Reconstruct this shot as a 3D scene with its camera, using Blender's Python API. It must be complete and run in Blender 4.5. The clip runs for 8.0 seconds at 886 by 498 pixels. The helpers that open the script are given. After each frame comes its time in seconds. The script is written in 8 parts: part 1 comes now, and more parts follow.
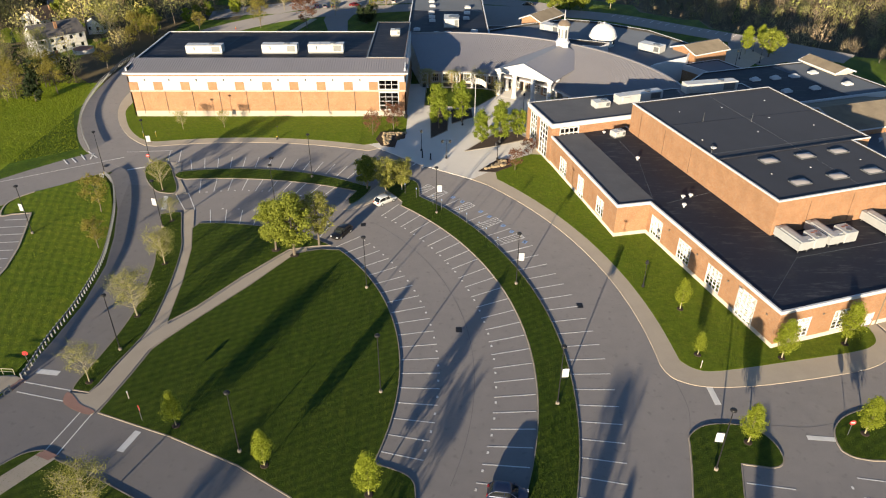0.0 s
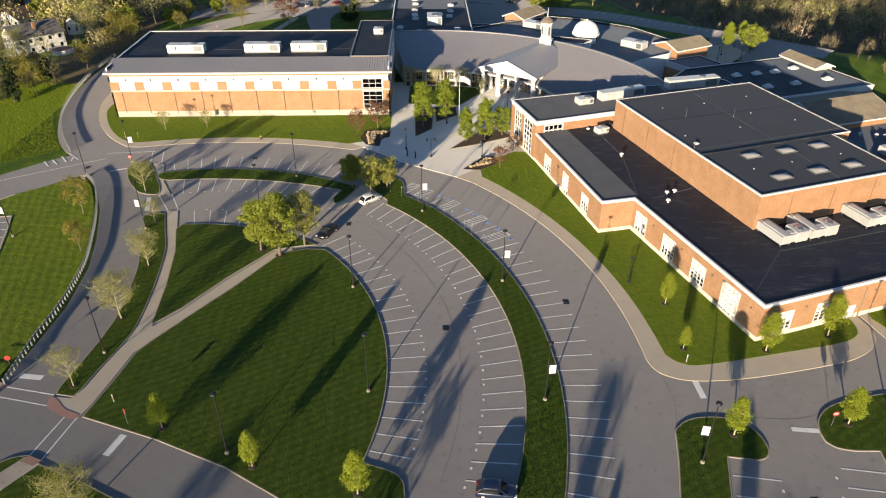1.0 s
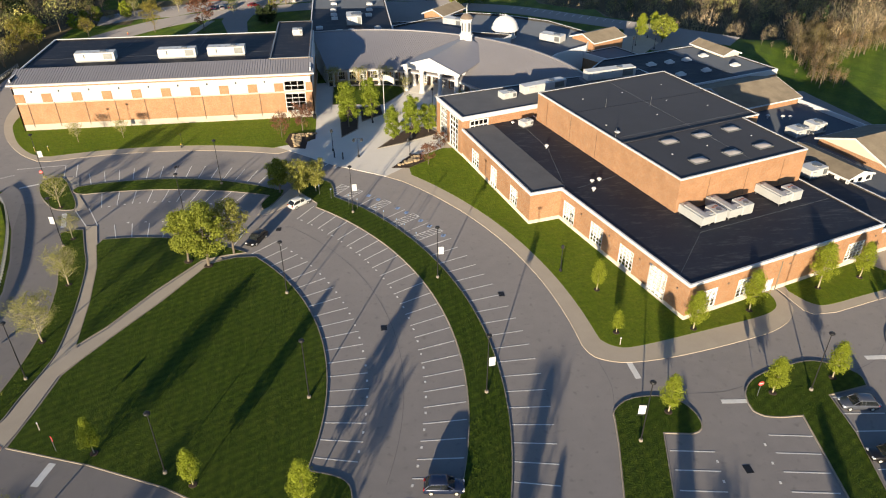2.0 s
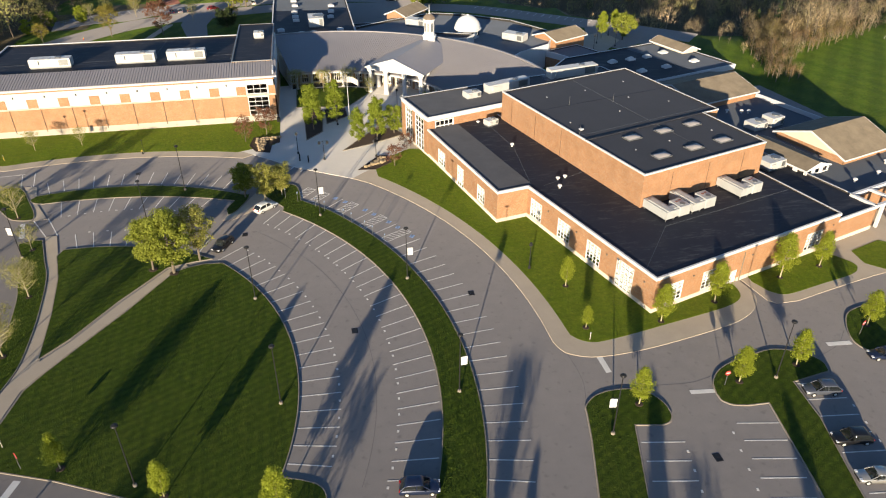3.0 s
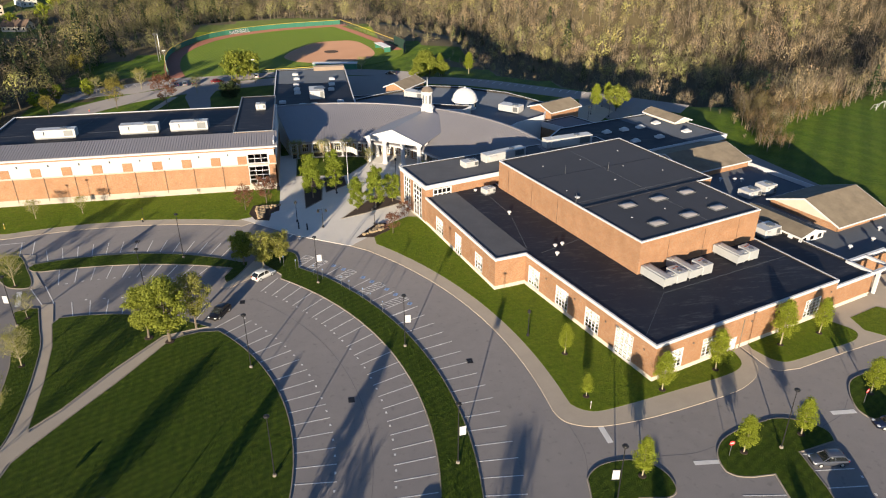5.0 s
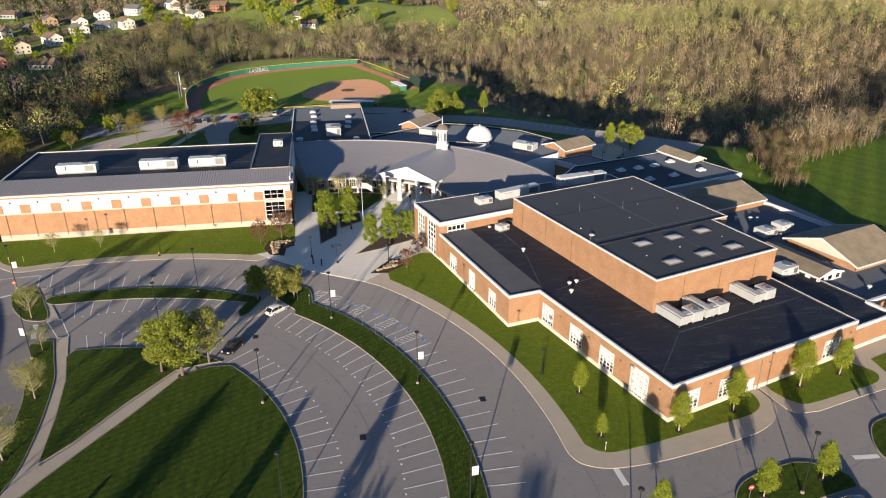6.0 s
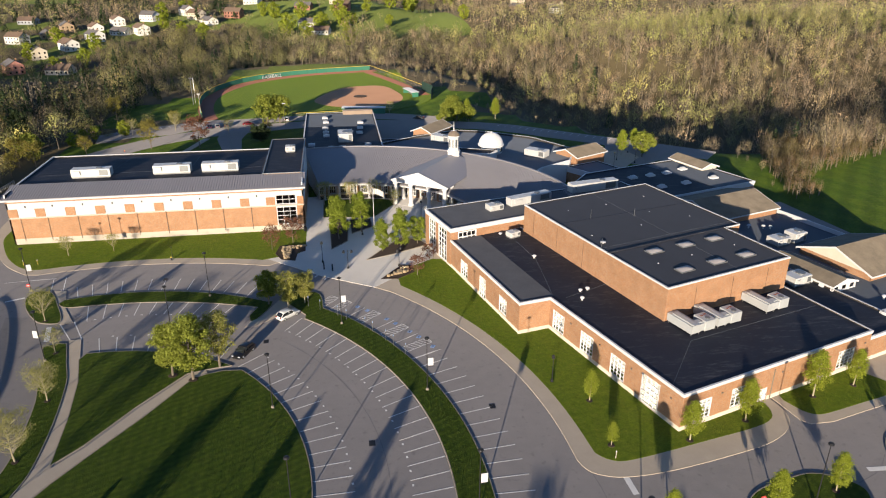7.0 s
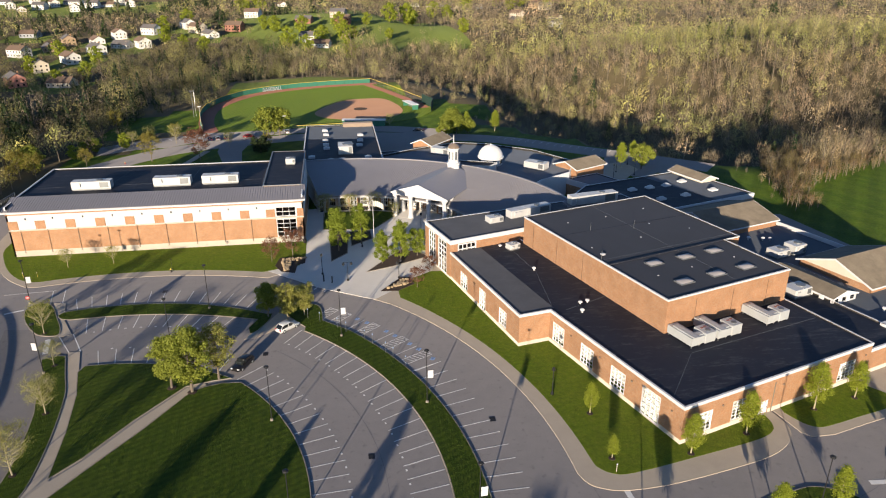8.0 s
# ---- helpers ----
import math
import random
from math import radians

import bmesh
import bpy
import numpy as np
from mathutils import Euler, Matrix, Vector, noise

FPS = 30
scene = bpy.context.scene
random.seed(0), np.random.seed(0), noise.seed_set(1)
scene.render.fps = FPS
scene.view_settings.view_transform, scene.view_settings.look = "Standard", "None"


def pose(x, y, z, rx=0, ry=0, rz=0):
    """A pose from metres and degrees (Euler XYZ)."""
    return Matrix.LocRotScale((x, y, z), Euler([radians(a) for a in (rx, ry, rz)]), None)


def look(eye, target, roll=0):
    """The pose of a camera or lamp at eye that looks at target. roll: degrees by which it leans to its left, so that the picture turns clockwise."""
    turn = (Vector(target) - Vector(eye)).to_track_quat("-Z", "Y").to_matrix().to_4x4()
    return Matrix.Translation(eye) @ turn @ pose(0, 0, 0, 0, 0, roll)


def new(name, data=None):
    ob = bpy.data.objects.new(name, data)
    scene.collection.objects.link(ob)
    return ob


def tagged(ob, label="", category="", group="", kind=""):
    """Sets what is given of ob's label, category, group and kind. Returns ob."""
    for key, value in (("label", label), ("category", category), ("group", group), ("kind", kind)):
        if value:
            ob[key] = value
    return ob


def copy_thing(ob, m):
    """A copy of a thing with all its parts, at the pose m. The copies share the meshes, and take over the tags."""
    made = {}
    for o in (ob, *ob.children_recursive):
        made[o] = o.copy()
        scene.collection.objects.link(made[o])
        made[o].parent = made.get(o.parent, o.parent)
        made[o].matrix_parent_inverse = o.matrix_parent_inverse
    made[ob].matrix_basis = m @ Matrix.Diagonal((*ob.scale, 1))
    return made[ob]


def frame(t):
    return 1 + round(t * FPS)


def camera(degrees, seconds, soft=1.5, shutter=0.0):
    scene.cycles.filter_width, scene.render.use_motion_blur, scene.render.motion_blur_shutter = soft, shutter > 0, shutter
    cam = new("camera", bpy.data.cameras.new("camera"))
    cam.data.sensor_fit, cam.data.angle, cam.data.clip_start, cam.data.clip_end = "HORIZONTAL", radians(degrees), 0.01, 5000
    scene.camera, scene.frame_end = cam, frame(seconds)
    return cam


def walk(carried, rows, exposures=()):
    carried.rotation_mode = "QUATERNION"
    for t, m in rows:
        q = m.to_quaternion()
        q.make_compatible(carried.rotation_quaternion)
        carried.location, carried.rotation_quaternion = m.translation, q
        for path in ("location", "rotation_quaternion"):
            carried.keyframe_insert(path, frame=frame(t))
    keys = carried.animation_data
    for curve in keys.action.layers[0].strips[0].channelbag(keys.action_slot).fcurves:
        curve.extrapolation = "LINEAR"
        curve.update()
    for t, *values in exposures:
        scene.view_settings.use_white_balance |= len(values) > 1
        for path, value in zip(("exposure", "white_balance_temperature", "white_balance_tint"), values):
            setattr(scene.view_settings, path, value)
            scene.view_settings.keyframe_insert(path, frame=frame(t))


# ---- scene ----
cam = camera(64.62, 8.0, soft=1.1)
EYE_HEIGHT = 64.0
# seconds, tilt from straight down, turn about the vertical
TURN = [(0.0, 58.162, 0.0), (0.5, 58.086, -0.282), (1.0, 58.011, -1.347), (1.5, 57.937, -4.787), (2.0, 57.86, -7.756), (2.2, 57.82, -9.03),
        (3.3, 57.97, -10.81), (3.5, 58.252, -10.826), (4.0, 59.799, -10.87), (4.5, 61.545, -10.905), (5.0, 63.384, -10.946),
        (6.5, 66.875, -9.021), (7.0, 66.872, -8.747), (7.5, 67.569, -8.759), (8.0, 67.861, -8.763)]
walk(cam, [(t, pose(0, 0, EYE_HEIGHT, tilt, 0, turn)) for t, tilt, turn in TURN], [(0.0, 1.06, 6500, 10), (3.5, 1.05, 6450, 10.5), (4.5, 0.95, 6320, 12), (5.2, 0.91, 6220, 13), (6.5, 0.84, 6100, 14), (8.0, 0.82, 6100, 14)])

# ---- light: low evening sun behind the camera ----
SUN_AZ, SUN_EL = 22.8, 8.0
world = bpy.data.worlds.new("evening_sky")
scene.world = world
world.use_nodes = True
wn = world.node_tree.nodes
sky = wn.new("ShaderNodeTexSky")
sky.sky_type = "NISHITA"
sky.sun_disc = False
sky.sun_elevation = radians(SUN_EL)
sky.sun_rotation = radians(180 + SUN_AZ)
sky.dust_density = 0.4
sky.ozone_density = 3.0
cool = wn.new("ShaderNodeMix")
cool.data_type, cool.blend_type = "RGBA", "MULTIPLY"
cool.inputs[0].default_value = 1.0
cool.inputs[7].default_value = (0.96, 0.99, 1.08, 1)
world.node_tree.links.new(sky.outputs[0], cool.inputs[6])
world.node_tree.links.new(cool.outputs[2], wn["Background"].inputs[0])
wn["Background"].inputs[1].default_value = 0.088
sun = new("sun", bpy.data.lights.new("sun", "SUN"))
sun.data.energy = 4.8
sun.data.angle = radians(0.55)
sun.data.color = (1.0, 0.835, 0.585)
sun.matrix_world = look((-math.sin(radians(SUN_AZ)) * 400, -math.cos(radians(SUN_AZ)) * 400, 400 * math.tan(radians(SUN_EL))), (0, 0, 0))


# ---- materials ----
def graph(name):
    m = bpy.data.materials.new(name)
    m.use_nodes = True
    nt = m.node_tree
    return m, nt, nt.nodes["Principled BSDF"]


def tex_noise(nt, scale, detail=4.0, rough=0.6, vec=None):
    n = nt.nodes.new("ShaderNodeTexNoise")
    n.inputs["Scale"].default_value = scale
    n.inputs["Detail"].default_value = detail
    n.inputs["Roughness"].default_value = rough
    if vec is None:
        g = nt.nodes.new("ShaderNodeNewGeometry")
        vec = g.outputs["Position"]
    nt.links.new(vec, n.inputs["Vector"])
    return n.outputs["Fac"]


def ramp(nt, fac, stops):
    r = nt.nodes.new("ShaderNodeValToRGB")
    els = r.color_ramp.elements
    while len(els) < len(stops):
        els.new(0.5)
    for e, (p, c) in zip(els, stops):
        e.position, e.color = p, (*c, 1)
    nt.links.new(fac, r.inputs[0])
    return r.outputs[0]


def mixc(nt, fac, a, b, mode="MIX"):
    m = nt.nodes.new("ShaderNodeMix")
    m.data_type, m.blend_type = "RGBA", mode
    for sock, v in ((m.inputs[0], fac), (m.inputs[6], a), (m.inputs[7], b)):
        if isinstance(v, (int, float)):
            sock.default_value = v
        elif isinstance(v, tuple):
            sock.default_value = (*v, 1)
        else:
            nt.links.new(v, sock)
    return m.outputs[2]


def bump(nt, bsdf, height, strength=0.3, dist=0.05):
    b = nt.nodes.new("ShaderNodeBump")
    b.inputs["Strength"].default_value = strength
    b.inputs["Distance"].default_value = dist
    nt.links.new(height, b.inputs["Height"])
    nt.links.new(b.outputs[0], bsdf.inputs["Normal"])


def coloured(name, base, dark=0.75, rough=0.7, coarse=0.35, fine=9.0, metal=0.0, bumpy=0.15, spec=0.4, vary=0.0):
    """A worn surface: base colour broken up at two scales."""
    m, nt, b = graph(name)
    big = tex_noise(nt, coarse, 3)
    small = tex_noise(nt, fine, 5)
    low = tuple(c * dark for c in base)
    c1 = ramp(nt, big, [(0.3, low), (0.7, base)])
    hi = tuple(min(1, c * 1.12) for c in base)
    c2 = mixc(nt, small, low, hi)
    col = mixc(nt, 0.45, c1, c2)
    if vary:
        o = nt.nodes.new("ShaderNodeObjectInfo")
        v = ramp(nt, o.outputs["Random"], [(0, (1 - vary,) * 3), (1, (1, 1, 1))])
        col = mixc(nt, 1.0, col, v, "MULTIPLY")
    nt.links.new(col, b.inputs["Base Color"])
    b.inputs["Roughness"].default_value = rough
    b.inputs["Metallic"].default_value = metal
    b.inputs["Diffuse Roughness"].default_value = min(1.0, rough)
    b.inputs["Specular IOR Level"].default_value = spec
    if bumpy:
        bump(nt, b, small, bumpy, 0.03)
    return m


def grass_material(name, green, dry, stripe=0.0, angle=0.0, strong=False):
    m, nt, b = graph(name)
    big = tex_noise(nt, 0.06, 4)
    mid = tex_noise(nt, 0.6, 5)
    fine = tex_noise(nt, 8.0, 7, 0.75)
    c = ramp(nt, big, [(0.3, green), (0.75, tuple(0.6 * a + 0.4 * d for a, d in zip(green, dry)))])
    patch = ramp(nt, mid, [(0.45, (0, 0, 0)), (0.8, (0.6, 0.6, 0.6))])
    c = mixc(nt, patch, c, dry)
    tufts = ramp(nt, fine, [(0.28, (0.5, 0.52, 0.5)), (0.55, (1, 1, 1)), (0.8, (1.35, 1.3, 1.15))])
    c = mixc(nt, 1.0, c, tufts, "MULTIPLY")
    clump = ramp(nt, tex_noise(nt, 1.3, 7, 0.8), [(0.32, (0.62, 0.66, 0.66)), (0.5, (0.98, 0.98, 0.98)), (0.68, (1.34, 1.28, 1.12))])
    c = mixc(nt, 1.0, c, clump, "MULTIPLY")
    if stripe:
        w = nt.nodes.new("ShaderNodeTexWave")
        g = nt.nodes.new("ShaderNodeNewGeometry")
        mp = nt.nodes.new("ShaderNodeMapping")
        mp.inputs["Rotation"].default_value = (0, 0, radians(angle))
        nt.links.new(g.outputs["Position"], mp.inputs[0])
        nt.links.new(mp.outputs[0], w.inputs["Vector"])
        w.inputs["Scale"].default_value = stripe
        w.inputs["Distortion"].default_value = 1.6
        w.inputs["Detail"].default_value = 2.0
        s = ramp(nt, w.outputs["Fac"], [(0.2, (0.68, 0.72, 0.74)), (0.8, (1.22, 1.18, 1.05))] if strong else [(0.2, (0.86, 0.88, 0.88)), (0.8, (1.12, 1.10, 1.03))])
        c = mixc(nt, 1.0, c, s, "MULTIPLY")
        w2 = nt.nodes.new("ShaderNodeTexWave")
        mp2 = nt.nodes.new("ShaderNodeMapping")
        mp2.inputs["Rotation"].default_value = (0, 0, radians(angle - 62))
        nt.links.new(g.outputs["Position"], mp2.inputs[0])
        nt.links.new(mp2.outputs[0], w2.inputs["Vector"])
        w2.inputs["Scale"].default_value = stripe * 0.8
        w2.inputs["Distortion"].default_value = 5.0
        w2.inputs["Detail"].default_value = 3.0
        s2 = ramp(nt, w2.outputs["Fac"], [(0.2, (0.90, 0.92, 0.90)), (0.8, (1.07, 1.04, 1.0))])
        c = mixc(nt, 1.0, c, s2, "MULTIPLY")
    nt.links.new(c, b.inputs["Base Color"])
    b.inputs["Roughness"].default_value = 0.85
    b.inputs["Diffuse Roughness"].default_value = 1.0
    b.inputs["Specular IOR Level"].default_value = 0.15
    bump(nt, b, fine, 1.0, 0.12)
    return m


def asphalt_material(name="asphalt", k=1.0):
    m, nt, b = graph(name)
    big = tex_noise(nt, 0.05, 4)
    mid = tex_noise(nt, 0.45, 6, 0.65)
    fine = tex_noise(nt, 14.0, 4, 0.8)
    c = ramp(nt, big, [(0.3, (0.208 * k, 0.184 * k, 0.181 * k)), (0.7, (0.256 * k, 0.227 * k, 0.222 * k))])
    c = mixc(nt, ramp(nt, mid, [(0.35, (0, 0, 0)), (0.75, (0.62, 0.62, 0.62))]), c, (0.303 * k, 0.268 * k, 0.258 * k))
    c = mixc(nt, 0.46, c, mixc(nt, fine, (0.11 * k, 0.11 * k, 0.112 * k), (0.35 * k, 0.34 * k, 0.335 * k)))
    # oil drips and worn wheel tracks
    drip = tex_noise(nt, 1.1, 2, 0.4)
    c = mixc(nt, ramp(nt, drip, [(0.62, (0, 0, 0)), (0.8, (0.42, 0.42, 0.42))]), c, (0.10, 0.098, 0.098))
    nt.links.new(c, b.inputs["Base Color"])
    b.inputs["Roughness"].default_value = 0.9
    b.inputs["Diffuse Roughness"].default_value = 1.0
    b.inputs["Specular IOR Level"].default_value = 0.25
    bump(nt, b, fine, 0.35, 0.02)
    return m


def roof_material():
    """Black roof sheet with dusty scuffs and dried puddles."""
    m, nt, b = graph("black_membrane")
    big = tex_noise(nt, 0.12, 3)
    fine = tex_noise(nt, 2.5, 5)
    c = ramp(nt, big, [(0.3, (0.017, 0.019, 0.029)), (0.7, (0.027, 0.030, 0.044))])
    c = mixc(nt, 0.35, c, mixc(nt, fine, (0.016, 0.018, 0.027), (0.034, 0.037, 0.052)))
    dust = tex_noise(nt, 0.22, 7, 0.72)
    c = mixc(nt, ramp(nt, dust, [(0.57, (0, 0, 0)), (0.72, (0.55, 0.55, 0.55))]), c, (0.062, 0.058, 0.058))
    # pale walked-on scuffs and drag marks
    mp = nt.nodes.new("ShaderNodeMapping")
    mp.inputs["Rotation"].default_value = (0, 0, radians(24))
    mp.inputs["Scale"].default_value = (0.35, 1.6, 1.0)
    nt.links.new(nt.nodes.new("ShaderNodeNewGeometry").outputs["Position"], mp.inputs[0])
    scuff = tex_noise(nt, 0.55, 8, 0.8, mp.outputs[0])
    c = mixc(nt, ramp(nt, scuff, [(0.53, (0, 0, 0)), (0.66, (0.6, 0.6, 0.6))]), c, (0.115, 0.108, 0.105))
    nt.links.new(c, b.inputs["Base Color"])
    b.inputs["Roughness"].default_value = 0.72
    b.inputs["Specular IOR Level"].default_value = 0.3
    bump(nt, b, fine, 0.1, 0.03)
    return m


def brick_material():
    m, nt, b = graph("red_brick")
    g = nt.nodes.new("ShaderNodeNewGeometry")
    sep = nt.nodes.new("ShaderNodeSeparateXYZ")
    nt.links.new(g.outputs["Position"], sep.inputs[0])
    add = nt.nodes.new("ShaderNodeMath")
    add.operation = "ADD"
    nt.links.new(sep.outputs[0], add.inputs[0])
    nt.links.new(sep.outputs[1], add.inputs[1])
    com = nt.nodes.new("ShaderNodeCombineXYZ")
    nt.links.new(add.outputs[0], com.inputs[0])
    nt.links.new(sep.outputs[2], com.inputs[1])
    t = nt.nodes.new("ShaderNodeTexBrick")
    t.inputs["Scale"].default_value = 1.0
    t.inputs["Brick Width"].default_value = 0.30
    t.inputs["Row Height"].default_value = 0.10
    t.inputs["Mortar Size"].default_value = 0.008
    t.inputs["Color1"].default_value = (0.418, 0.231, 0.124, 1)
    t.inputs["Color2"].default_value = (0.345, 0.183, 0.101, 1)
    t.inputs["Mortar"].default_value = (0.37, 0.28, 0.20, 1)
    nt.links.new(com.outputs[0], t.inputs["Vector"])
    big = tex_noise(nt, 0.5, 4)
    mid = tex_noise(nt, 2.6, 9, 0.85)
    c = mixc(nt, 1.0, t.outputs[0], ramp(nt, big, [(0.3, (0.86, 0.84, 0.82)), (0.7, (1.08, 1.08, 1.08))]), "MULTIPLY")
    c = mixc(nt, 1.0, c, ramp(nt, mid, [(0.3, (0.84, 0.82, 0.80)), (0.5, (1.0, 0.99, 0.98)), (0.7, (1.12, 1.12, 1.12))]), "MULTIPLY")
    nt.links.new(c, b.inputs["Base Color"])
    b.inputs["Roughness"].default_value = 0.85
    b.inputs["Specular IOR Level"].default_value = 0.2
    bump(nt, b, t.outputs[1], 0.4, 0.02)
    return m


def glass_material():
    m, nt, b = graph("window_glass")
    b.inputs["Base Color"].default_value = (0.88, 0.90, 0.90, 1)
    b.inputs["Roughness"].default_value = 0.04
    b.inputs["Transmission Weight"].default_value = 1.0
    b.inputs["IOR"].default_value = 1.45
    return m


def leaf_material(name, a, b_, noise_scale=0.05, hue=None, deep=0.55, tone=False, thin=0.42):
    """Leaves: each clump its own tone, and slow drifts of tone across a wood."""
    m, nt, b = graph(name)
    g = nt.nodes.new("ShaderNodeNewGeometry")
    c = ramp(nt, g.outputs["Random Per Island"], [(0.0, tuple(v * deep for v in a)), (0.5, a), (1.0, b_)])
    if hue:
        d = tex_noise(nt, noise_scale, 3, 0.6)
        c = mixc(nt, ramp(nt, d, [(0.42, (0, 0, 0)), (0.6, (0.8, 0.8, 0.8))]), c, hue)
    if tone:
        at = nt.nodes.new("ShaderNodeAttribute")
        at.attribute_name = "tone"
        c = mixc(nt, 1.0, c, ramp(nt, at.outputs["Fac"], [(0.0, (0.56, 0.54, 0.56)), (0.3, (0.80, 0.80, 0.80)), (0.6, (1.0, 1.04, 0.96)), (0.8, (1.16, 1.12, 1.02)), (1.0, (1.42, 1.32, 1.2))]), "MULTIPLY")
    nt.links.new(c, b.inputs["Base Color"])
    b.inputs["Roughness"].default_value = 0.75
    b.inputs["Specular IOR Level"].default_value = 0.15
    tr = nt.nodes.new("ShaderNodeBsdfTranslucent")
    nt.links.new(c, tr.inputs[0])
    ms = nt.nodes.new("ShaderNodeMixShader")
    ms.inputs[0].default_value = thin
    nt.links.new(b.outputs[0], ms.inputs[1])
    nt.links.new(tr.outputs[0], ms.inputs[2])
    nt.links.new(ms.outputs[0], nt.nodes["Material Output"].inputs[0])
    return m


M_ASPHALT = asphalt_material()
M_DARKASPHALT = asphalt_material("darker_asphalt", 0.86)
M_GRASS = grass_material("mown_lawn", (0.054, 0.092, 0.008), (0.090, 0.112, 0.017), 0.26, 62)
M_SPORTGRASS = grass_material("sports_meadow", (0.060, 0.112, 0.010), (0.125, 0.150, 0.021), 0.05, 40)
# brighter copy of the mown lawn, low sunlight put into its colour
M_SUNGRASS = grass_material("sunlit_lawn", (0.125, 0.185, 0.012), (0.20, 0.215, 0.026))
M_FIELD = grass_material("turf", (0.115, 0.175, 0.022), (0.16, 0.19, 0.035), 0.2, 20)
M_MEADOW = grass_material("rough_meadow", (0.185, 0.25, 0.014), (0.29, 0.31, 0.032))
M_VILLAGE = grass_material("village_grass", (0.105, 0.140, 0.030), (0.17, 0.185, 0.052))
M_WESTLAWN = grass_material("striped_west_lawn", (0.112, 0.172, 0.012), (0.23, 0.25, 0.026), 0.2, -16)
M_FOREST_FLOOR = coloured("leaf_litter", (0.105, 0.083, 0.042), 0.5, 0.95, 0.05, 0.8)
M_WALK = coloured("walk_concrete", (0.47, 0.40, 0.32), 0.82, 0.85, 0.3, 6.0, vary=0.12)
M_PLAZA = coloured("plaza_concrete", (0.67, 0.63, 0.575), 0.86, 0.8, 0.2, 5.0, vary=0.10)
M_KERB = coloured("kerb_concrete", (0.34, 0.295, 0.24), 0.6, 0.85, 0.5, 5.0)
M_PAINT = coloured("road_paint", (0.78, 0.76, 0.73), 0.7, 0.7, 0.8, 12.0, bumpy=0)
M_BLUE = coloured("blue_paint", (0.30, 0.42, 0.66), 0.8, 0.7, 0.8, 8.0, bumpy=0)
M_BRICKPAVE = coloured("red_paver", (0.36, 0.21, 0.17), 0.75, 0.85, 0.8, 6.0)
M_BRICK = brick_material()
M_WHITE = coloured("white_trim", (0.565, 0.565, 0.58), 0.9, 0.55, 0.4, 5.0, bumpy=0.05)
M_BASE = coloured("pale_stone_base", (0.56, 0.50, 0.42), 0.85, 0.8, 0.4, 4.0)
M_MEMBRANE = roof_material()
M_GRAVELROOF = coloured("grey_roof_felt", (0.098, 0.110, 0.132), 0.75, 0.8, 0.12, 2.0, bumpy=0.1)
M_BLUEROOF = coloured("blue_grey_roof_felt", (0.135, 0.148, 0.172), 0.75, 0.75, 0.12, 2.0, bumpy=0.1)
M_GYMROOF = coloured("charcoal_roof_felt", (0.042, 0.043, 0.052), 0.78, 0.75, 0.15, 2.5, bumpy=0.1)
M_OLDFELT = coloured("old_roof_felt", (0.088, 0.090, 0.102), 0.7, 0.85, 0.3, 2.5, bumpy=0.15)
M_METALROOF = coloured("grey_metal_roof", (0.285, 0.272, 0.290), 0.85, 0.5, 0.1, 1.5, metal=0.25, bumpy=0.03)
M_SHINGLE = coloured("tan_shingle", (0.215, 0.178, 0.132), 0.5, 0.9, 0.4, 2.6)
M_GALV = coloured("pale_sheet_metal", (0.55, 0.55, 0.55), 0.85, 0.45, 0.5, 3.0, metal=0.2, bumpy=0.05)
M_DUCT = coloured("galvanised_duct", (0.47, 0.485, 0.495), 0.8, 0.5, 0.6, 4.0, metal=0.25, bumpy=0.05)
M_DARK = coloured("dark_metal", (0.03, 0.03, 0.032), 0.7, 0.45, 0.5, 6.0, metal=0.3, bumpy=0.05)
M_GREYMETAL = coloured("weathered_steel", (0.24, 0.25, 0.26), 0.75, 0.5, 0.5, 6.0, metal=0.6, bumpy=0.05)
M_RAIL = coloured("galvanised_rail", (0.27, 0.28, 0.29), 0.75, 0.5, 0.5, 6.0, metal=0.3, bumpy=0.05)
M_GLASS = glass_material()
M_BLIND = coloured("window_blind", (0.36, 0.35, 0.33), 0.92, 0.8, 0.5, 3.0, bumpy=0)
M_INTERIOR = coloured("dim_interior", (0.045, 0.042, 0.04), 0.8, 0.9, 0.5, 3.0, bumpy=0)
M_BARK = coloured("grey_bark", (0.20, 0.165, 0.125), 0.6, 0.9, 1.0, 9.0)
M_PALEBARK = coloured("pale_bark", (0.40, 0.35, 0.23), 0.7, 0.9, 1.0, 9.0)
M_LEAF = leaf_material("spring_leaf", (0.32, 0.37, 0.036), (0.44, 0.49, 0.07), deep=0.7, thin=0.5)
M_PLAZALEAF = leaf_material("plaza_leaf", (0.22, 0.275, 0.03), (0.33, 0.385, 0.06), deep=0.62)
M_LEAFDARK = leaf_material("oak_leaf", (0.26, 0.295, 0.042), (0.35, 0.38, 0.075), deep=0.6)
M_BUD = leaf_material("leaf_bud", (0.325, 0.325, 0.075), (0.43, 0.42, 0.125))
M_REDLEAF = leaf_material("plum_leaf", (0.22, 0.10, 0.062), (0.33, 0.165, 0.10))
M_AMBER = leaf_material("amber_bud", (0.28, 0.24, 0.05), (0.38, 0.33, 0.08))
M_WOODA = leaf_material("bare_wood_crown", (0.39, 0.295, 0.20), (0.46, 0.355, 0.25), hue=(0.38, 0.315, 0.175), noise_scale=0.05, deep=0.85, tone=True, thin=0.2)
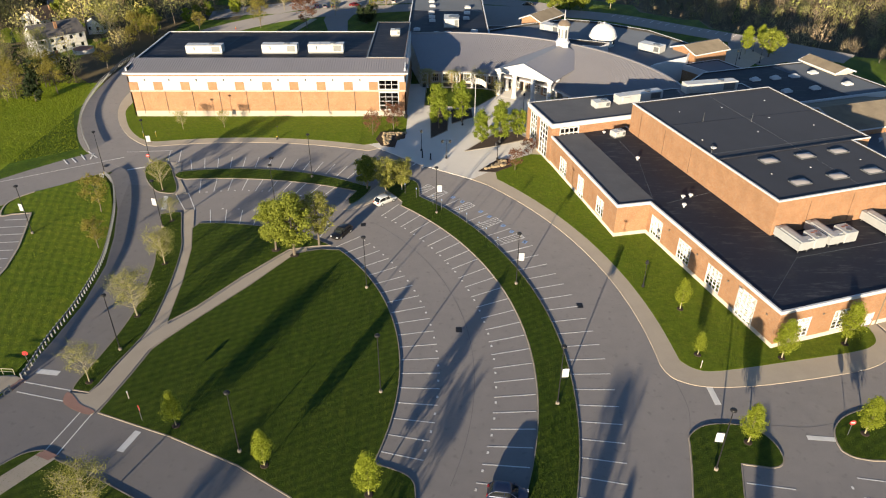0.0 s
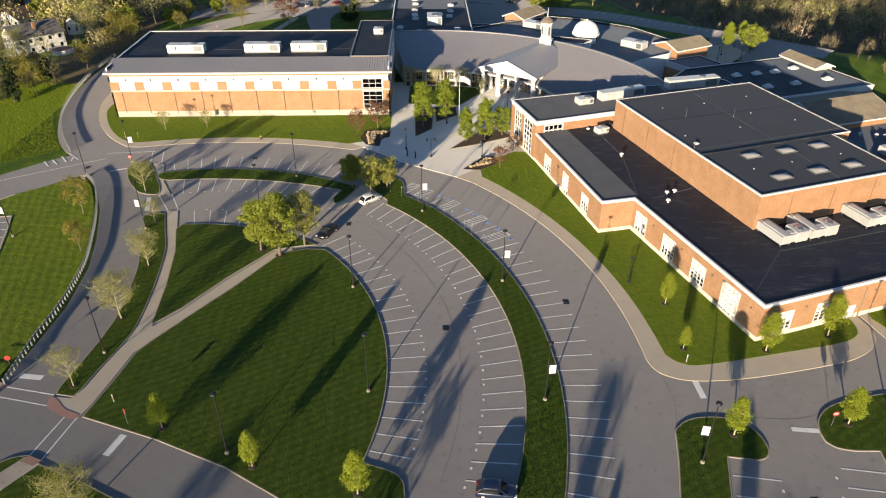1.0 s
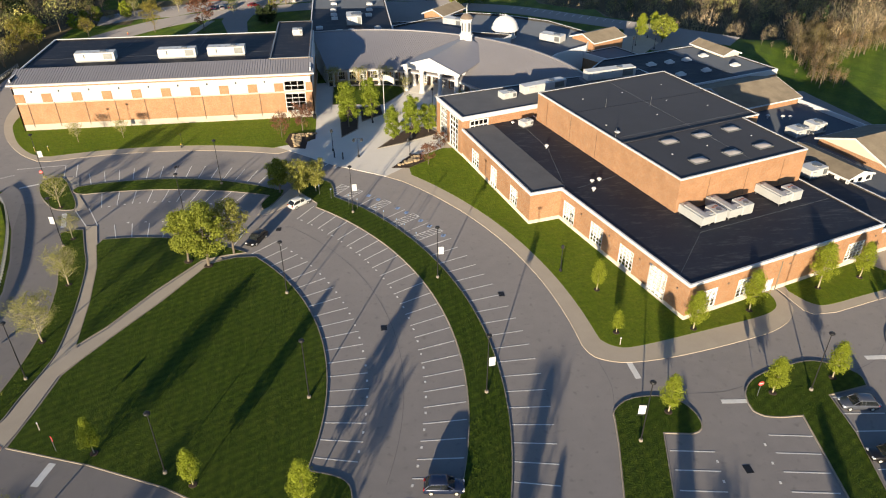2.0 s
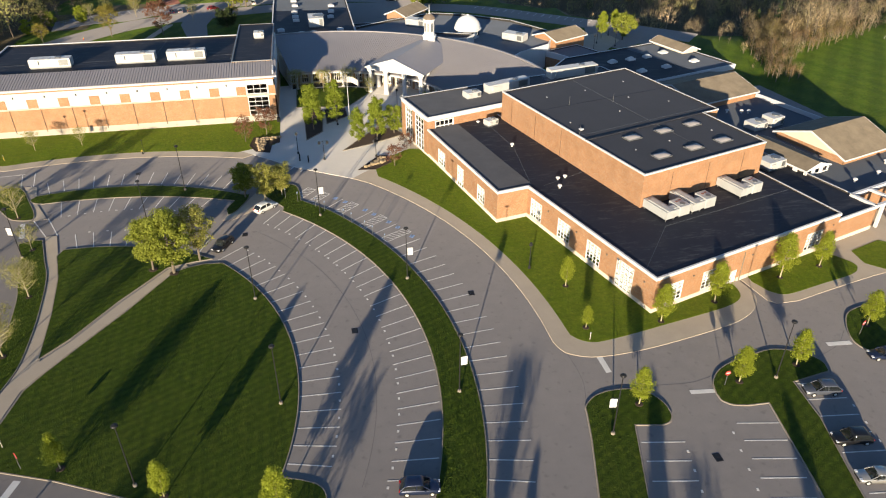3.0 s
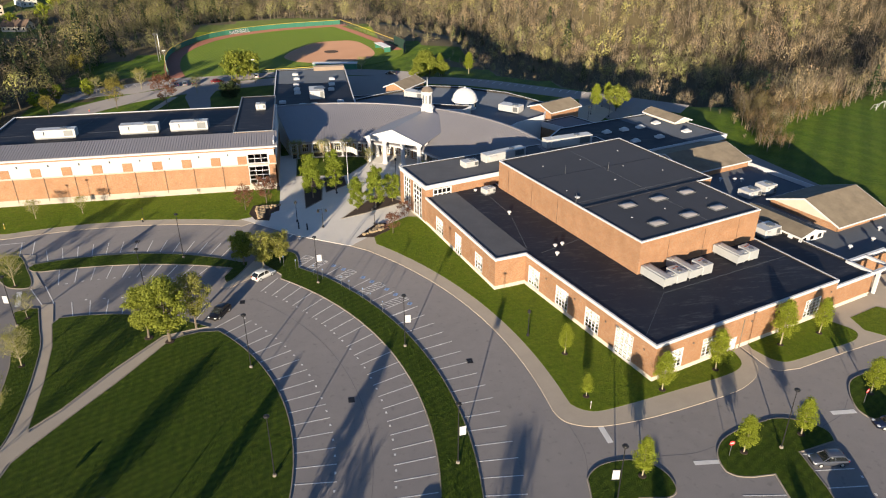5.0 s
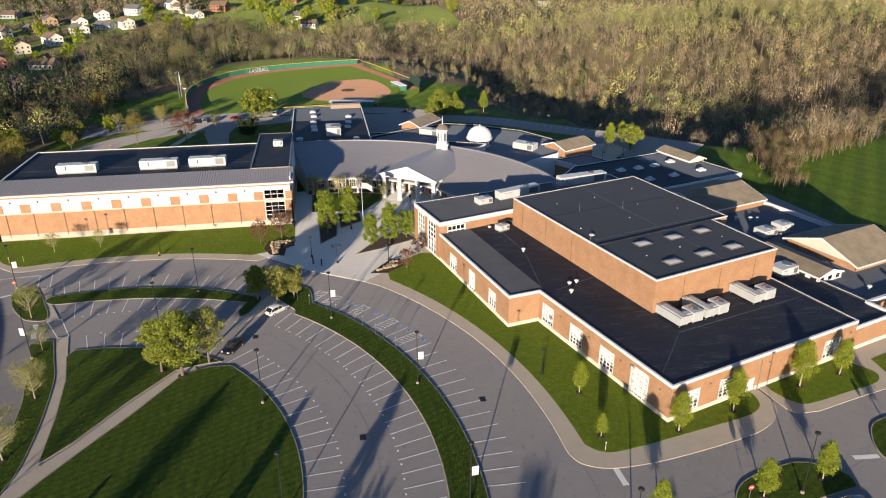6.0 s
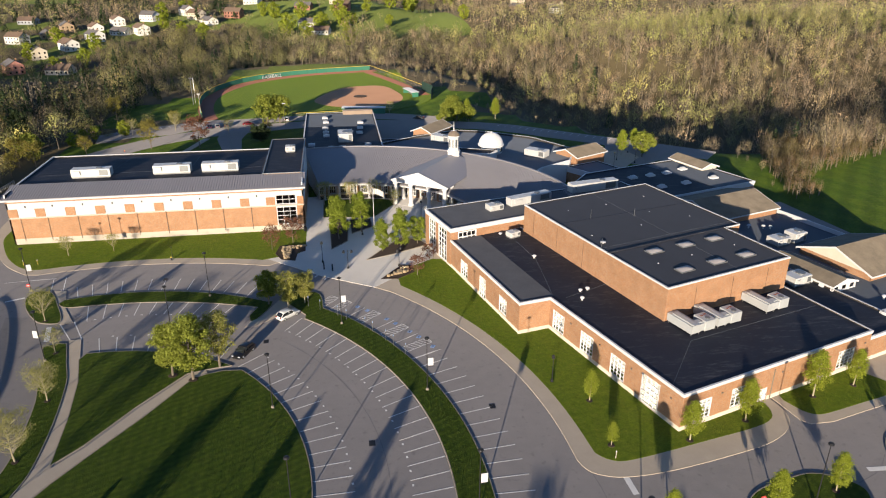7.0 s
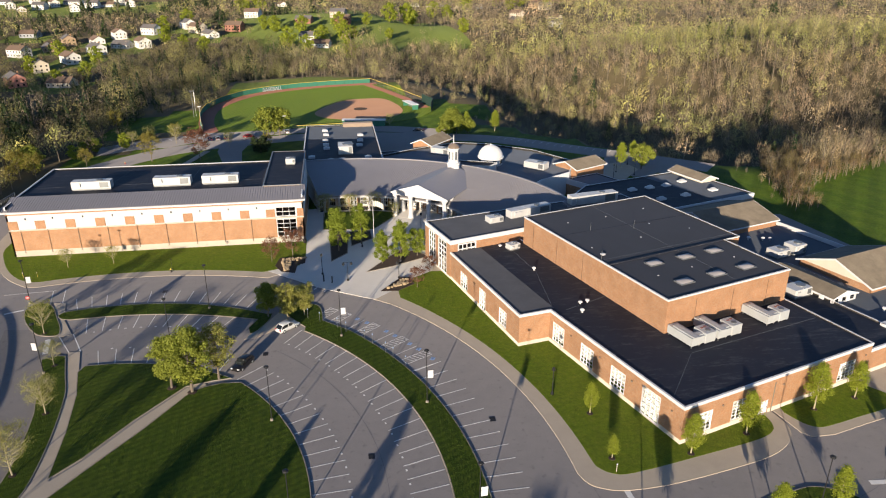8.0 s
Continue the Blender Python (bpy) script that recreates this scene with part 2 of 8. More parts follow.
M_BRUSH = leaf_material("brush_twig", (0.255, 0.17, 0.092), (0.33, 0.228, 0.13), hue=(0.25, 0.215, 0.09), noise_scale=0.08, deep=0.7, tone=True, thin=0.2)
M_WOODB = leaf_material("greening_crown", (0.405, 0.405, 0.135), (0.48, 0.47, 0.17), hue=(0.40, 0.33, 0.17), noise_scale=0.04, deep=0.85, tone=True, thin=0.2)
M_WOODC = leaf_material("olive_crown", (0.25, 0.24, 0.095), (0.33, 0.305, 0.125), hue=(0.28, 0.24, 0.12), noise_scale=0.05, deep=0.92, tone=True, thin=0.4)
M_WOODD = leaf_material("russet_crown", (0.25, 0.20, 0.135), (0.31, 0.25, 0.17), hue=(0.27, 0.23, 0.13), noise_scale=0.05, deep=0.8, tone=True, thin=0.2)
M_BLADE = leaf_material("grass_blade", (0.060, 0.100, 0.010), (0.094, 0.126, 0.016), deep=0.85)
M_SUNBLADE = leaf_material("sunlit_blade", (0.125, 0.185, 0.013), (0.195, 0.235, 0.024), deep=0.8)
M_BLADEDRY = leaf_material("meadow_blade", (0.22, 0.29, 0.016), (0.35, 0.39, 0.038))
M_EVERGREEN = leaf_material("evergreen", (0.045, 0.068, 0.03), (0.08, 0.105, 0.04))
M_MULCH = coloured("dark_mulch", (0.06, 0.042, 0.032), 0.6, 0.95, 1.0, 8.0)
M_BOULDER = coloured("tan_boulder", (0.42, 0.32, 0.20), 0.65, 0.9, 1.2, 6.0)
M_CLAY = coloured("infield_clay", (0.36, 0.20, 0.12), 0.85, 0.9, 0.1, 2.0)
M_TRACK = coloured("warning_track", (0.26, 0.11, 0.075), 0.85, 0.9, 0.1, 2.0)
M_FENCEGREEN = coloured("green_fence", (0.05, 0.20, 0.13), 0.8, 0.7, 0.3, 3.0)
M_BACKSTOP = coloured("dark_green_netting", (0.018, 0.042, 0.032), 0.7, 0.8, 0.3, 3.0)
M_YELLOW = coloured("yellow_cap", (0.65, 0.48, 0.08), 0.85, 0.6, 0.5, 3.0)
M_YELLOWRAIL = coloured("pale_yellow_paint", (0.50, 0.47, 0.30), 0.85, 0.6, 0.5, 5.0, bumpy=0)
M_RED = coloured("red_sign", (0.50, 0.045, 0.04), 0.85, 0.5, 0.8, 6.0, bumpy=0)
M_RUBBER = coloured("tyre_rubber", (0.02, 0.02, 0.02), 0.7, 0.85, 1.0, 9.0)
M_SEAM = coloured("tar_seam", (0.165, 0.158, 0.158), 0.8, 0.8, 0.5, 4.0, bumpy=0)
M_TANMETAL = coloured("tan_sheet_metal", (0.36, 0.27, 0.20), 0.8, 0.6, 0.5, 4.0, bumpy=0.05)
M_LENS = coloured("acrylic_lens", (0.36, 0.335, 0.335), 0.85, 0.75, 0.5, 3.0, bumpy=0)
M_CAP = coloured("brown_copper", (0.20, 0.155, 0.12), 0.75, 0.5, 0.5, 3.0)
M_CARGLASS = coloured("car_glass", (0.015, 0.018, 0.02), 0.8, 0.06, 1.0, 3.0, bumpy=0, spec=0.7)


# ---- mesh tools ----
def box(bm, x0, x1, y0, y1, z0, z1, mi=0):
    vs = [bm.verts.new((x, y, z)) for z in (z0, z1) for x, y in ((x0, y0), (x1, y0), (x1, y1), (x0, y1))]
    for f in ((3, 2, 1, 0), (4, 5, 6, 7), (0, 1, 5, 4), (1, 2, 6, 5), (2, 3, 7, 6), (3, 0, 4, 7)):
        bm.faces.new([vs[i] for i in f]).material_index = mi


def area2(pts):
    return sum(a[0] * b[1] - b[0] * a[1] for a, b in zip(pts, pts[1:] + pts[:1]))


def prism(bm, pts, z0, z1, top=0, side=0):
    """An upright prism over a plan outline."""
    pts = list(pts) if area2(list(pts)) > 0 else list(pts)[::-1]
    lo = [bm.verts.new((p[0], p[1], z0)) for p in pts]
    hi = [bm.verts.new((p[0], p[1], z1)) for p in pts]
    bm.faces.new(hi).material_index = top
    bm.faces.new(lo[::-1]).material_index = side
    for i in range(len(pts)):
        j = (i + 1) % len(pts)
        bm.faces.new((lo[i], lo[j], hi[j], hi[i])).material_index = side


def hull_quad(bm, quad, mi=0):
    bm.faces.new([bm.verts.new(p) for p in quad]).material_index = mi


def inset(pts, d):
    """The outline moved inwards by d."""
    pts = list(pts) if area2(list(pts)) > 0 else list(pts)[::-1]
    out = []
    n = len(pts)
    for i in range(n):
        p0, p1, p2 = Vector(pts[i - 1][:2]), Vector(pts[i][:2]), Vector(pts[(i + 1) % n][:2])
        a, b = (p1 - p0).normalized(), (p2 - p1).normalized()
        na, nb = Vector((-a.y, a.x)), Vector((-b.y, b.x))
        m = (na + nb)
        m = m.normalized() if m.length > 1e-4 else na
        k = min(2.0, 1 / max(0.3, m.dot(na)))
        q = p1 + m * d * k
        out.append((q.x, q.y))
    return out


def ring(bm, outer, inner, z0, z1, mi=0):
    outer = list(outer) if area2(list(outer)) > 0 else list(outer)[::-1]
    n = len(outer)
    v = [[bm.verts.new((p[0], p[1], z)) for p in pts] for pts, z in ((outer, z0), (outer, z1), (inner, z1), (inner, z0))]
    for i in range(n):
        j = (i + 1) % n
        for a, b in ((0, 1), (1, 2), (2, 3)):
            bm.faces.new((v[a][i], v[a][j], v[b][j], v[b][i])).material_index = mi


def tube(bm, p, q, r0, r1, n=6, mi=0, cap=True):
    p, q = Vector(p), Vector(q)
    d = (q - p).normalized()
    s = d.orthogonal().normalized()
    t = d.cross(s)
    a = [bm.verts.new(p + (s * math.cos(k * 2 * math.pi / n) + t * math.sin(k * 2 * math.pi / n)) * r0) for k in range(n)]
    b = [bm.verts.new(q + (s * math.cos(k * 2 * math.pi / n) + t * math.sin(k * 2 * math.pi / n)) * r1) for k in range(n)]
    for k in range(n):
        bm.faces.new((a[k], a[(k + 1) % n], b[(k + 1) % n], b[k])).material_index = mi
    if cap:
        bm.faces.new(a[::-1]).material_index = mi
        bm.faces.new(b).material_index = mi


def lathe(bm, profile, cx=0, cy=0, n=16, mi=0):
    """Turns (radius, height) pairs round an upright axis."""
    rows = []
    for r, z in profile:
        rows.append([bm.verts.new((cx + r * math.cos(2 * math.pi * k / n), cy + r * math.sin(2 * math.pi * k / n), z)) for k in range(n)])
    for a, b in zip(rows, rows[1:]):
        for k in range(n):
            bm.faces.new((a[k], a[(k + 1) % n], b[(k + 1) % n], b[k])).material_index = mi
    bm.faces.new(rows[0][::-1]).material_index = mi
    bm.faces.new(rows[-1]).material_index = mi


def to_mesh(name, bm, materials):
    me = bpy.data.meshes.new(name)
    bm.to_mesh(me)
    bm.free()
    for m in materials if isinstance(materials, (list, tuple)) else [materials]:
        me.materials.append(m)
    return me


def part(name, bm, material, parent, label=""):
    """Links a bmesh as one mesh object under a thing or a part."""
    ob = new(name, to_mesh(name, bm, material))
    ob.parent = parent
    if label:
        tagged(ob, label)
    return ob


def piece(name, mesh, parent, m):
    ob = new(name, mesh)
    ob.parent = parent
    ob.matrix_basis = m
    return ob


def solid(name, bm, material, label, category, kind="", group=""):
    return tagged(new(name, to_mesh(name, bm, material)), label, category, group, kind)


def thing(name, m, label, category, group="", kind=""):
    ob = new(name)
    ob.empty_display_size = 0.5
    ob.matrix_basis = m
    return tagged(ob, label, category, group, kind)


def arc(c, r, a0, a1, n=24):
    return [(c[0] + r * math.cos(radians(a0 + (a1 - a0) * k / n)), c[1] + r * math.sin(radians(a0 + (a1 - a0) * k / n))) for k in range(n + 1)]


def smooth(pts, per=5, closed=False):
    """A Catmull-Rom curve through a few plan points."""
    out = []
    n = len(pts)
    last = n if closed else n - 1
    for i in range(last):
        get = (lambda k: pts[k % n]) if closed else (lambda k: pts[max(0, min(n - 1, k))])
        p0, p1, p2, p3 = (Vector(get(i + k)) for k in (-1, 0, 1, 2))
        for s in range(per):
            t = s / per
            q = 0.5 * (2 * p1 + (p2 - p0) * t + (2 * p0 - 5 * p1 + 4 * p2 - p3) * t * t + (3 * p1 - p0 - 3 * p2 + p3) * t ** 3)
            out.append((q.x, q.y))
    if not closed:
        out.append(tuple(pts[-1]))
    return out


def wall(bm, p, q, z0, z1, th, openings=(), bands=((99, 0),), inner=0):
    """A wall from p to q, its outer face on the right, with real openings (s0, s1, zb, zt). bands: (up to height, material slot)."""
    p, q = Vector(p), Vector(q)
    length = (q - p).length
    d = (q - p) / length
    nrm = Vector((d.y, -d.x))
    ss = sorted({0, length, *[o[0] for o in openings], *[o[1] for o in openings]})
    zs = sorted({z0, z1, *[o[2] for o in openings], *[o[3] for o in openings], *[b[0] for b in bands if z0 < b[0] < z1]})

    def hole(s, z):
        return any(o[0] < s < o[1] and o[2] < z < o[3] for o in openings)

    def slot(z):
        return next(m for top, m in bands if z < top)

    def at(s, z, depth):
        v = p + d * s - nrm * depth
        return bm.verts.new((v.x, v.y, z))

    def quad(a, b, c, e, mi):
        bm.faces.new((at(*a), at(*b), at(*c), at(*e))).material_index = mi

    for s0, s1 in zip(ss, ss[1:]):
        for a, b in zip(zs, zs[1:]):
            mid, mz = (s0 + s1) / 2, (a + b) / 2
            if hole(mid, mz):
                continue
            k = slot(mz)
            quad((s0, a, 0), (s1, a, 0), (s1, b, 0), (s0, b, 0), k)
            quad((s1, a, th), (s0, a, th), (s0, b, th), (s1, b, th), inner)
    quad((0, z1, 0), (length, z1, 0), (length, z1, th), (0, z1, th), slot(z1 - 0.01))
    for a, b in zip(zs, zs[1:]):
        k = slot((a + b) / 2)
        quad((0, a, th), (0, a, 0), (0, b, 0), (0, b, th), k)
        quad((length, a, 0), (length, a, th), (length, b, th), (length, b, 0), k)
    for s0, s1, a, b in openings:
        k = slot((a + b) / 2)
        quad((s0, a, 0), (s0, a, th), (s0, b, th), (s0, b, 0), k)
        quad((s1, a, th), (s1, a, 0), (s1, b, 0), (s1, b, th), k)
        quad((s0, a, th), (s0, a, 0), (s1, a, 0), (s1, a, th), k)
        quad((s0, b, 0), (s0, b, th), (s1, b, th), (s1, b, 0), k)


def edge_pose(p, q, s, z):
    """A pose on a wall's outer face: x along the wall, y into it, z up."""
    p, q = Vector(p), Vector(q)
    d = (q - p).normalized()
    o = p + d * s
    return Matrix.Translation((o.x, o.y, z)) @ Matrix.Rotation(math.atan2(d.y, d.x), 4, "Z")


def window_unit(parent, m, w, h, cols=3, rows=4, blind=0.0, bar=0.09, name="window", deep=0.12):
    """A framed window with muntins, a glass pane and, where drawn, a blind."""
    bm = bmesh.new()
    f = bar * 1.4
    cw, ch = (w - 2 * f) / cols, (h - 2 * f) / rows
    lights = [(f + cw * i + bar / 2, f + cw * (i + 1) - bar / 2, f + ch * j + bar / 2, f + ch * (j + 1) - bar / 2) for i in range(cols) for j in range(rows)]
    wall(bm, (0, deep - 0.08), (w, deep - 0.08), 0, h, 0.14, lights, ((99, 0),), 0)
    bmesh.ops.remove_doubles(bm, verts=bm.verts[:], dist=0.0005)
    win = part(name, bm, M_WHITE, parent, "white-framed window")
    win.matrix_basis = m
    bm = bmesh.new()
    box(bm, f, w - f, deep - 0.005, deep + 0.005, f, h - f)
    pane = part("pane", bm, M_GLASS, win, "clear glass pane")
    pane.visible_shadow = False
    if blind > 0:
        bm = bmesh.new()
        box(bm, f, w - f, deep + 0.10, deep + 0.13, h - f - (h - 2 * f) * blind, h - f)
        part("blind", bm, M_BLIND, win, "pale drawn blind")
    bm = bmesh.new()
    box(bm, -0.05, w + 0.05, -0.06, deep - 0.06, -0.10, 0.0)
    part("sill", bm, M_BASE, win)
    return win


def coping(parent, poly, z0, z1, out=0.08, width=0.24, label="white metal parapet edge", name="parapet_cap", mat=None):
    bm = bmesh.new()
    poly = list(poly) if area2(list(poly)) > 0 else list(poly)[::-1]
    ring(bm, inset(poly, -out), inset(poly, width), z0, z1)
    return part(name, bm, mat or M_WHITE, parent, label)


def gable_roof(bm, x0, x1, y0, y1, z, rise, over=0.4, thick=0.18, mi=0):
    """A pitched roof with its ridge along y, as two thick slopes."""
    xm = (x0 + x1) / 2
    drop = rise / (xm - x0) * over
    for sgn, xe in ((-1, x0 - over), (1, x1 + over)):
        a = [(xe, y0 - over, z - drop), (xm, y0 - over, z + rise), (xm, y1 + over, z + rise), (xe, y1 + over, z - drop)]
        if sgn > 0:
            a = a[::-1]
        lo = [bm.verts.new(p) for p in a]
        hi = [bm.verts.new((p[0], p[1], p[2] + thick)) for p in a]
        bm.faces.new(lo).material_index = mi
        bm.faces.new(hi[::-1]).material_index = mi
        for i in range(4):
            j = (i + 1) % 4
            bm.faces.new((lo[i], hi[i], hi[j], lo[j])).material_index = mi


def gable_end(bm, x0, x1, y, z, rise, th=0.25, mi=0):
    xm = (x0 + x1) / 2
    pts = [(x0, z), (x1, z), (xm, z + rise)]
    a = [bm.verts.new((px, y, pz)) for px, pz in pts]
    b = [bm.verts.new((px, y + th, pz)) for px, pz in pts]
    bm.faces.new(a).material_index = mi
    bm.faces.new(b[::-1]).material_index = mi
    for i in range(3):
        j = (i + 1) % 3
        bm.faces.new((a[j], a[i], b[i], b[j])).material_index = mi


# ---- ground and distance ----
def step(a, b, x):
    t = max(0.0, min(1.0, (x - a) / (b - a)))
    return t * t * (3 - 2 * t)


FIELD_C = (-8.0, 362.0)


def outside(x, y):
    """How far a place lies outside the level school grounds."""
    dx = max(-112 - x, 0, x - 138 + 7 * step(172, 200, y))
    dy = max(y - 300, 0)
    cut = ((x - 57) * 1.22 + (y - 306)) / 1.577
    d = max(math.hypot(dx, dy), cut)
    return max(0.0, min(d, math.hypot(x - FIELD_C[0], y - FIELD_C[1]) - 78))


def bell(x, y, cx, cy, sx, sy):
    return math.exp(-((x - cx) ** 2 / (2 * sx * sx) + (y - cy) ** 2 / (2 * sy * sy)))


def meadow_edge(x):
    """How far back the east meadow reaches before the thicket begins."""
    return 153 + (x - 126.5) * 2.1 if x < 142 else 187 + (x - 142) * 0.56


def terrain(x, y):
    o = outside(x, y)
    n = noise.noise((x * 0.004, y * 0.004, 0.3)) * 4 + noise.noise((x * 0.012, y * 0.012, 1.7)) * (1.8 + 5.0 * step(60, 160, x))
    right = step(20, 110, x)
    left_h = step(0, 52, o) * (-7 + n + 17 * step(430, 900, y))
    soft = step(-48, -10, meadow_edge(x) - y) * step(120, 150, x)
    right_h = -24 * (1 - 0.83 * soft) * step(0, 36 + 90 * soft, o) + n * step(20, 120, o) + 16 * step(105, 330, o)
    right_h += step(70, 170, o) * (17 * bell(x, y, 235, 490, 150, 85) + 14 * bell(x, y, 520, 470, 160, 150))
    h = left_h + (right_h - left_h) * right
    s = step(0, 52, o)
    h += s * 13 * bell(x, y, 30, 745, 120, 60)
    far = step(650, 1900, math.hypot(x, y))
    h += far * (13 + 18 * noise.noise((x * 0.0018, y * 0.0018, 4.0)))
    h += 12 * bell(x, y, -350, 1050, 130, 90) + 12 * bell(x, y, 280, 990, 80, 120)
    h += s * (12 * bell(x, y, 640, 1100, 300, 160) - 6 * bell(x, y, 300, 720, 200, 70))
    return -0.15 + h


# plan places of the houses beyond the grounds: x, y, turn, siding
HOUSES = [(-198, 484, 32, 4), (-168, 477, 78, 1), (-202, 537, 30, 1), (-239, 603, 62, 0), (-226, 629, 25, 5), (-191, 568, 38, 0), (-219, 655, 24, 5), (-198, 661, 28, 0), (-184, 609, 40, 0), (-184, 678, 26, 0),
          (-171, 636, 66, 0), (-155, 636, 30, 0), (-160, 693, 60, 0), (-262, 693, 80, 3), (-132, 718, 30, 0), (-119, 691, 48, 1), (-105, 667, 35, 0), (-86, 692, 70, 2), (-18, 639, 60, 0), (-8, 619, 75, 0),
          (9, 734, 70, 1), (12, 704, 80, 2), (-24, 712, 75, 2), (-76, 765, 70, 0), (187, 1194, 30, 0), (178, 1063, 30, 1), (211, 1053, 60, 0), (225, 871, 40, 1), (217, 843, 30, 5), (268, 945, 25, 5), (276, 925, 50, 1),
          (263, 840, 40, 1), (253, 804, 60, 0), (425, 1181, 30, 0), (141, 1214, 20, 0), (150, 1078, 60, 1), (-366, 927, 25, 0), (-343, 897, 20, 0), (-331, 920, 75, 0), (-325, 948, 30, 0), (-311, 966, 70, 3), (-285, 893, 15, 0),
          (-278, 936, 85, 0), (-263, 948, 80, 0), (-257, 972, 25, 0), (-240, 954, 20, 0), (-388, 970, 75, 0), (-356, 975, 30, 0), (-300, 950, 70, 0), (-60, 989, 15, 0), (-125.5, 229, -42, 0), (-147, 267, -22, 0), (-157, 304, -55, 3)]


BANK = [(-92, 293), (-77.7, 290), (-58, 296), (-60, 331.8), (-68.7, 353.8), (-81.2, 341.4), (-85.6, 323), (-90.1, 308.7)]


def within(px, py, poly):
    hit = False
    n = len(poly)
    for i in range(n):
        (x0, y0), (x1, y1) = poly[i], poly[i - 1]
        if (y0 > py) != (y1 > py) and px < (x1 - x0) * (py - y0) / (y1 - y0) + x0:
            hit = not hit
    return hit


def open_land(x, y):
    """True where no woods stand: school grounds, ball field, meadows and gardens."""
    if -95 < x < -55 and 288 < y < 356 and within(x, y, BANK):
        return True
    if x > 125 and y > max(172, meadow_edge(x)) and (x > 131 or y < 196):
        return math.hypot(x - 137, y - 216) < 6
    if 345 < y < 450 and x < 120 and (x - 21) * 71 - (415 - y) * 22 > 500:
        return False
    if outside(x, y) < (3 if x > 40 else 1):
        return not (x < -99 and y > 188 or x < -58 and y > 246 + (x + 99) * 1.33)
    if math.hypot(x - FIELD_C[0], y - FIELD_C[1]) < (84 if x > -30 else 63):
        return True
    if x > 125 and y < meadow_edge(x):
        return True
    if bell(x, y, -325, 930, 120, 70) > 0.45 or bell(x, y, 270, 930, 60, 110) > 0.5:
        return True
    if bell(x, y, 35, 715, 85, 50) > 0.30 or bell(x, y, -5, 640, 55, 50) > 0.4 or bell(x, y, 85, 760, 45, 70) > 0.45 or bell(x, y, 20, 890, 110, 40) > 0.5:
        return True
    if any(abs(x - h[0]) < (13 if h[1] < 800 else 24) and -11 < h[1] - y < (22 if h[1] < 500 else 26 if h[1] < 800 else 70) for h in HOUSES):
        return True
    return x < -96 and y < 176


def axis(stops):
    out = []
    for (a, n), (b, _) in zip(stops, stops[1:]):
        out += [a + (b - a) * k / n for k in range(n)]
    return out + [stops[-1][0]]


def build_ground():
    xs = axis([(-4000, 12), (-1200, 30), (-300, 32), (300, 26), (1300, 14), (4200, 1)])
    ys = axis([(-2500, 10), (-200, 16), (180, 44), (700, 30), (1700, 16), (4500, 1)])
    co = [(x, y, terrain(x, y)) for y in ys for x in xs]
    nx = len(xs)
    faces, slots = [], []
    for j in range(len(ys) - 1):
        for i in range(nx - 1):
            a = j * nx + i
            faces.append((a, a + 1, a + nx + 1, a + nx))
            mx, my = (xs[i] + xs[i + 1]) / 2, (ys[j] + ys[j + 1]) / 2
            # rear grounds and bank take the darker grass, shade put into their colour
            slots.append(2 if mx > 112 and my < 262 or mx > -95 and my < 356 and open_land(mx, my) else 3 if my > 400 and open_land(mx, my) else 0 if open_land(mx, my) else 1)
    me = bpy.data.meshes.new("ground")
    me.from_pydata(co, [], faces)
    me.materials.append(M_MEADOW)
    me.materials.append(M_FOREST_FLOOR)
    me.materials.append(M_SPORTGRASS)
    me.materials.append(M_VILLAGE)
    me.polygons.foreach_set("material_index", slots)
    me.polygons.foreach_set("use_smooth", [True] * len(faces))
    tagged(new("ground", me), "rolling spring meadow and wooded hills", "ground", kind="structure")


build_ground()

# ---- asphalt ----
C_LAWN, R_LAWN = (-54.92, 70.41), 49.15
C_ROW = (-52.18, 71.97)
C_MI, R_MI = (-52.07, 71.69), 64.45
C_MO, R_MO = (-59.46, 69.9), 76.66
C_BAY = (-47.64, 72.57)
C_PLAZA, R_PLAZA = (-33.47, 80.27), 63.61
C_OUT, R_OUT = (-52.83, 72.96), 82.51
C_IN, R_IN = (-61.29, 70.5), 93.88
C_NK, R_NK = (-45.19, 61.55), 87.75
C_TT, R_TT = (-43.15, 84.97), 50.32
C_TB, R_TB = (-45.49, 58.34), 72.23
C_LT, R_LT = (-42.34, 75.04), 36.99

bm = bmesh.new()
prism(bm, [(-64, 25), (130, 12), (130, 100), (60, 100), (24, 150), (-64, 152), (-70, 131.8), (-66.4, 127), (-62.1, 117.6), (-58.6, 107.1), (-56.3, 97.9),
           (-55.3, 86.8), (-55.8, 78.6), (-56.5, 70.9), (-58.5, 60), (-62, 45)], -0.4, 0.0)
lot = solid("road", bm, M_ASPHALT, "worn grey asphalt of a curved school car park", "car park", "structure")


bm = bmesh.new()
prism(bm, [(-64, 128), (-50, 126), (-46.5, 110), (-44.6, 80), (-44, 66), (-25, 60), (-8, 54.5), (0, 46), (5, 30), (6, 15), (-66, 25), (-62, 45), (-58.2, 60), (-56.2, 70.9), (-55.5, 78.6), (-55.0, 86.8), (-56.0, 97.9), (-58.3, 107.1), (-61.8, 117.6)], -0.2, 0.004)
solid("road_south", bm, M_DARKASPHALT, "darker asphalt of the south road and west drive", "road", "structure")


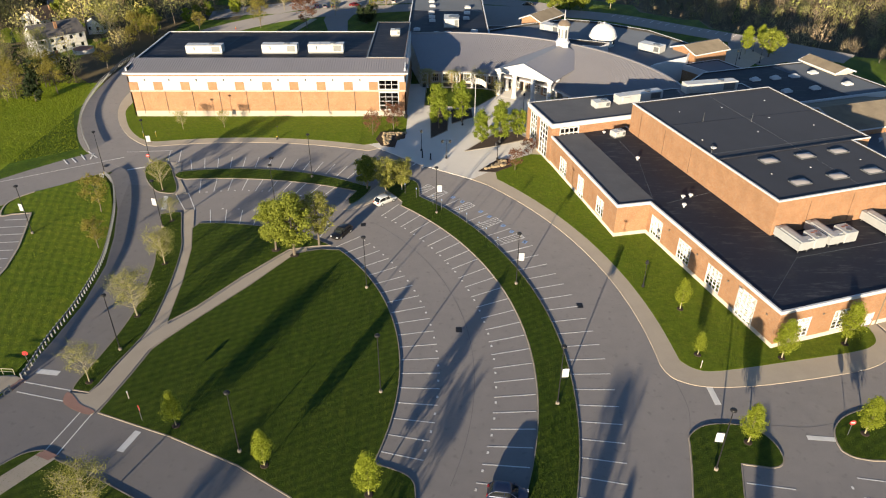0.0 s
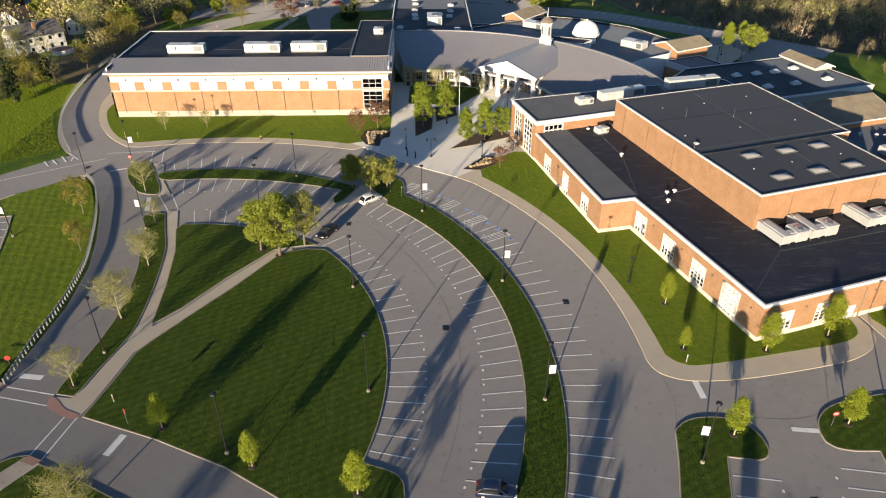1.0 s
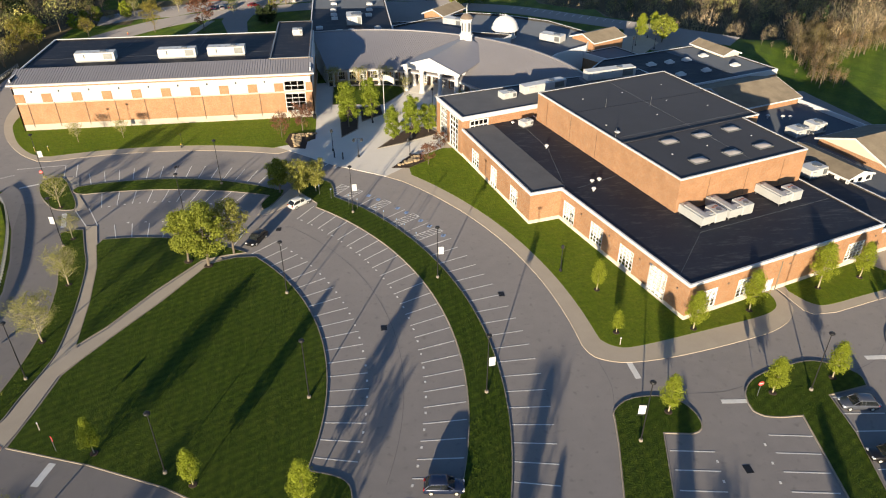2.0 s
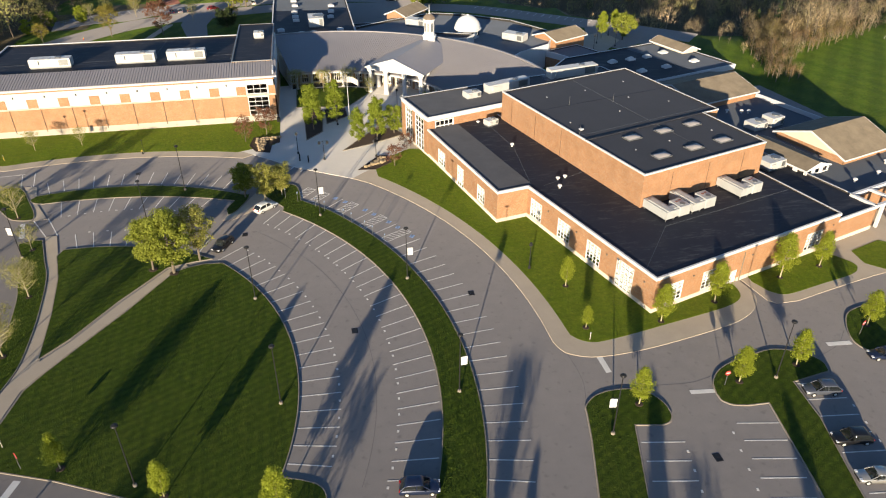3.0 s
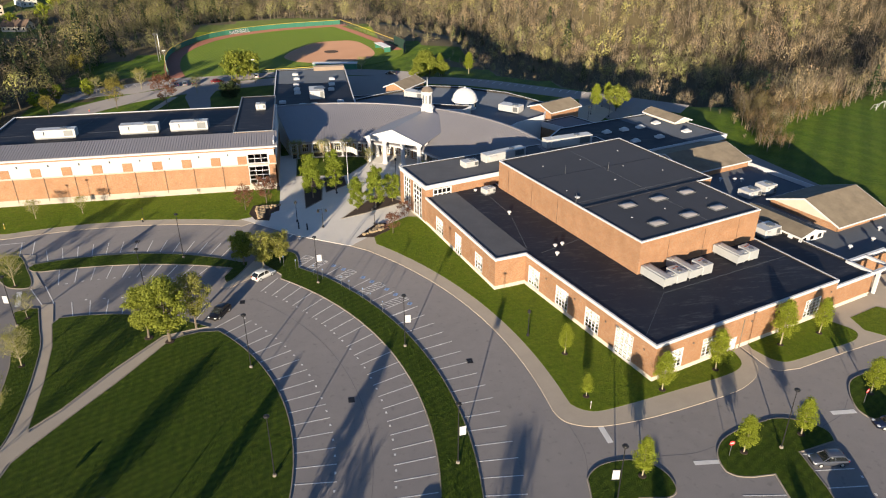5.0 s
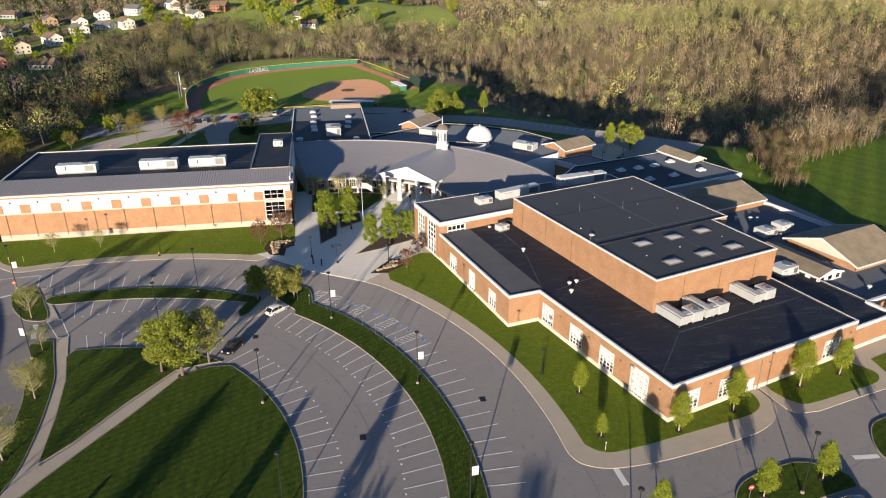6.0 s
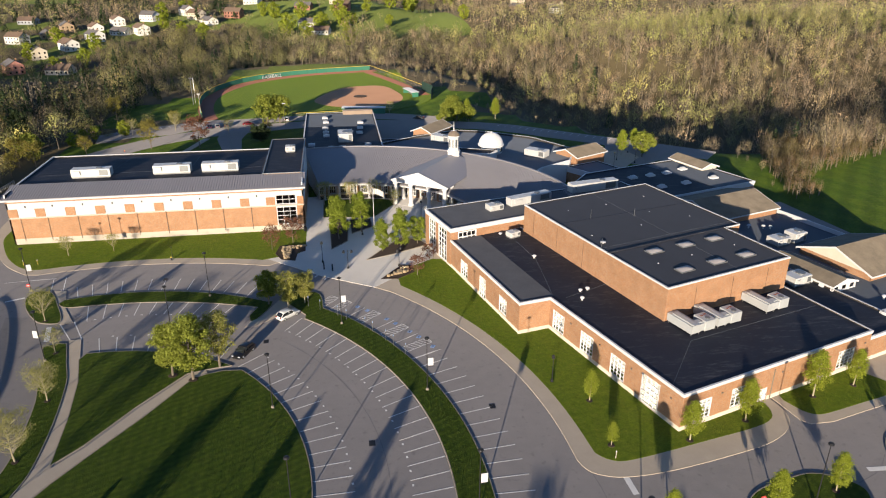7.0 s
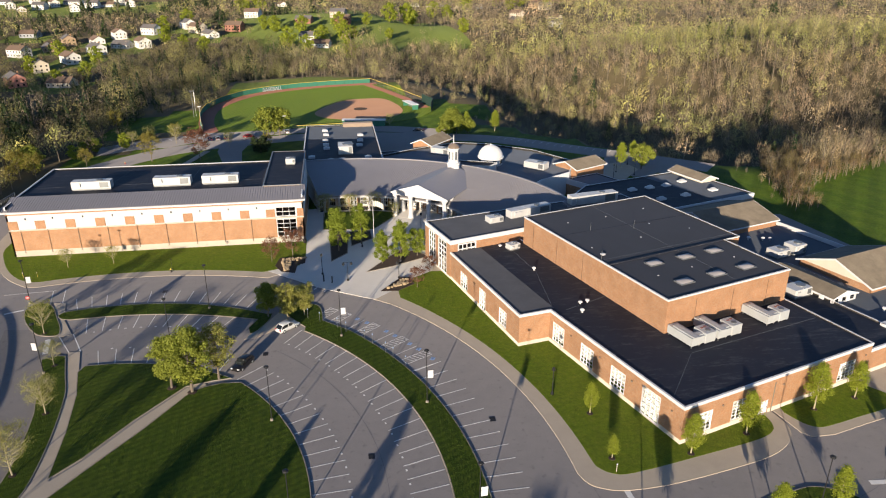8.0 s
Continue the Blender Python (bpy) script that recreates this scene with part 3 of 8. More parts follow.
def strip(bm, pts, width, z0, z1, mi=0):
    """A band of even width along a plan line."""
    left, right = [], []
    n = len(pts)
    for i in range(n):
        a, b = Vector(pts[max(0, i - 1)]), Vector(pts[min(n - 1, i + 1)])
        d = (b - a).normalized()
        nrm = Vector((-d.y, d.x)) * width / 2
        p = Vector(pts[i])
        left.append(p + nrm)
        right.append(p - nrm)
    rows = []
    for l, r in zip(left, right):
        rows.append([bm.verts.new((*l, z1)), bm.verts.new((*r, z1)), bm.verts.new((*r, z0)), bm.verts.new((*l, z0))])
    for a, b in zip(rows, rows[1:]):
        for k in range(4):
            j = (k + 1) % 4
            bm.faces.new((a[k], b[k], b[j], a[j])).material_index = mi
    bm.faces.new(rows[0])
    bm.faces.new(rows[-1][::-1])


bm = bmesh.new()
strip(bm, smooth([(-64, 140), (-76, 149), (-83.5, 163), (-88, 180), (-89.5, 205), (-87, 228), (-78, 247), (-60, 266), (-36, 276), (-5, 282), (32, 276),
                  (62, 266), (85, 248), (108, 229), (125, 214)], 6), 11.5, -0.4, -0.02)
loop_road = solid("road_loop", bm, M_ASPHALT, "asphalt loop road round the school", "road", "structure")
bm = bmesh.new()
strip(bm, smooth([(-62, 139), (-70, 140), (-76, 137.6), (-82, 132), (-88, 125.2), (-97, 114), (-112, 96), (-140, 66)], 6), 12.0, -0.4, -0.04)
solid("road_west", bm, M_ASPHALT, "grey asphalt side road", "road", "structure")
bm = bmesh.new()
prism(bm, [(-83.0, 114.9), (-81.0, 115.4), (-77.75, 115.9), (-75.6, 109.5), (-73.7, 103.25), (-72.5, 97), (-72, 80), (-110, 66), (-118, 90), (-100, 110), (-90, 114)], -0.4, 0.0)
solid("road_west_lot", bm, M_ASPHALT, "asphalt overflow car park", "car park", "structure")
bm = bmesh.new()
strip(bm, smooth([(-34, 291), (-10, 295), (20, 292), (44, 281)], 5), 11, -0.4, -0.03)
strip(bm, smooth([(92, 226), (103, 222), (112, 214)], 5), 14, -0.4, -0.035)
prism(bm, [(-86, 262), (-74.2, 270), (-62.3, 272), (-55, 278), (-42, 280), (-30, 285), (-31.4, 297.4), (-45, 297.2), (-51.3, 294.1), (-59.7, 291.3), (-67.7, 287.5), (-75.4, 283.9), (-81.8, 280.1), (-88, 275)], -0.4, -0.035)
prism(bm, [(-43.4, 275), (-43.7, 262.7), (-39.3, 244.5), (-33.0, 245), (-34.8, 261.4), (-33.0, 275)], -0.4, -0.025)
solid("road_rear_lot", bm, M_ASPHALT, "rear asphalt parking bay", "car park", "structure")


bm = bmesh.new()
prism(bm, [(14.2, 237), (29, 238), (32, 258), (45, 268), (36, 279), (14.5, 285)], -0.4, -0.01)
solid("road_courtyard", bm, M_ASPHALT, "shaded asphalt yard behind the rear wing", "car park", "structure")
bm = bmesh.new()
prism(bm, [(84.8, 220.9), (98.1, 226.3), (99.8, 215.8), (90.5, 205.1), (81.5, 203.9)], -0.4, 0.03)
solid("pavement_courtyard", bm, M_WALK, "pale concrete courtyard behind the classrooms", "pavement", "structure")
bm = bmesh.new()
prism(bm, smooth([(96.1, 216.3), (103.6, 227.0), (109.5, 223.8), (108.0, 215.2), (102.2, 209.8), (94.7, 208.3)], 4, True), -0.4, 0.0)
solid("road_turning_bay", bm, M_ASPHALT, "rounded asphalt turning bay", "road", "structure")

bm = bmesh.new()
strip(bm, [(-52.5, 245), (-47.4, 264)], 2.2, -0.3, 0.02)
solid("pavement_rear_walk", bm, M_WALK, "pale concrete walk across the rear lawn", "pavement", "structure")

# ---- lawns and kerbs ----
LAWNS, BRIGHT_LAWNS = [], []


def lawn(name, pts, label, material=None, z=0.13, kerb=True, grow=0.0):
    bm = bmesh.new()
    inner = inset(pts, 0.13) if kerb else list(pts)
    # lawns by the hall and wing take the grass coloured as sunlit
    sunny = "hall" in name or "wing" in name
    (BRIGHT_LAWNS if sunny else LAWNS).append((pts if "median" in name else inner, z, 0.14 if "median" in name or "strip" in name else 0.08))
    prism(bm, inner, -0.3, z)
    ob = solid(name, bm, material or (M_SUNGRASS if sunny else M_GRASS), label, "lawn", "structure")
    if kerb:
        bm = bmesh.new()
        ring(bm, pts, inset(pts, 0.14), -0.3, z + 0.012)
        part("kerb", bm, M_KERB, ob, "worn concrete kerb")
    return ob


big_edge = arc(C_LAWN, R_LAWN, 41, -17, 30)
lawn("lawn_main", big_edge + smooth([(-7.9, 55.8), (-5.4, 54.9), (-3.6, 53.7), (-3.0, 51.6), (-3.4, 47), (-8, 44)], 4)[1:] +
     [(-17.1, 51.2), (-23.8, 55.5), (-33.0, 59.9), (-43.4, 63.9), (-42.9, 66.3), (-41.9, 71.0), (-41.0, 76.2), (-39.5, 78.9), (-35.7, 84.8), (-31.0, 91.8), (-25.5, 101.2), (-23.6, 102.2), (-21, 102.9)],
     "broad mown green lawn beside the car park")
lawn("lawn_wedge", arc(C_LT, R_LT, 94, 52, 16) + [(-22.5, 103.8), (-26.6, 102.7), (-32.6, 94.4), (-37.6, 86.2), (-40.9, 82.3), (-42.0, 92.9), (-43.6, 102.9), (-45.6, 110)],
     "small mown wedge of lawn between two walks")
lawn("lawn_west_strip", smooth([(-53.2, 115.3), (-50.9, 109), (-49.4, 102), (-48.3, 97.9), (-47.2, 90), (-46.8, 83.9), (-47.3, 77.4), (-48.5, 69.8), (-48.4, 68.0)], 4) +
     [(-46.0, 67.5)] + smooth([(-45.4, 69.2), (-44.8, 72.5), (-43.4, 78.3), (-43.0, 82.6), (-43.6, 92.0), (-45.2, 102.9), (-47.1, 109.0), (-49.3, 116.0)], 4) + [(-51, 116.3)],
     "narrow lawn strip with young trees")
lawn("lawn_island", smooth([(-63.3, 136.2), (-61.6, 131.0), (-58.3, 126.0), (-56.2, 124.3), (-53.4, 124.0), (-53.6, 126.5), (-55.6, 131), (-58.8, 137.4), (-61.5, 138.6)], 4, True),
     "kerbed traffic island of rough grass")
lawn("lawn_thin_median", smooth([(-54.6, 130.6), (-55.7, 131.6), (-56.0, 132.8)], 4)[:-1] + arc(C_TT, R_TT, 104, 57, 26) + smooth([(-14.4, 127.0), (-14.8, 124.4), (-16.6, 120.5), (-18.0, 119.3), (-18.6, 121.6)], 4) + arc(C_TB, R_TB, 67, 96, 26), "thin curved grass median between parking rows")
lawn("lawn_median", arc(C_MI, R_MI, 47, -24, 40)[::-1] + smooth([(-8.0, 120.4), (-9.6, 122.8), (-11.8, 126.0), (-12.8, 129.2), (-9.6, 130.6), (-6.0, 129.6), (-4.9, 127.0), (-4.6, 122.6)], 4) +
     arc(C_MO, R_MO, 38.5, -20, 40), "long curved grass median between parking rows")
lawn("lawn_south", smooth([(-52.5, 54.0), (-49.6, 57.2), (-47.2, 57.9)], 4) + [(-45.0, 56.4), (-38.5, 53.4), (-33.9, 51.0), (-24, 45.5), (-24, 38), (-60, 38), (-60, 47)],
     "mown lawn corner beside the south road")
lawn("lawn_island_east", smooth([(28.5, 54.8), (29.35, 58.5), (29.8, 60.1), (31.7, 61.6), (34.2, 62.1), (36.8, 61.8), (38.8, 60.6), (39.8, 58.6), (39.8, 56.5), (39.0, 55.4), (37.8, 55.1)], 4) +
     [(34.6, 55.7), (31.9, 46.3), (28.5, 34), (23.0, 34), (26.4, 47.2)], "kerbed grass island with a young tree")
lawn("lawn_island_far_east", smooth([(47.1, 59.0), (47.8, 61.1), (49.75, 63.1), (52.7, 64.4), (56.2, 65.2), (59.6, 65.6), (62.9, 64.2), (64.6, 62.0), (64.2, 60.0)], 4) +
     [(58.3, 59.0), (57.7, 52.6), (55.0, 41.6), (52.6, 30), (48, 30), (50.8, 44.1), (52.8, 56.1)] + smooth([(50.0, 56.2), (48.1, 56.7), (47.1, 57.7)], 3),
     "kerbed grass island dividing the east car park")
lawn("lawn_island_edge", smooth([(71.7, 64.0), (72.2, 67.0), (74.6, 70.6), (77.4, 72.0), (80.4, 72.4), (84, 72.2), (86, 69), (84.6, 62), (79, 59.6), (73.6, 61.8)], 4, True),
     "kerbed grass island beside parked cars")

# walks: one slab under the school lawns, jointed slabs along the kerb
bm = bmesh.new()
prism(bm, arc(C_PLAZA, R_PLAZA, 63, 52, 6) + arc(C_OUT, R_OUT, 41.5, 0, 36) + smooth([(30.0, 71.6), (31.2, 69.9), (35.0, 68.6), (42.7, 69.0), (54.3, 71.2), (59.5, 72.9), (62.9, 75.4), (64.2, 78.2), (63.9, 81.4)], 5) +
      [(62, 88), (50, 90), (40, 112), (30, 150), (2, 150), (-8, 141)], -0.3, 0.10)
solid("pavement_east", bm, M_WALK, "tan concrete walk along the curved kerb", "pavement", "structure")
bm = bmesh.new()
prism(bm, arc(C_NK, R_NK, 103, 71, 30) + [(-8.6, 150), (-8.6, 175), (-60, 168), (-76.6, 168), (-81.0, 186)] + smooth([(-84.6, 186), (-84.6, 181), (-83.8, 174.6), (-81.6, 167.2), (-78.2, 160.0), (-72.9, 152.3), (-67.8, 147.6)], 4), -0.3, 0.10)
solid("pavement_north", bm, M_WALK, "tan concrete walk in front of the wing", "pavement", "structure")
bm = bmesh.new()
prism(bm, [(65.2, 76.3), (66.2, 75.2), (69.8, 75.2), (76.5, 76.9), (85.5, 79.0), (110, 83.5), (110, 100), (62, 90), (64.4, 81.2)], -0.3, 0.10)
solid("pavement_south", bm, M_WALK, "pale concrete walk before the south doors", "pavement", "structure")
bm = bmesh.new()
prism(bm, [(-49.3, 117.2), (-47.3, 117.2), (-45.2, 109.5), (-43.3, 102.9), (-41.7, 92.9), (-40.6, 81.9), (-37.2, 86.0), (-32.2, 94.2), (-26.2, 102.6), (-24.0, 104.0), (-23.2, 102.2), (-25.8, 101.0), (-31.3, 91.8),
           (-36.0, 84.8), (-39.8, 78.8), (-41.3, 76.2), (-42.2, 71.0), (-43.1, 66.3), (-43.9, 63.7), (-45.2, 63.9), (-48.7, 67.6), (-46.2, 67.3), (-45.2, 69.2), (-44.6, 72.5), (-43.2, 78.3), (-42.8, 82.6), (-43.4, 92.0), (-45.0, 102.9), (-46.9, 109.0)], -0.3, 0.075)
solid("pavement_west", bm, M_WALK, "worn tan concrete walks across the lawn", "pavement", "structure")
bm = bmesh.new()
prism(bm, [(-58.9, 138.6), (-56.4, 138.2), (-55.4, 134.6), (-54.0, 130.0), (-50.8, 124.0), (-53.0, 123.4), (-53.4, 126.5), (-55.4, 131.0)], -0.3, 0.07)
solid("pavement_link", bm, M_WALK, "short concrete walk over a traffic island", "pavement", "structure")
bm = bmesh.new()
prism(bm, [(-14.6, 124.6), (-13.3, 127.4), (-11.4, 126.0), (-9.4, 122.8), (-12.5, 121.2), (-17.0, 117.2), (-18.9, 117.3), (-18.2, 119.2), (-16.5, 120.4)], -0.3, 0.06)
solid("pavement_crossing", bm, M_WALK, "concrete walk through the planted median", "pavement", "structure")

bm = bmesh.new()
prism(bm, [(-47.4, 57.6), (-45.2, 56.5), (-50.6, 49.0), (-57, 41), (-59.5, 42.5), (-53.0, 50.4)], -0.3, 0.150)
solid("pavement_south_west", bm, M_WALK, "narrow concrete walk into the south lawn", "pavement", "structure")
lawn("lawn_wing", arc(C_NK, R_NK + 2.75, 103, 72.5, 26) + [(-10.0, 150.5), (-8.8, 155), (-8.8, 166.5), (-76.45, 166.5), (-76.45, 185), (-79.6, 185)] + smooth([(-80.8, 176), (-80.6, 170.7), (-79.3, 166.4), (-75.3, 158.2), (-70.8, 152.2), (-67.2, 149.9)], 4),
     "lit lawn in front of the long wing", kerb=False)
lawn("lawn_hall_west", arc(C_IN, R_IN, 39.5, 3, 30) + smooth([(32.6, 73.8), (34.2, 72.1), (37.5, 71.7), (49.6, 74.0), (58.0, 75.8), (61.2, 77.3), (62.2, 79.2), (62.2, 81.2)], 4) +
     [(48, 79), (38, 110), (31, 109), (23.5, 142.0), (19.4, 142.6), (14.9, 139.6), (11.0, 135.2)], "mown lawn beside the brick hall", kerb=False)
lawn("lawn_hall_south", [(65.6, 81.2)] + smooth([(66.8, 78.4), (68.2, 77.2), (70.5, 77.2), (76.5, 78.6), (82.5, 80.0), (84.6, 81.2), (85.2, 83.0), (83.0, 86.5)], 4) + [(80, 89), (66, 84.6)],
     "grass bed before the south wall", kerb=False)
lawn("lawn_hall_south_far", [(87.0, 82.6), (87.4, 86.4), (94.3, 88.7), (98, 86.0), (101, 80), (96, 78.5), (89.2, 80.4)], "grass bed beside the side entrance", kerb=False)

bm = bmesh.new()
prism(bm, smooth([(-83.0, 115.1), (-84.3, 119.1), (-83.5, 122.0), (-81.4, 124.6), (-77.4, 127.8), (-72.6, 131.5), (-70.4, 131.0), (-67.6, 127.6)], 4) + [(-63.4, 118.4), (-60.0, 107.6), (-57.6, 98.0), (-56.6, 87.0), (-57.0, 78.5), (-57.8, 70.0), (-64, 64), (-72, 80), (-72.5, 97.0), (-73.7, 103.25), (-75.6, 109.5), (-77.75, 115.9)], -0.3, 0.03)
west_lawn = solid("lawn_west", bm, M_WESTLAWN, "bright striped lawn between the west drive and overflow car park", "lawn", "structure")
bm = bmesh.new()
strip(bm, [(-72, 80), (-72.5, 97.0), (-73.7, 103.25), (-75.6, 109.5), (-77.75, 115.9)] + smooth([(-81.0, 115.4), (-83.0, 114.9), (-84.3, 119.1), (-83.5, 122.0), (-81.4, 124.6)], 4), 0.3, -0.2, 0.12)
part("kerb", bm, M_WALK, west_lawn, "pale concrete kerb")

# plaza
bm = bmesh.new()
prism(bm, [(-18.2, 149.2), (-12.0, 143.7), (-4.7, 137.1), (5.9, 130.2), (9.4, 133.4), (14.8, 139.4), (19.6, 142.9), (22, 155), (34, 170), (24, 186), (0, 191), (-9, 190), (-9, 153.6), (-12, 149.8)], -0.3, 0.115)
plaza = solid("pavement_plaza", bm, M_PLAZA, "pale concrete entrance plaza", "plaza", "structure")


def bed(name, pts, label, material, z=0.2, edge=None):
    bm = bmesh.new()
    prism(bm, pts, 0.0, z)
    ob = solid(name, bm, material, label, "planting bed", "structure")
    bm = bmesh.new()
    ring(bm, inset(pts, -0.12), inset(pts, 0.1), 0.0, z + 0.05)
    part("kerb", bm, edge or M_KERB, ob)


bed("bed_west", [(-2.8, 151.5), (1.0, 156.0), (1.6, 170), (-3.2, 172)], "dark mulch bed under plaza trees", M_MULCH)
bed("bed_middle", [(2.2, 160.6), (7.4, 164.6), (7.2, 170.3), (1.9, 170.3)], "dark mulch bed under a plaza tree", M_MULCH)
bed("bed_east", [(5.0, 144.2), (10.5, 146.3), (19.7, 151.0), (17.6, 154.6), (14, 156.2), (10.2, 151.6)], "triangular dark mulch bed with trees", M_MULCH)
bed("bed_lawn", [(-4.8, 173), (8.2, 171.4), (16.2, 183.4), (10, 186), (-4.6, 187)], "shaded grass bed before the colonnade", M_GRASS, 0.16)
bed("bed_boulders_west", [(-15.4, 150.8), (-13.9, 147.4), (-11.0, 146.4), (-10.6, 150.8), (-8.9, 151.6), (-8.9, 155.2), (-14.6, 155.2)], "mulched corner bed with boulders", M_MULCH, 0.18, M_MULCH)
bed("bed_boulders_east", [(7.6, 133.9), (11.0, 133.6), (14.6, 136.4), (14.2, 139.9), (12.2, 139.9)], "mulched corner bed with boulders", M_MULCH, 0.18, M_MULCH)

# ball field
bm = bmesh.new()
fence_line = smooth([(-54, 296), (-59, 319), (-60.5, 341), (-58.5, 356), (-54, 370), (-45, 386), (-31, 398), (-10, 408), (21, 415), (31, 386), (43, 348), (46, 332), (38, 314), (20, 303), (-16, 298)], 5, True)
prism(bm, fence_line, -0.5, 0.05)
field = solid("ball_field", bm, M_FIELD, "green turf baseball field", "ball field", "structure")
bm = bmesh.new()
track = smooth([(-54, 297), (-59, 319), (-60.5, 341), (-58.5, 356), (-54, 370), (-45, 386), (-31, 398), (-10, 408), (21, 415)], 5)
strip(bm, [(x + 3.2, y - 2.6) for x, y in track], 6.5, 0.03, 0.08)
strip(bm, [(18, 411), (28.5, 384), (40.6, 347), (43, 335)], 4.5, 0.03, 0.085)
part("warning_track", bm, M_TRACK, field, "red-brown warning track")
bm = bmesh.new()
prism(bm, smooth([(-9.3, 329), (-4.7, 343.7), (4, 358.7), (13.8, 363.2), (25.5, 360.6), (31.8, 333.7), (26.8, 316.9), (14, 312.5), (3, 313), (-5.9, 319.4)], 5, True), 0.03, 0.10)
part("infield", bm, M_CLAY, field, "tan clay infield")
bm = bmesh.new()
prism(bm, [(12 + 3.2 * math.cos(a * 0.4), 336 + 3.2 * math.sin(a * 0.4)) for a in range(16)], 0.08, 0.22)
part("mound", bm, M_MULCH, field, "dark covered pitching mound")


def fence_run(pts, h, mat_panel, label, cap=True, name="field_fence", solid_panel=True):
    fence = thing(name, pose(0, 0, 0), label, "fence")
    for i, (a, b) in enumerate(zip(pts, pts[1:])):
        a, b = Vector(a), Vector(b)
        n = max(1, round((b - a).length / 6))
        for k in range(n):
            p, q = a + (b - a) * k / n, a + (b - a) * (k + 1) / n
            w = (q - p).length
            ang = math.atan2(q.y - p.y, q.x - p.x)
            bmp = bmesh.new()
            if solid_panel:
                box(bmp, 0.05, w - 0.05, -0.04, 0.04, 0.1, h)
            else:
                gaps = [(w * i / 6 + 0.03, w * (i + 1) / 6 - 0.03, 0.1 + (h - 0.1) * j / 2 + 0.04, 0.1 + (h - 0.1) * (j + 1) / 2 - 0.04) for i in range(6) for j in range(2)]
                wall(bmp, (0, -0.02), (w, -0.02), 0.1, h, 0.04, gaps)
                bmesh.ops.remove_doubles(bmp, verts=bmp.verts[:], dist=0.0005)
            pan = part("panel", bmp, mat_panel, fence)
            pan.matrix_basis = Matrix.Translation((p.x, p.y, 0)) @ Matrix.Rotation(ang, 4, "Z")
            bmp = bmesh.new()
            tube(bmp, (p.x, p.y, 0), (p.x, p.y, h + 0.1), 0.06, 0.06, 6)
            part("post", bmp, M_DARK, fence)
            if cap:
                bmp = bmesh.new()
                box(bmp, 0, w, -0.09, 0.09, h, h + 0.16)
                c = part("cap_rail", bmp, M_YELLOW, fence, "yellow top guard")
                c.matrix_basis = pan.matrix_basis
    return fence


fence_run(track[::3] + [(21, 415)], 2.4, M_FENCEGREEN, "green outfield fence with a yellow top", True)
letters = bpy.data.curves.new("fence_lettering", "FONT")
letters.body = "BASEBALL"
letters.size, letters.extrude, letters.align_x = 2.75, 0.03, "CENTER"
holder = new("lettering_source", letters)
bpy.context.view_layer.update()
text_mesh = bpy.data.meshes.new_from_object(holder.evaluated_get(bpy.context.evaluated_depsgraph_get()))
bpy.data.objects.remove(holder)
text_mesh.materials.clear()
text_mesh.materials.append(M_WHITE)
sign = tagged(new("fence_lettering", text_mesh), "white block lettering on the green outfield fence", "lettering")
sign.matrix_basis = pose(-32.8, 394.1, 0.3, 90, 0, 34)
fence_run([(21, 415), (31, 386), (43, 348)], 2.6, M_GREYMETAL, "chain-link side fence with a yellow top rail", True, solid_panel=False)
fence_run([(43, 348), (46.5, 334), (44, 322)], 4.5, M_BACKSTOP, "tall dark backstop fence", False, name="backstop")
fence_run([(-18, 297), (4, 299), (24, 303)], 1.2, M_GREYMETAL, "low fence with a yellow rail behind the wing", True, solid_panel=False)


# ---- painted markings ----
def line_mesh(w, l):
    bm = bmesh.new()
    box(bm, -w / 2, w / 2, 0, l, 0.0, 0.008)
    return to_mesh("parking_line", bm, [M_PAINT])


LINE5 = line_mesh(0.155, 5.25)
bm = bmesh.new()
box(bm, -0.2, 0.2, -0.13, 0.13, 0.0, 0.008)
TICK = to_mesh("stall_number", bm, [M_PAINT])


def radial_lines(c, r0, r1, first, last, pitch, tick_r=None, skew=0.0):
    """Stall lines that run out from a circle's centre, or at a slant to it, with a stencilled mark between each two."""
    mesh = None
    a = first
    while (a - last) * pitch <= 0:
        i, o = radians(a - skew / 2), radians(a + skew / 2)
        p = Vector((c[0] + r0 * math.cos(i), c[1] + r0 * math.sin(i)))
        q = Vector((c[0] + r1 * math.cos(o), c[1] + r1 * math.sin(o)))
        mesh = mesh or line_mesh(0.15, (q - p).length)
        piece("parking_line", mesh, lot, pose(p.x, p.y, 0.012, 0, 0, math.degrees(math.atan2(q.y - p.y, q.x - p.x)) - 90))
        if tick_r and (a + pitch - last) * pitch <= 0:
            m = radians(a + pitch / 2)
            piece("stall_number", TICK, lot, pose(c[0] + tick_r * math.cos(m), c[1] + tick_r * math.sin(m), 0.012, 0, 0, a + pitch / 2 - 90))
        a += pitch


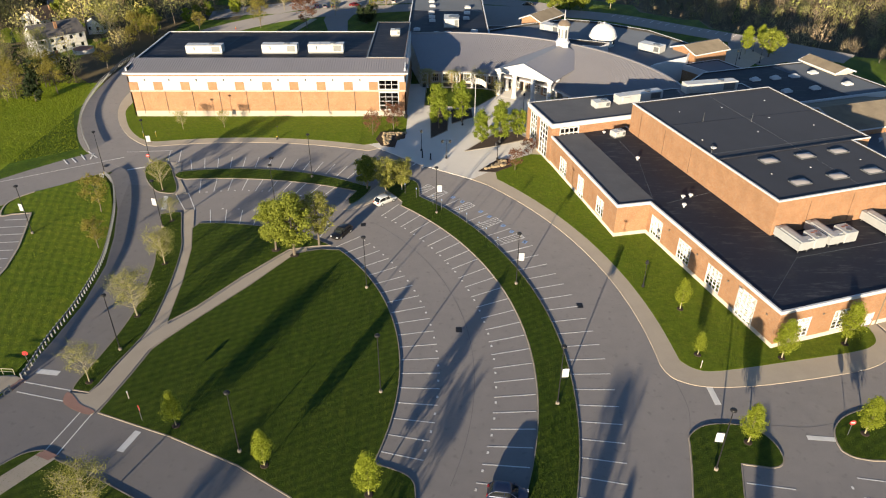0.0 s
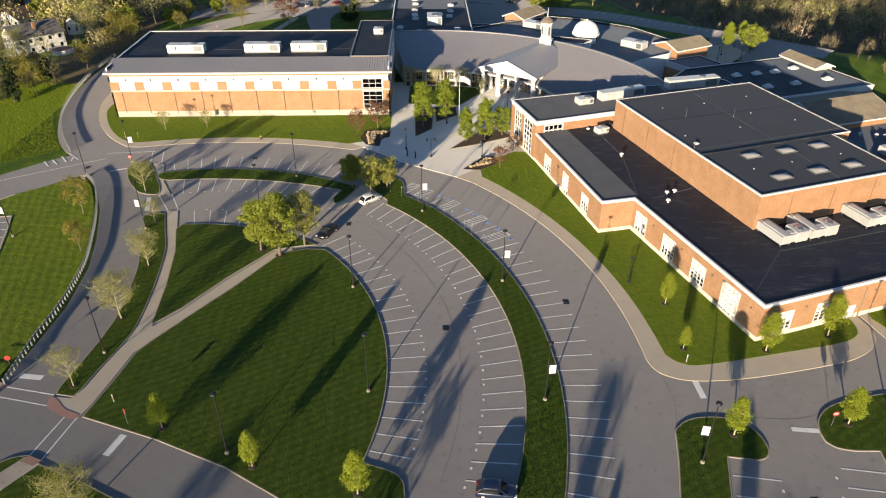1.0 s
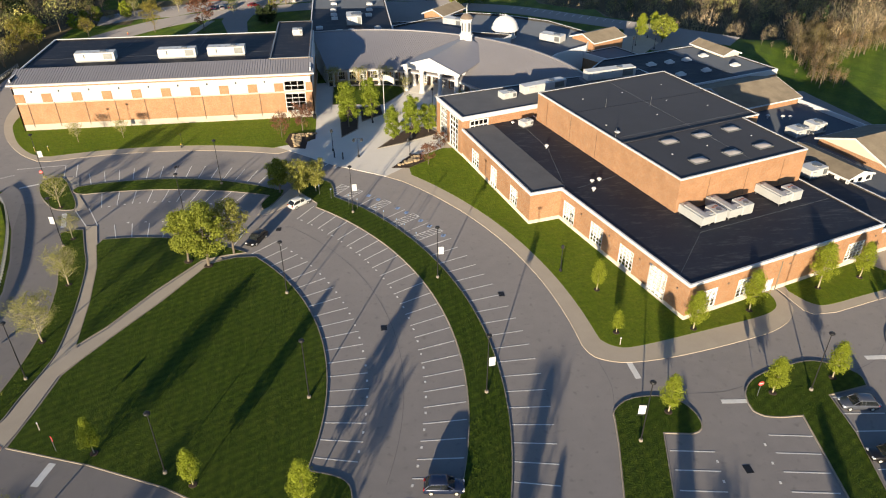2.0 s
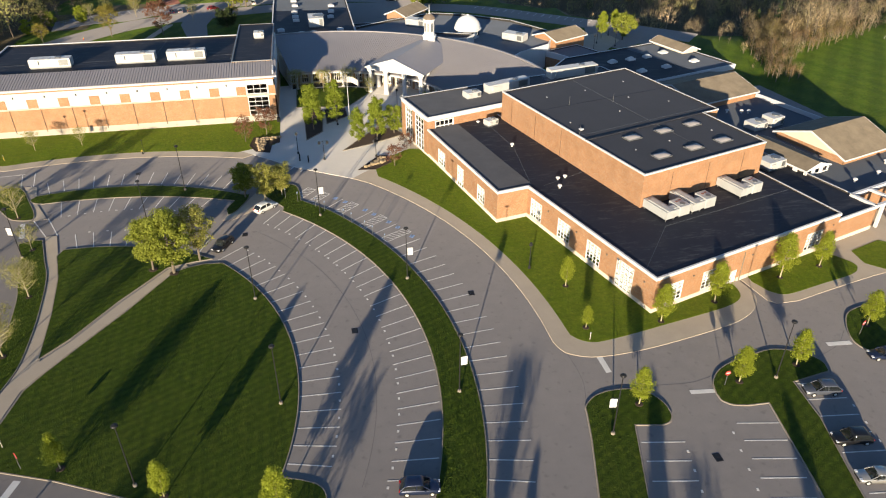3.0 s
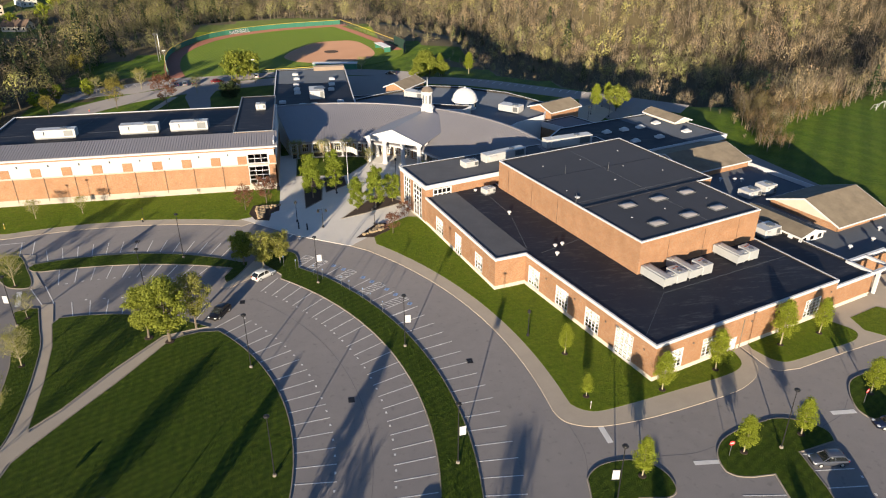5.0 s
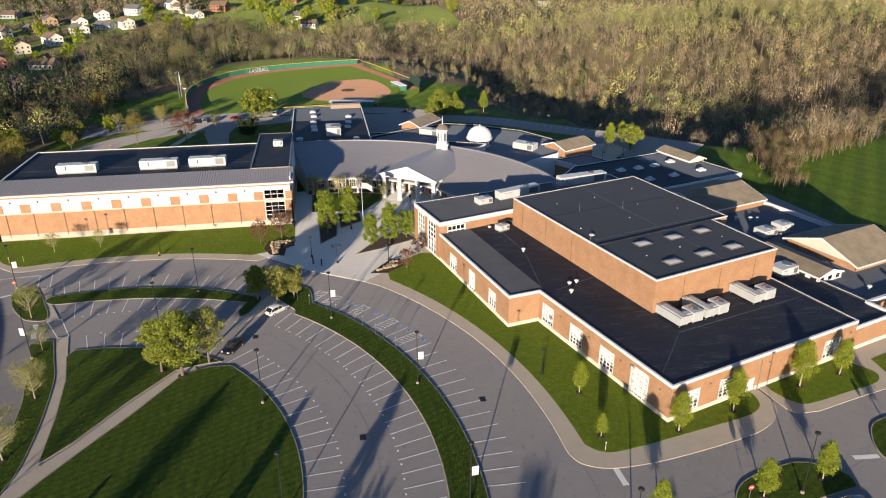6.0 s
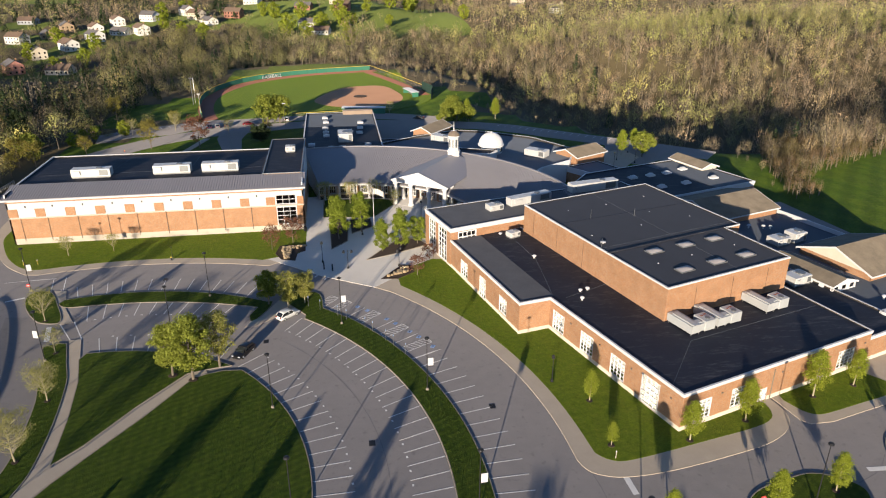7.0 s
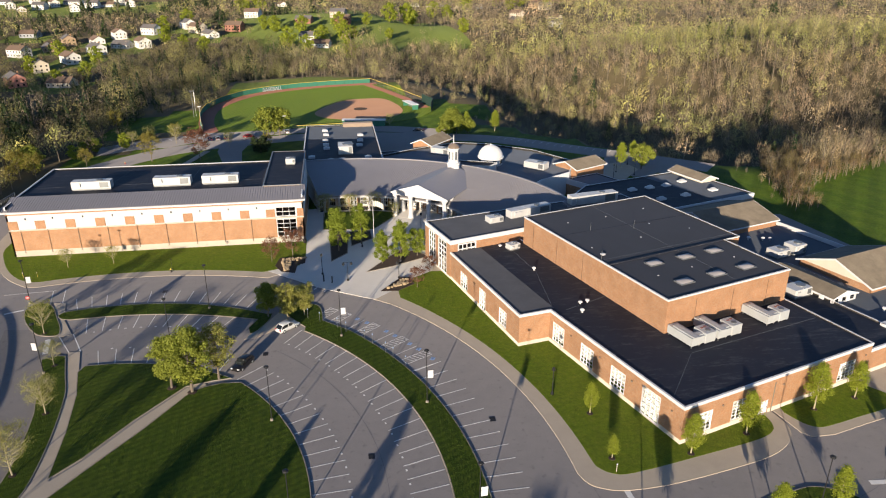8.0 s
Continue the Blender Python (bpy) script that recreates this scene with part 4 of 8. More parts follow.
radial_lines(C_LAWN, 49.3, 54.5, 42.56, -15.3, -3.196, 54.3)
radial_lines(C_ROW, 59.0, 64.4, 46.93, -21, -2.713, 59.25, 0.9)
radial_lines(C_MO, 76.8, 82.0, 24.59, -19, -2.152)
radial_lines((-42.3, 87.95), 48.1, 53.4, 106.5, 60, -3.15, None, 0.6)
radial_lines((-40.18, 90.24), 35.0, 41.2, 103.6, 62, -4.5, 35.0)
radial_lines(C_LT, 37.1, 42.2, 91.7, 56, -4.2, 42.6, 1.9)
for (x0, y0), (x1, y1), dx, dy, n in (((34.2, 53.1), (39.3, 52.2), -0.6, -2.8, 8), ((47.0, 53.8), (52.1, 52.9), -0.6, -2.72, 9), ((58.5, 58.7), (63.6, 58.1), -0.45, -2.87, 11)):
    ang = math.degrees(math.atan2(y1 - y0, x1 - x0))
    for k in range(n):
        piece("parking_line", LINE5, lot, pose(x0 + dx * k, y0 + dy * k, 0.012, 0, 0, ang - 90))
        if k < n - 1:
            ex = x1 if x0 < 40 else x0 - 0.9 if x0 < 50 else x1 + 0.3
            ey = y0 if 40 < x0 < 50 else y1
            piece("stall_number", TICK, lot, pose(ex + dx * (k + 0.5), ey + dy * (k + 0.5), 0.012, 0, 0, ang - 90))
for k in range(9):
    piece("parking_line", LINE5, lot, pose(-76.4 + k * 0.45 - 4.9, 113.6 - 2.75 * k - 0.4, 0.012, 0, 0, -84))


def painted(name, pts, material=None, z=0.014):
    bm = bmesh.new()
    prism(bm, pts, z - 0.006, z)
    return part(name, bm, material or M_PAINT, lot)


def bar(p, q, w, name="road_marking", material=None):
    bm = bmesh.new()
    strip(bm, [p, q], w, 0.008, 0.016)
    return part(name, bm, material or M_PAINT, lot)


for p, q, w in (((-37.2, 60.9), (-38.2, 57.7), 0.9), ((-54.9, 71.8), (-51.7, 71.3), 0.9), ((35.0, 68.9), (35.1, 65.4), 0.8), ((44.0, 59.9), (47.6, 59.5), 0.7), ((67.6, 65.2), (71.2, 64.9), 0.8),
                ((-55.8, 69.7), (-48.6, 68.0), 0.16), ((-55.6, 67.8), (-48.1, 65.9), 0.16), ((-45.6, 64.4), (-47.1, 57.8), 0.16), ((-44.1, 63.8), (-45.4, 57.2), 0.16),
                ((-66.8, 134.8), (-63.6, 136.2), 0.5), ((-71.6, 133.2), (-70.0, 129.0), 0.9), ((-54.6, 122.8), (-53.2, 117.4), 0.9), ((-50.6, 124.2), (-47.2, 117.2), 0.18), ((-52.9, 123.6), (-49.0, 116.9), 0.18),
                ((-60.9, 144.6), (-59.2, 137.4), 0.16), ((-58.6, 145.0), (-57.0, 138.0), 0.16), ((-70.4, 144.0), (-60.5, 144.8), 0.14), ((-92, 128.4), (-70, 141.2), 0.14)):
    bar(p, q, w)
for p, q in (((-80.7, 137.6), (-82.7, 140.0)), ((-79.3, 138.5), (-81.3, 140.8)), ((-77.9, 139.7), (-80.0, 142.6)), ((-77.0, 140.2), (-77.5, 143.2)), ((-75.7, 140.8), (-79.3, 144.5))):
    bar(p, q, 0.3)
# stall lines of the rear bay
for k in range(16):
    x, y = 62.9 + 2.34 * k, 267.2 - 1.88 * k
    bm = bmesh.new()
    strip(bm, [(x, y), (x + 2.3, y + 3.0)], 0.16, -0.019, -0.008)
    part("parking_line", bm, M_PAINT, loop_road)
# hatched access bays and blue symbols
for k, (a0, a1) in enumerate(((51.2, 49.6), (48.2, 46.8), (42.2, 40.7), (35.9, 34.4), (30.4, 28.9))):
    pts = [(C_BAY[0] + r * math.cos(radians(a)), C_BAY[1] + r * math.sin(radians(a))) for r, a in ((65.7, a0), (71.0, a0), (71.0, a1), (65.7, a1))]
    for i in range(4):
        bar(pts[i], pts[(i + 1) % 4], 0.12)
    for s in range(1, 7):
        t0, t1 = s / 7, min(1, s / 7 + 0.12)
        p = Vector(pts[0]).lerp(Vector(pts[1]), t0)
        q = Vector(pts[3]).lerp(Vector(pts[2]), t1)
        bar(p, q, 0.12)
for a in (45.0, 42.9, 38.6, 36.6, 33.2, 31.1, 27.7):
    c = Vector((C_BAY[0] + 69.8 * math.cos(radians(a)), C_BAY[1] + 69.8 * math.sin(radians(a))))
    bar(c, c + Vector((0.5, 0.75)), 0.75, "blue_symbol", M_BLUE)
    bar(c + Vector((0.1, 0.2)), c + Vector((0.35, 0.7)), 0.2, "symbol_mark")
for a in (44.35, 38.0, 32.55, 27.0):
    p = [(C_BAY[0] + r * math.cos(radians(a - 0.4)), C_BAY[1] + r * math.sin(radians(a - 0.4))) for r in (65.6, 70.8)]
    bar(p[0], p[1], 0.13, "parking_line")
painted("paver_ramp", smooth([(-48.9, 67.6), (-48.6, 65.8), (-46.6, 64.4), (-44.4, 63.6), (-44.0, 64.3), (-46.2, 65.4), (-47.6, 66.8)], 4, True), M_BRICKPAVE, 0.105)
painted("paver_ramp", [(-47.0, 57.8), (-45.2, 57.0), (-45.9, 56.2), (-47.8, 57.0)], M_BRICKPAVE, 0.162)
bar((-6.54, 137.06), (-4.92, 139.66), 0.3)
bar((-4.45, 135.65), (-3.17, 137.92), 0.3)
# iron drain covers
for x, y in ((2.31, 80.7), (20.96, 86.65), (-14.62, 111.5), (-37.6, 140.8), (-72.2, 136.8), (41.98, 49.3)):
    bm = bmesh.new()
    box(bm, x - 0.45, x + 0.45, y - 0.6, y + 0.6, 0.0, 0.02)
    for s in range(5):
        box(bm, x - 0.4, x + 0.4, y - 0.5 + s * 0.22, y - 0.42 + s * 0.22, 0.02, 0.035)
    part("drain_grate", bm, M_DARK, lot, "dark iron drain grate")
# long paving seams that follow the lanes
for c, r, a0, a1 in ((C_ROW, 56.4, 46, -20),):
    bm = bmesh.new()
    strip(bm, arc(c, r, a0, a1, 60), 0.06, 0.004, 0.010)
    part("paving_seam", bm, M_SEAM, lot)
for p, q in (((30.1, 60.7), (30.9, 69.9)), ((40.2, 61.9), (48.2, 62.2)), ((-44, 50), (-30, 43)), ((64.6, 63), (72, 67.5))):
    bm = bmesh.new()
    strip(bm, smooth([p, ((p[0] + q[0]) / 2 + 0.6, (p[1] + q[1]) / 2 - 0.5), q], 5), 0.06, 0.004, 0.010)
    part("paving_seam", bm, M_SEAM, lot)
# ---- buildings ----
def floor_slab(parent, poly, z=0.02):
    bm = bmesh.new()
    prism(bm, poly, -0.3, z)
    return part("floor", bm, M_INTERIOR, parent)


def block(name, m, poly, z_roof, label, category="school wing", top=None, bands=((99, 0),), mats=None, openings=None, z0=0.0, roof_mat=None, cap=0.75, parapet=0.4, th=0.3,
          cap_mat=None, floor=True):
    """A flat-roofed wing: one wall a side with its openings, a roof sheet behind a parapet, a pale edge round it."""
    b = thing(name, m, label, category)
    poly = list(poly) if area2(list(poly)) > 0 else list(poly)[::-1]
    mats = mats or [M_BRICK, M_BASE, M_WHITE, M_INTERIOR]
    openings = openings or {}
    for i in range(len(poly)):
        p, q = poly[i], poly[(i + 1) % len(poly)]
        bm = bmesh.new()
        wall(bm, p, q, z0, z_roof + parapet - 0.05, th, openings.get(i, ()), bands, 3)
        part("wall", bm, mats, b)
    bm = bmesh.new()
    prism(bm, inset(poly, th - 0.05), z_roof - 0.35, z_roof)
    part("roof", bm, roof_mat or M_MEMBRANE, b, "dark flat roof membrane")
    coping(b, poly, z_roof + parapet - cap, z_roof + parapet, mat=cap_mat)
    if floor:
        floor_slab(b, inset(poly, 0.1), z0 + 0.02)
    return b


def joints(parent, lines, z, mat=None, name="roof_seam", w=0.10):
    for a, b in lines:
        bm = bmesh.new()
        strip(bm, [a, b], w, z, z + 0.025)
        part(name, bm, mat or M_GRAVELROOF, parent)


# the brick hall
HALL = pose(46.1, 76.4, 0, 0, 0, 17.5)
low_poly = [(0, 0), (41, 0), (41.8, 18.3), (14, 18.3), (14, 66), (-3.6, 66), (-5.9, 34.0), (0.2, 33.4)]
w_s = [(2.2, 5.8, 1.0, 4.4), (9.8, 13.8, 1.0, 4.4), (16.0, 17.7, 0.12, 2.5), (33.4, 37.4, 1.0, 4.4)]
L7 = 33.4
w_w = [(L7 - 32.3, L7 - 28.8, 0.9, 4.6), (L7 - 24.0, L7 - 20.5, 0.9, 4.6), (L7 - 16.0, L7 - 12.4, 0.9, 4.6), (L7 - 8.6, L7 - 4.6, 0.3, 5.2)]
w_n = [(66 - 60.2, 66 - 56.6, 0.9, 4.3), (66 - 50.8, 66 - 47.9, 0.25, 4.6), (66 - 42.0, 66 - 38.9, 1.1, 4.4)]
hall = block("school_hall", HALL, low_poly, 6.25, "single-storey orange brick school hall with black flat roof", "school hall",
             bands=((0.85, 1), (99, 0)), openings={0: w_s, 5: w_n, 7: w_w}, parapet=0.22, cap=0.52)


def fit_windows(parent, poly, i, ops, cols=3, rows=4, blind=0.55, bar=0.10):
    for k, (s0, s1, a, b) in enumerate(ops):
        if b < 2.7:
            bm = bmesh.new()
            box(bm, 0.05, s1 - s0 - 0.05, 0.1, 0.18, 0.03, b - a - 0.05)
            d = part("door", bm, M_WHITE, parent, "white steel door")
            d.matrix_basis = edge_pose(poly[i], poly[(i + 1) % len(poly)], s0, a)
            bm = bmesh.new()
            box(bm, s1 - s0 - 0.25, s1 - s0 - 0.2, 0.04, 0.1, 0.9, 1.15)
            part("door_handle", bm, M_DARK, d)
            continue
        window_unit(parent, edge_pose(poly[i], poly[(i + 1) % len(poly)], s0, a), s1 - s0, b - a, cols, rows, blind[k] if isinstance(blind, tuple) else blind, bar)


fit_windows(hall, low_poly, 0, w_s, 4, 5, (0.6, 0.55, 0, 0.75), 0.10)
fit_windows(hall, low_poly, 7, w_w, 4, 5, (0.78, 0.6, 0.55, 0.97), 0.10)
fit_windows(hall, low_poly, 5, w_n, 3, 4, (0.65, 0.9, 0.55), 0.10)
bm = bmesh.new()
prism(bm, [(-5.3, 34.6), (1.35, 34.0), (3.6, 65.4), (-3.2, 65.4)], 6.25, 6.29)
part("roof_patch", bm, M_OLDFELT, hall, "paler grey roof patch, old felt or painted sunlight")
# wall lamps and pipes on the brick
for x in (7.6, 20.2, 29.6, 39.6):
    bm = bmesh.new()
    box(bm, x - 0.12, x + 0.12, -0.18, -0.0, 4.4, 4.62)
    part("wall_lamp", bm, M_CAP, hall, "small brown wall lamp")
for v in (2.2, 10.8, 18.6, 26.6):
    bm = bmesh.new()
    box(bm, -0.18, 0.0, v - 0.12, v + 0.12, 4.4, 4.62)
    part("wall_lamp", bm, M_CAP, hall, "small brown wall lamp")
for u in (18.4, 30.2):
    bm = bmesh.new()
    box(bm, u - 0.06, u + 0.06, -0.12, -0.0, 0.1, 5.4)
    part("downpipe", bm, M_SHINGLE, hall)
joints(hall, [((0.5, 2.8), (12.0, 11.0)), ((12.0, 11.0), (40.6, 10.4)), ((2.9, 32.4), (13.6, 33.8)), ((1.6, 35.0), (7.5, 49.4)), ((7.5, 49.4), (9.0, 60.5))], 6.255, w=0.06)

gym_poly = [(12.5, 17.8), (41.5, 17.8), (42.3, 34.0), (46.5, 34.0), (47.5, 63.5), (13.5, 63.5)]
gym = block("gymnasium", HALL, gym_poly, 12.35, "tall windowless orange brick gymnasium with black roof", "gymnasium", z0=5.8, roof_mat=M_GYMROOF, cap=0.27, parapet=0.20, floor=False)
joints(gym, [((13.2, 36.6), (46.2, 36.2)), ((31.6, 63), (30.1, 35)), ((30.1, 35), (29.3, 18.3))], 12.355, w=0.06)
joints(gym, [((13.2, 50.7), (46.8, 49.1))], 12.355, M_MEMBRANE, w=0.12)
bm = bmesh.new()
box(bm, 12.9, 46.4, 34.0, 34.35, 12.15, 12.55)
part("roof_curb", bm, M_MEMBRANE, gym, "low black roof ridge")
for k in range(3):
    bm = bmesh.new()
    box(bm, 19.0 + k * 8.6, 19.03 + k * 8.6, 17.76, 17.8, 6.3, 11.6)
    part("control_joint", bm, M_MULCH, gym)
for k in range(3):
    bm = bmesh.new()
    box(bm, 0, 0.04, -0.04, 0.0, 6.3, 11.6)
    j = part("control_joint", bm, M_MULCH, gym)
    j.matrix_basis = edge_pose((13.5, 63.5), (12.5, 17.8), 4 + k * 9.0, 0)

# corner entrance block
tow_poly = [(-3.7, 65.6), (51.0, 65.6), (51.0, 76.0), (29.5, 78.0), (-3.2, 79.5)]
t_s = [(1.8, 6.4, 5.3, 7.9)]
t_w = [(79.5 - 72.1, 79.5 - 67.6, 0.3, 7.9), (79.5 - 77.4, 79.5 - 73.6, 0.3, 7.9)]
tower = block("entrance_block", HALL, tow_poly, 8.75, "two-storey brick corner block with tall glazing", "school wing", bands=((0.6, 1), (8.0, 0), (99, 2)),
              openings={0: t_s, 4: t_w}, cap=0.5, parapet=0.22, roof_mat=M_OLDFELT)
fit_windows(tower, tow_poly, 0, t_s, 4, 2, 0.0, 0.15)
fit_windows(tower, tow_poly, 4, t_w, 3, 6, 0.0, 0.15)

# east and rear low wings of the hall
# black membrane on the east wing puts the roof's shade into its colour
east = block("east_wing", HALL, [(41.3, 0.4), (52.2, 0.4), (52.2, 34), (42.5, 34)], 4.6, "low brick east wing, roof coloured dark for its shade", bands=((0.85, 1), (99, 0)), roof_mat=M_MEMBRANE, cap=0.6, parapet=0.3)
rear_low = block("rear_low_wing", HALL, [(52.3, 5.4), (79.5, 5.4), (79.5, 52), (47.8, 52), (47.8, 34.2), (52.3, 34.2)], 4.2, "low rear wing with a wide dark roof", roof_mat=M_GRAVELROOF, cap=0.5, parapet=0.25)
rw = block("rear_classroom_wing", HALL, [(51.2, 66.3), (88.8, 66.3), (87.2, 92.2), (52, 92.2), (40.0, 84), (40.0, 78.5), (51.2, 78.5)], 6.3, "rear classroom wing under a black flat roof", roof_mat=M_MEMBRANE, cap=0.6, parapet=0.3, bands=((5.2, 0), (99, 2)))
bm = bmesh.new()
box(bm, 79.0, 79.3, 5.8, 51.6, 4.0, 5.15)
part("inner_parapet", bm, M_WHITE, rear_low, "white membrane up the rear parapet")
# paler strip paints the sunlit part of this roof into the colour
bm = bmesh.new()
prism(bm, [(76, 66.8), (88.2, 66.8), (86.8, 91.6), (73, 91.6)], 6.3, 6.34)
part("roof_patch", bm, M_GRAVELROOF, rw, "paler grey roof patch, old felt or painted sunlight")
link = block("link_wing", HALL, [(47.9, 52.2), (60.0, 52.2), (60.0, 66.1), (47.9, 66.1)], 4.4, "low brick link wing", roof_mat=M_GRAVELROOF, cap=0.5, parapet=0.25)

# shaded service lane behind the low wing
bm = bmesh.new()
prism(bm, [(80.0, 6), (93, 6), (93.6, 40), (97.6, 64), (89.5, 66), (89.5, 58), (80.0, 52)], -0.4, 0.0)
lane = solid("road_service", bm, M_ASPHALT, "shaded asphalt lane behind the low wing", "road", "structure")
lane.matrix_basis = HALL

# side entrance canopy frame
canopy = thing("entrance_canopy", HALL, "white painted steel entrance canopy frame", "canopy")
for a, b in (((51.4, 0.4), (62.6, 0.4)), ((51.4, 5.2), (62.6, 5.2)), ((51.6, 0.4), (51.6, 5.2)), ((56.6, 0.4), (56.6, 5.2)), ((62.4, 0.4), (62.4, 5.2))):
    bm = bmesh.new()
    strip(bm, [a, b], 0.55, 4.6, 5.1)
    part("beam", bm, M_WHITE, canopy)
for x in (53.6, 58.0, 62.2):
    bm = bmesh.new()
    box(bm, x - 0.25, x + 0.25, 0.15, 0.65, 0.1, 4.6)
    part("column", bm, M_WHITE, canopy)


def gable_block(name, m, x0, x1, y0, y1, z0, z_eave, rise, label, wall_mat, over=0.5, end_mat=None, glazed=False):
    """A small pitched-roof building, its ridge along y."""
    b = thing(name, m, label, "roof house")
    poly = [(x0, y0), (x1, y0), (x1, y1), (x0, y1)]
    for i in range(4):
        bm = bmesh.new()
        ops = []
        p, q = poly[i], poly[(i + 1) % 4]
        length = math.dist(p, q)
        if glazed and z_eave - z0 > 0.8:
            n = max(1, int(length / 2.2))
            ops = [(length * (k + 0.2) / n, length * (k + 0.8) / n, z0 + 0.35, z_eave - 0.2) for k in range(n)]
        wall(bm, p, q, z0, z_eave, 0.2, ops, ((99, 0),), 1)
        part("wall", bm, [wall_mat, M_INTERIOR], b)
    for y in (y0, y1 - 0.2):
        bm = bmesh.new()
        gable_end(bm, x0, x1, y, z_eave, rise - 0.05, 0.2)
        part("gable", bm, end_mat or wall_mat, b)
    bm = bmesh.new()
    gable_roof(bm, x0, x1, y0, y1, z_eave, rise, over)
    part("roof", bm, M_SHINGLE, b, "tan shingle roof")
    xm = (x0 + x1) / 2
    drop = rise / (xm - x0) * over
    for y in (y0 - over - 0.06, y1 + over):
        for xe in (x0 - over, x1 + over):
            bm = bmesh.new()
            a = [(xe, z_eave - drop - 0.18), (xm, z_eave + rise - 0.18), (xm, z_eave + rise + 0.2), (xe, z_eave - drop + 0.2)]
            v0 = [bm.verts.new((px, y, pz)) for px, pz in a]
            v1 = [bm.verts.new((px, y + 0.06, pz)) for px, pz in a]
            bm.faces.new(v0)
            bm.faces.new(v1[::-1])
            for i in range(4):
                j = (i + 1) % 4
                bm.faces.new((v0[j], v0[i], v1[i], v1[j]))
            part("bargeboard", bm, M_WHITE, b)
    for xe in (x0 - over - 0.12, x1 + over):
        bm = bmesh.new()
        box(bm, xe, xe + 0.12, y0 - over, y1 + over, z_eave - drop - 0.15, z_eave - drop + 0.15)
        part("gutter", bm, M_WHITE, b)
    return b


gable_block("gabled_roof_house", HALL @ pose(62.8, 23.0, 0, 0, 0, -90), -8, 8, 0, 15.5, 4.1, 5.6, 2.9, "wide tan shingle gable with pale edges", M_BRICK, 0.6, M_BASE)
gable_block("gabled_roof_house", HALL, 51.4, 58.2, 14.8, 29.5, 4.1, 5.55, 1.0, "narrow tan gable with clerestory windows on a flat roof", M_WHITE, 0.2, M_WHITE, True)
gable_block("gabled_roof_house", HALL @ pose(58.5, 58.2, 0, 0, 0, -90), -8.0, 8.0, 0, 20.0, 4.0, 5.9, 2.3, "long tan shingle roof behind the gymnasium", M_BRICK, 0.5)
gable_block("gabled_roof_house", HALL, 83.6, 89.2, 80.3, 92.6, 6.3, 7.1, 1.0, "small tan gable on the roof edge", M_BASE, 0.5)
gable_block("gabled_roof_house", pose(28.6, 233.0, 0, 0, 0, -39.7), -3.6, 3.6, 0, 13, 0.0, 7.2, 1.5, "small tan gabled roof house", M_BRICK, 0.6, M_BRICK)
gable_block("gabled_roof_house", pose(68.6, 199.1, 0, 0, 0, -62), -4.4, 4.4, 0, 12.3, 0.0, 6.9, 1.5, "small tan gabled brick house", M_BRICK, 0.6, M_BRICK)

# the long west wing
wing_poly = [(-76.3, 165.5), (-9.0, 165.5), (-9.0, 198.0), (-76.3, 198.0)]
wing_ops = [(60.6, 65.5, 1.7, 6.3), (60.6, 65.5, 6.9, 9.4)]
wing = thing("west_wing", pose(0, 0, 0), "long brick and white two-storey school wing", "school wing")
MATS = [M_BRICK, M_BASE, M_WHITE, M_INTERIOR]
for i, (ops, top) in enumerate(((wing_ops, 10.9), ((), 12.4), ((), 12.4), ((), 12.4))):
    bm = bmesh.new()
    wall(bm, wing_poly[i], wing_poly[(i + 1) % 4], 0, top, 0.35, ops, ((1.55, 1), (6.55, 0), (99, 2)), 3)
    part("wall", bm, MATS, wing)
floor_slab(wing, wing_poly)
for s0, s1, a, b in wing_ops:
    window_unit(wing, edge_pose(wing_poly[0], wing_poly[1], s0, a), s1 - s0, b - a, 3, 4 if b < 7 else 2, 0.0, 0.11)
bm = bmesh.new()
prism(bm, [(-75.9, 171.2), (-9.3, 171.2), (-9.3, 197.7), (-75.9, 197.7)], 11.8, 12.15)
part("roof", bm, M_MEMBRANE, wing, "black flat roof membrane")
coping(wing, [(-76.3, 171.6), (-9.0, 171.6), (-9.0, 198.0), (-76.3, 198.0)], 11.9, 12.55)
joints(wing, [((-58.5, 171.8), (-55, 197.5)), ((-38.5, 171.8), (-37, 197.5)), ((-19.5, 171.8), (-19.2, 197.5)), ((-75.5, 181), (-9.5, 181))], 12.155)
# sloping metal roof over the front wall
bm = bmesh.new()
a = [(-76.9, 164.7, 11.25), (-8.4, 164.7, 11.25), (-8.4, 171.9, 12.75), (-76.9, 171.9, 12.75)]
lo = [bm.verts.new(p) for p in a]
hi = [bm.verts.new((p[0], p[1], p[2] + 0.14)) for p in a]
bm.faces.new(hi)
bm.faces.new(lo[::-1])
for i in range(4):
    j = (i + 1) % 4
    bm.faces.new((lo[i], lo[j], hi[j], hi[i]))
front_roof = part("metal_roof", bm, M_METALROOF, wing, "grey standing-seam metal roof")
bm = bmesh.new()
for k in range(115):
    x = -76.7 + k * 0.598
    v = [bm.verts.new(p) for p in ((x, 164.7, 11.39), (x + 0.07, 164.7, 11.39), (x + 0.07, 171.9, 12.89), (x, 171.9, 12.89))]
    w = [bm.verts.new((q.co.x, q.co.y, q.co.z + 0.09)) for q in v]
    bm.faces.new(w)
    for i in range(4):
        j = (i + 1) % 4
        bm.faces.new((v[i], v[j], w[j], w[i]))
tagged(part("seams", bm, M_METALROOF, front_roof), kind="stuff")
bm = bmesh.new()
box(bm, -76.9, -8.4, 164.55, 165.45, 11.0, 11.3)
part("gutter", bm, M_WHITE, wing, "deep white eaves gutter")
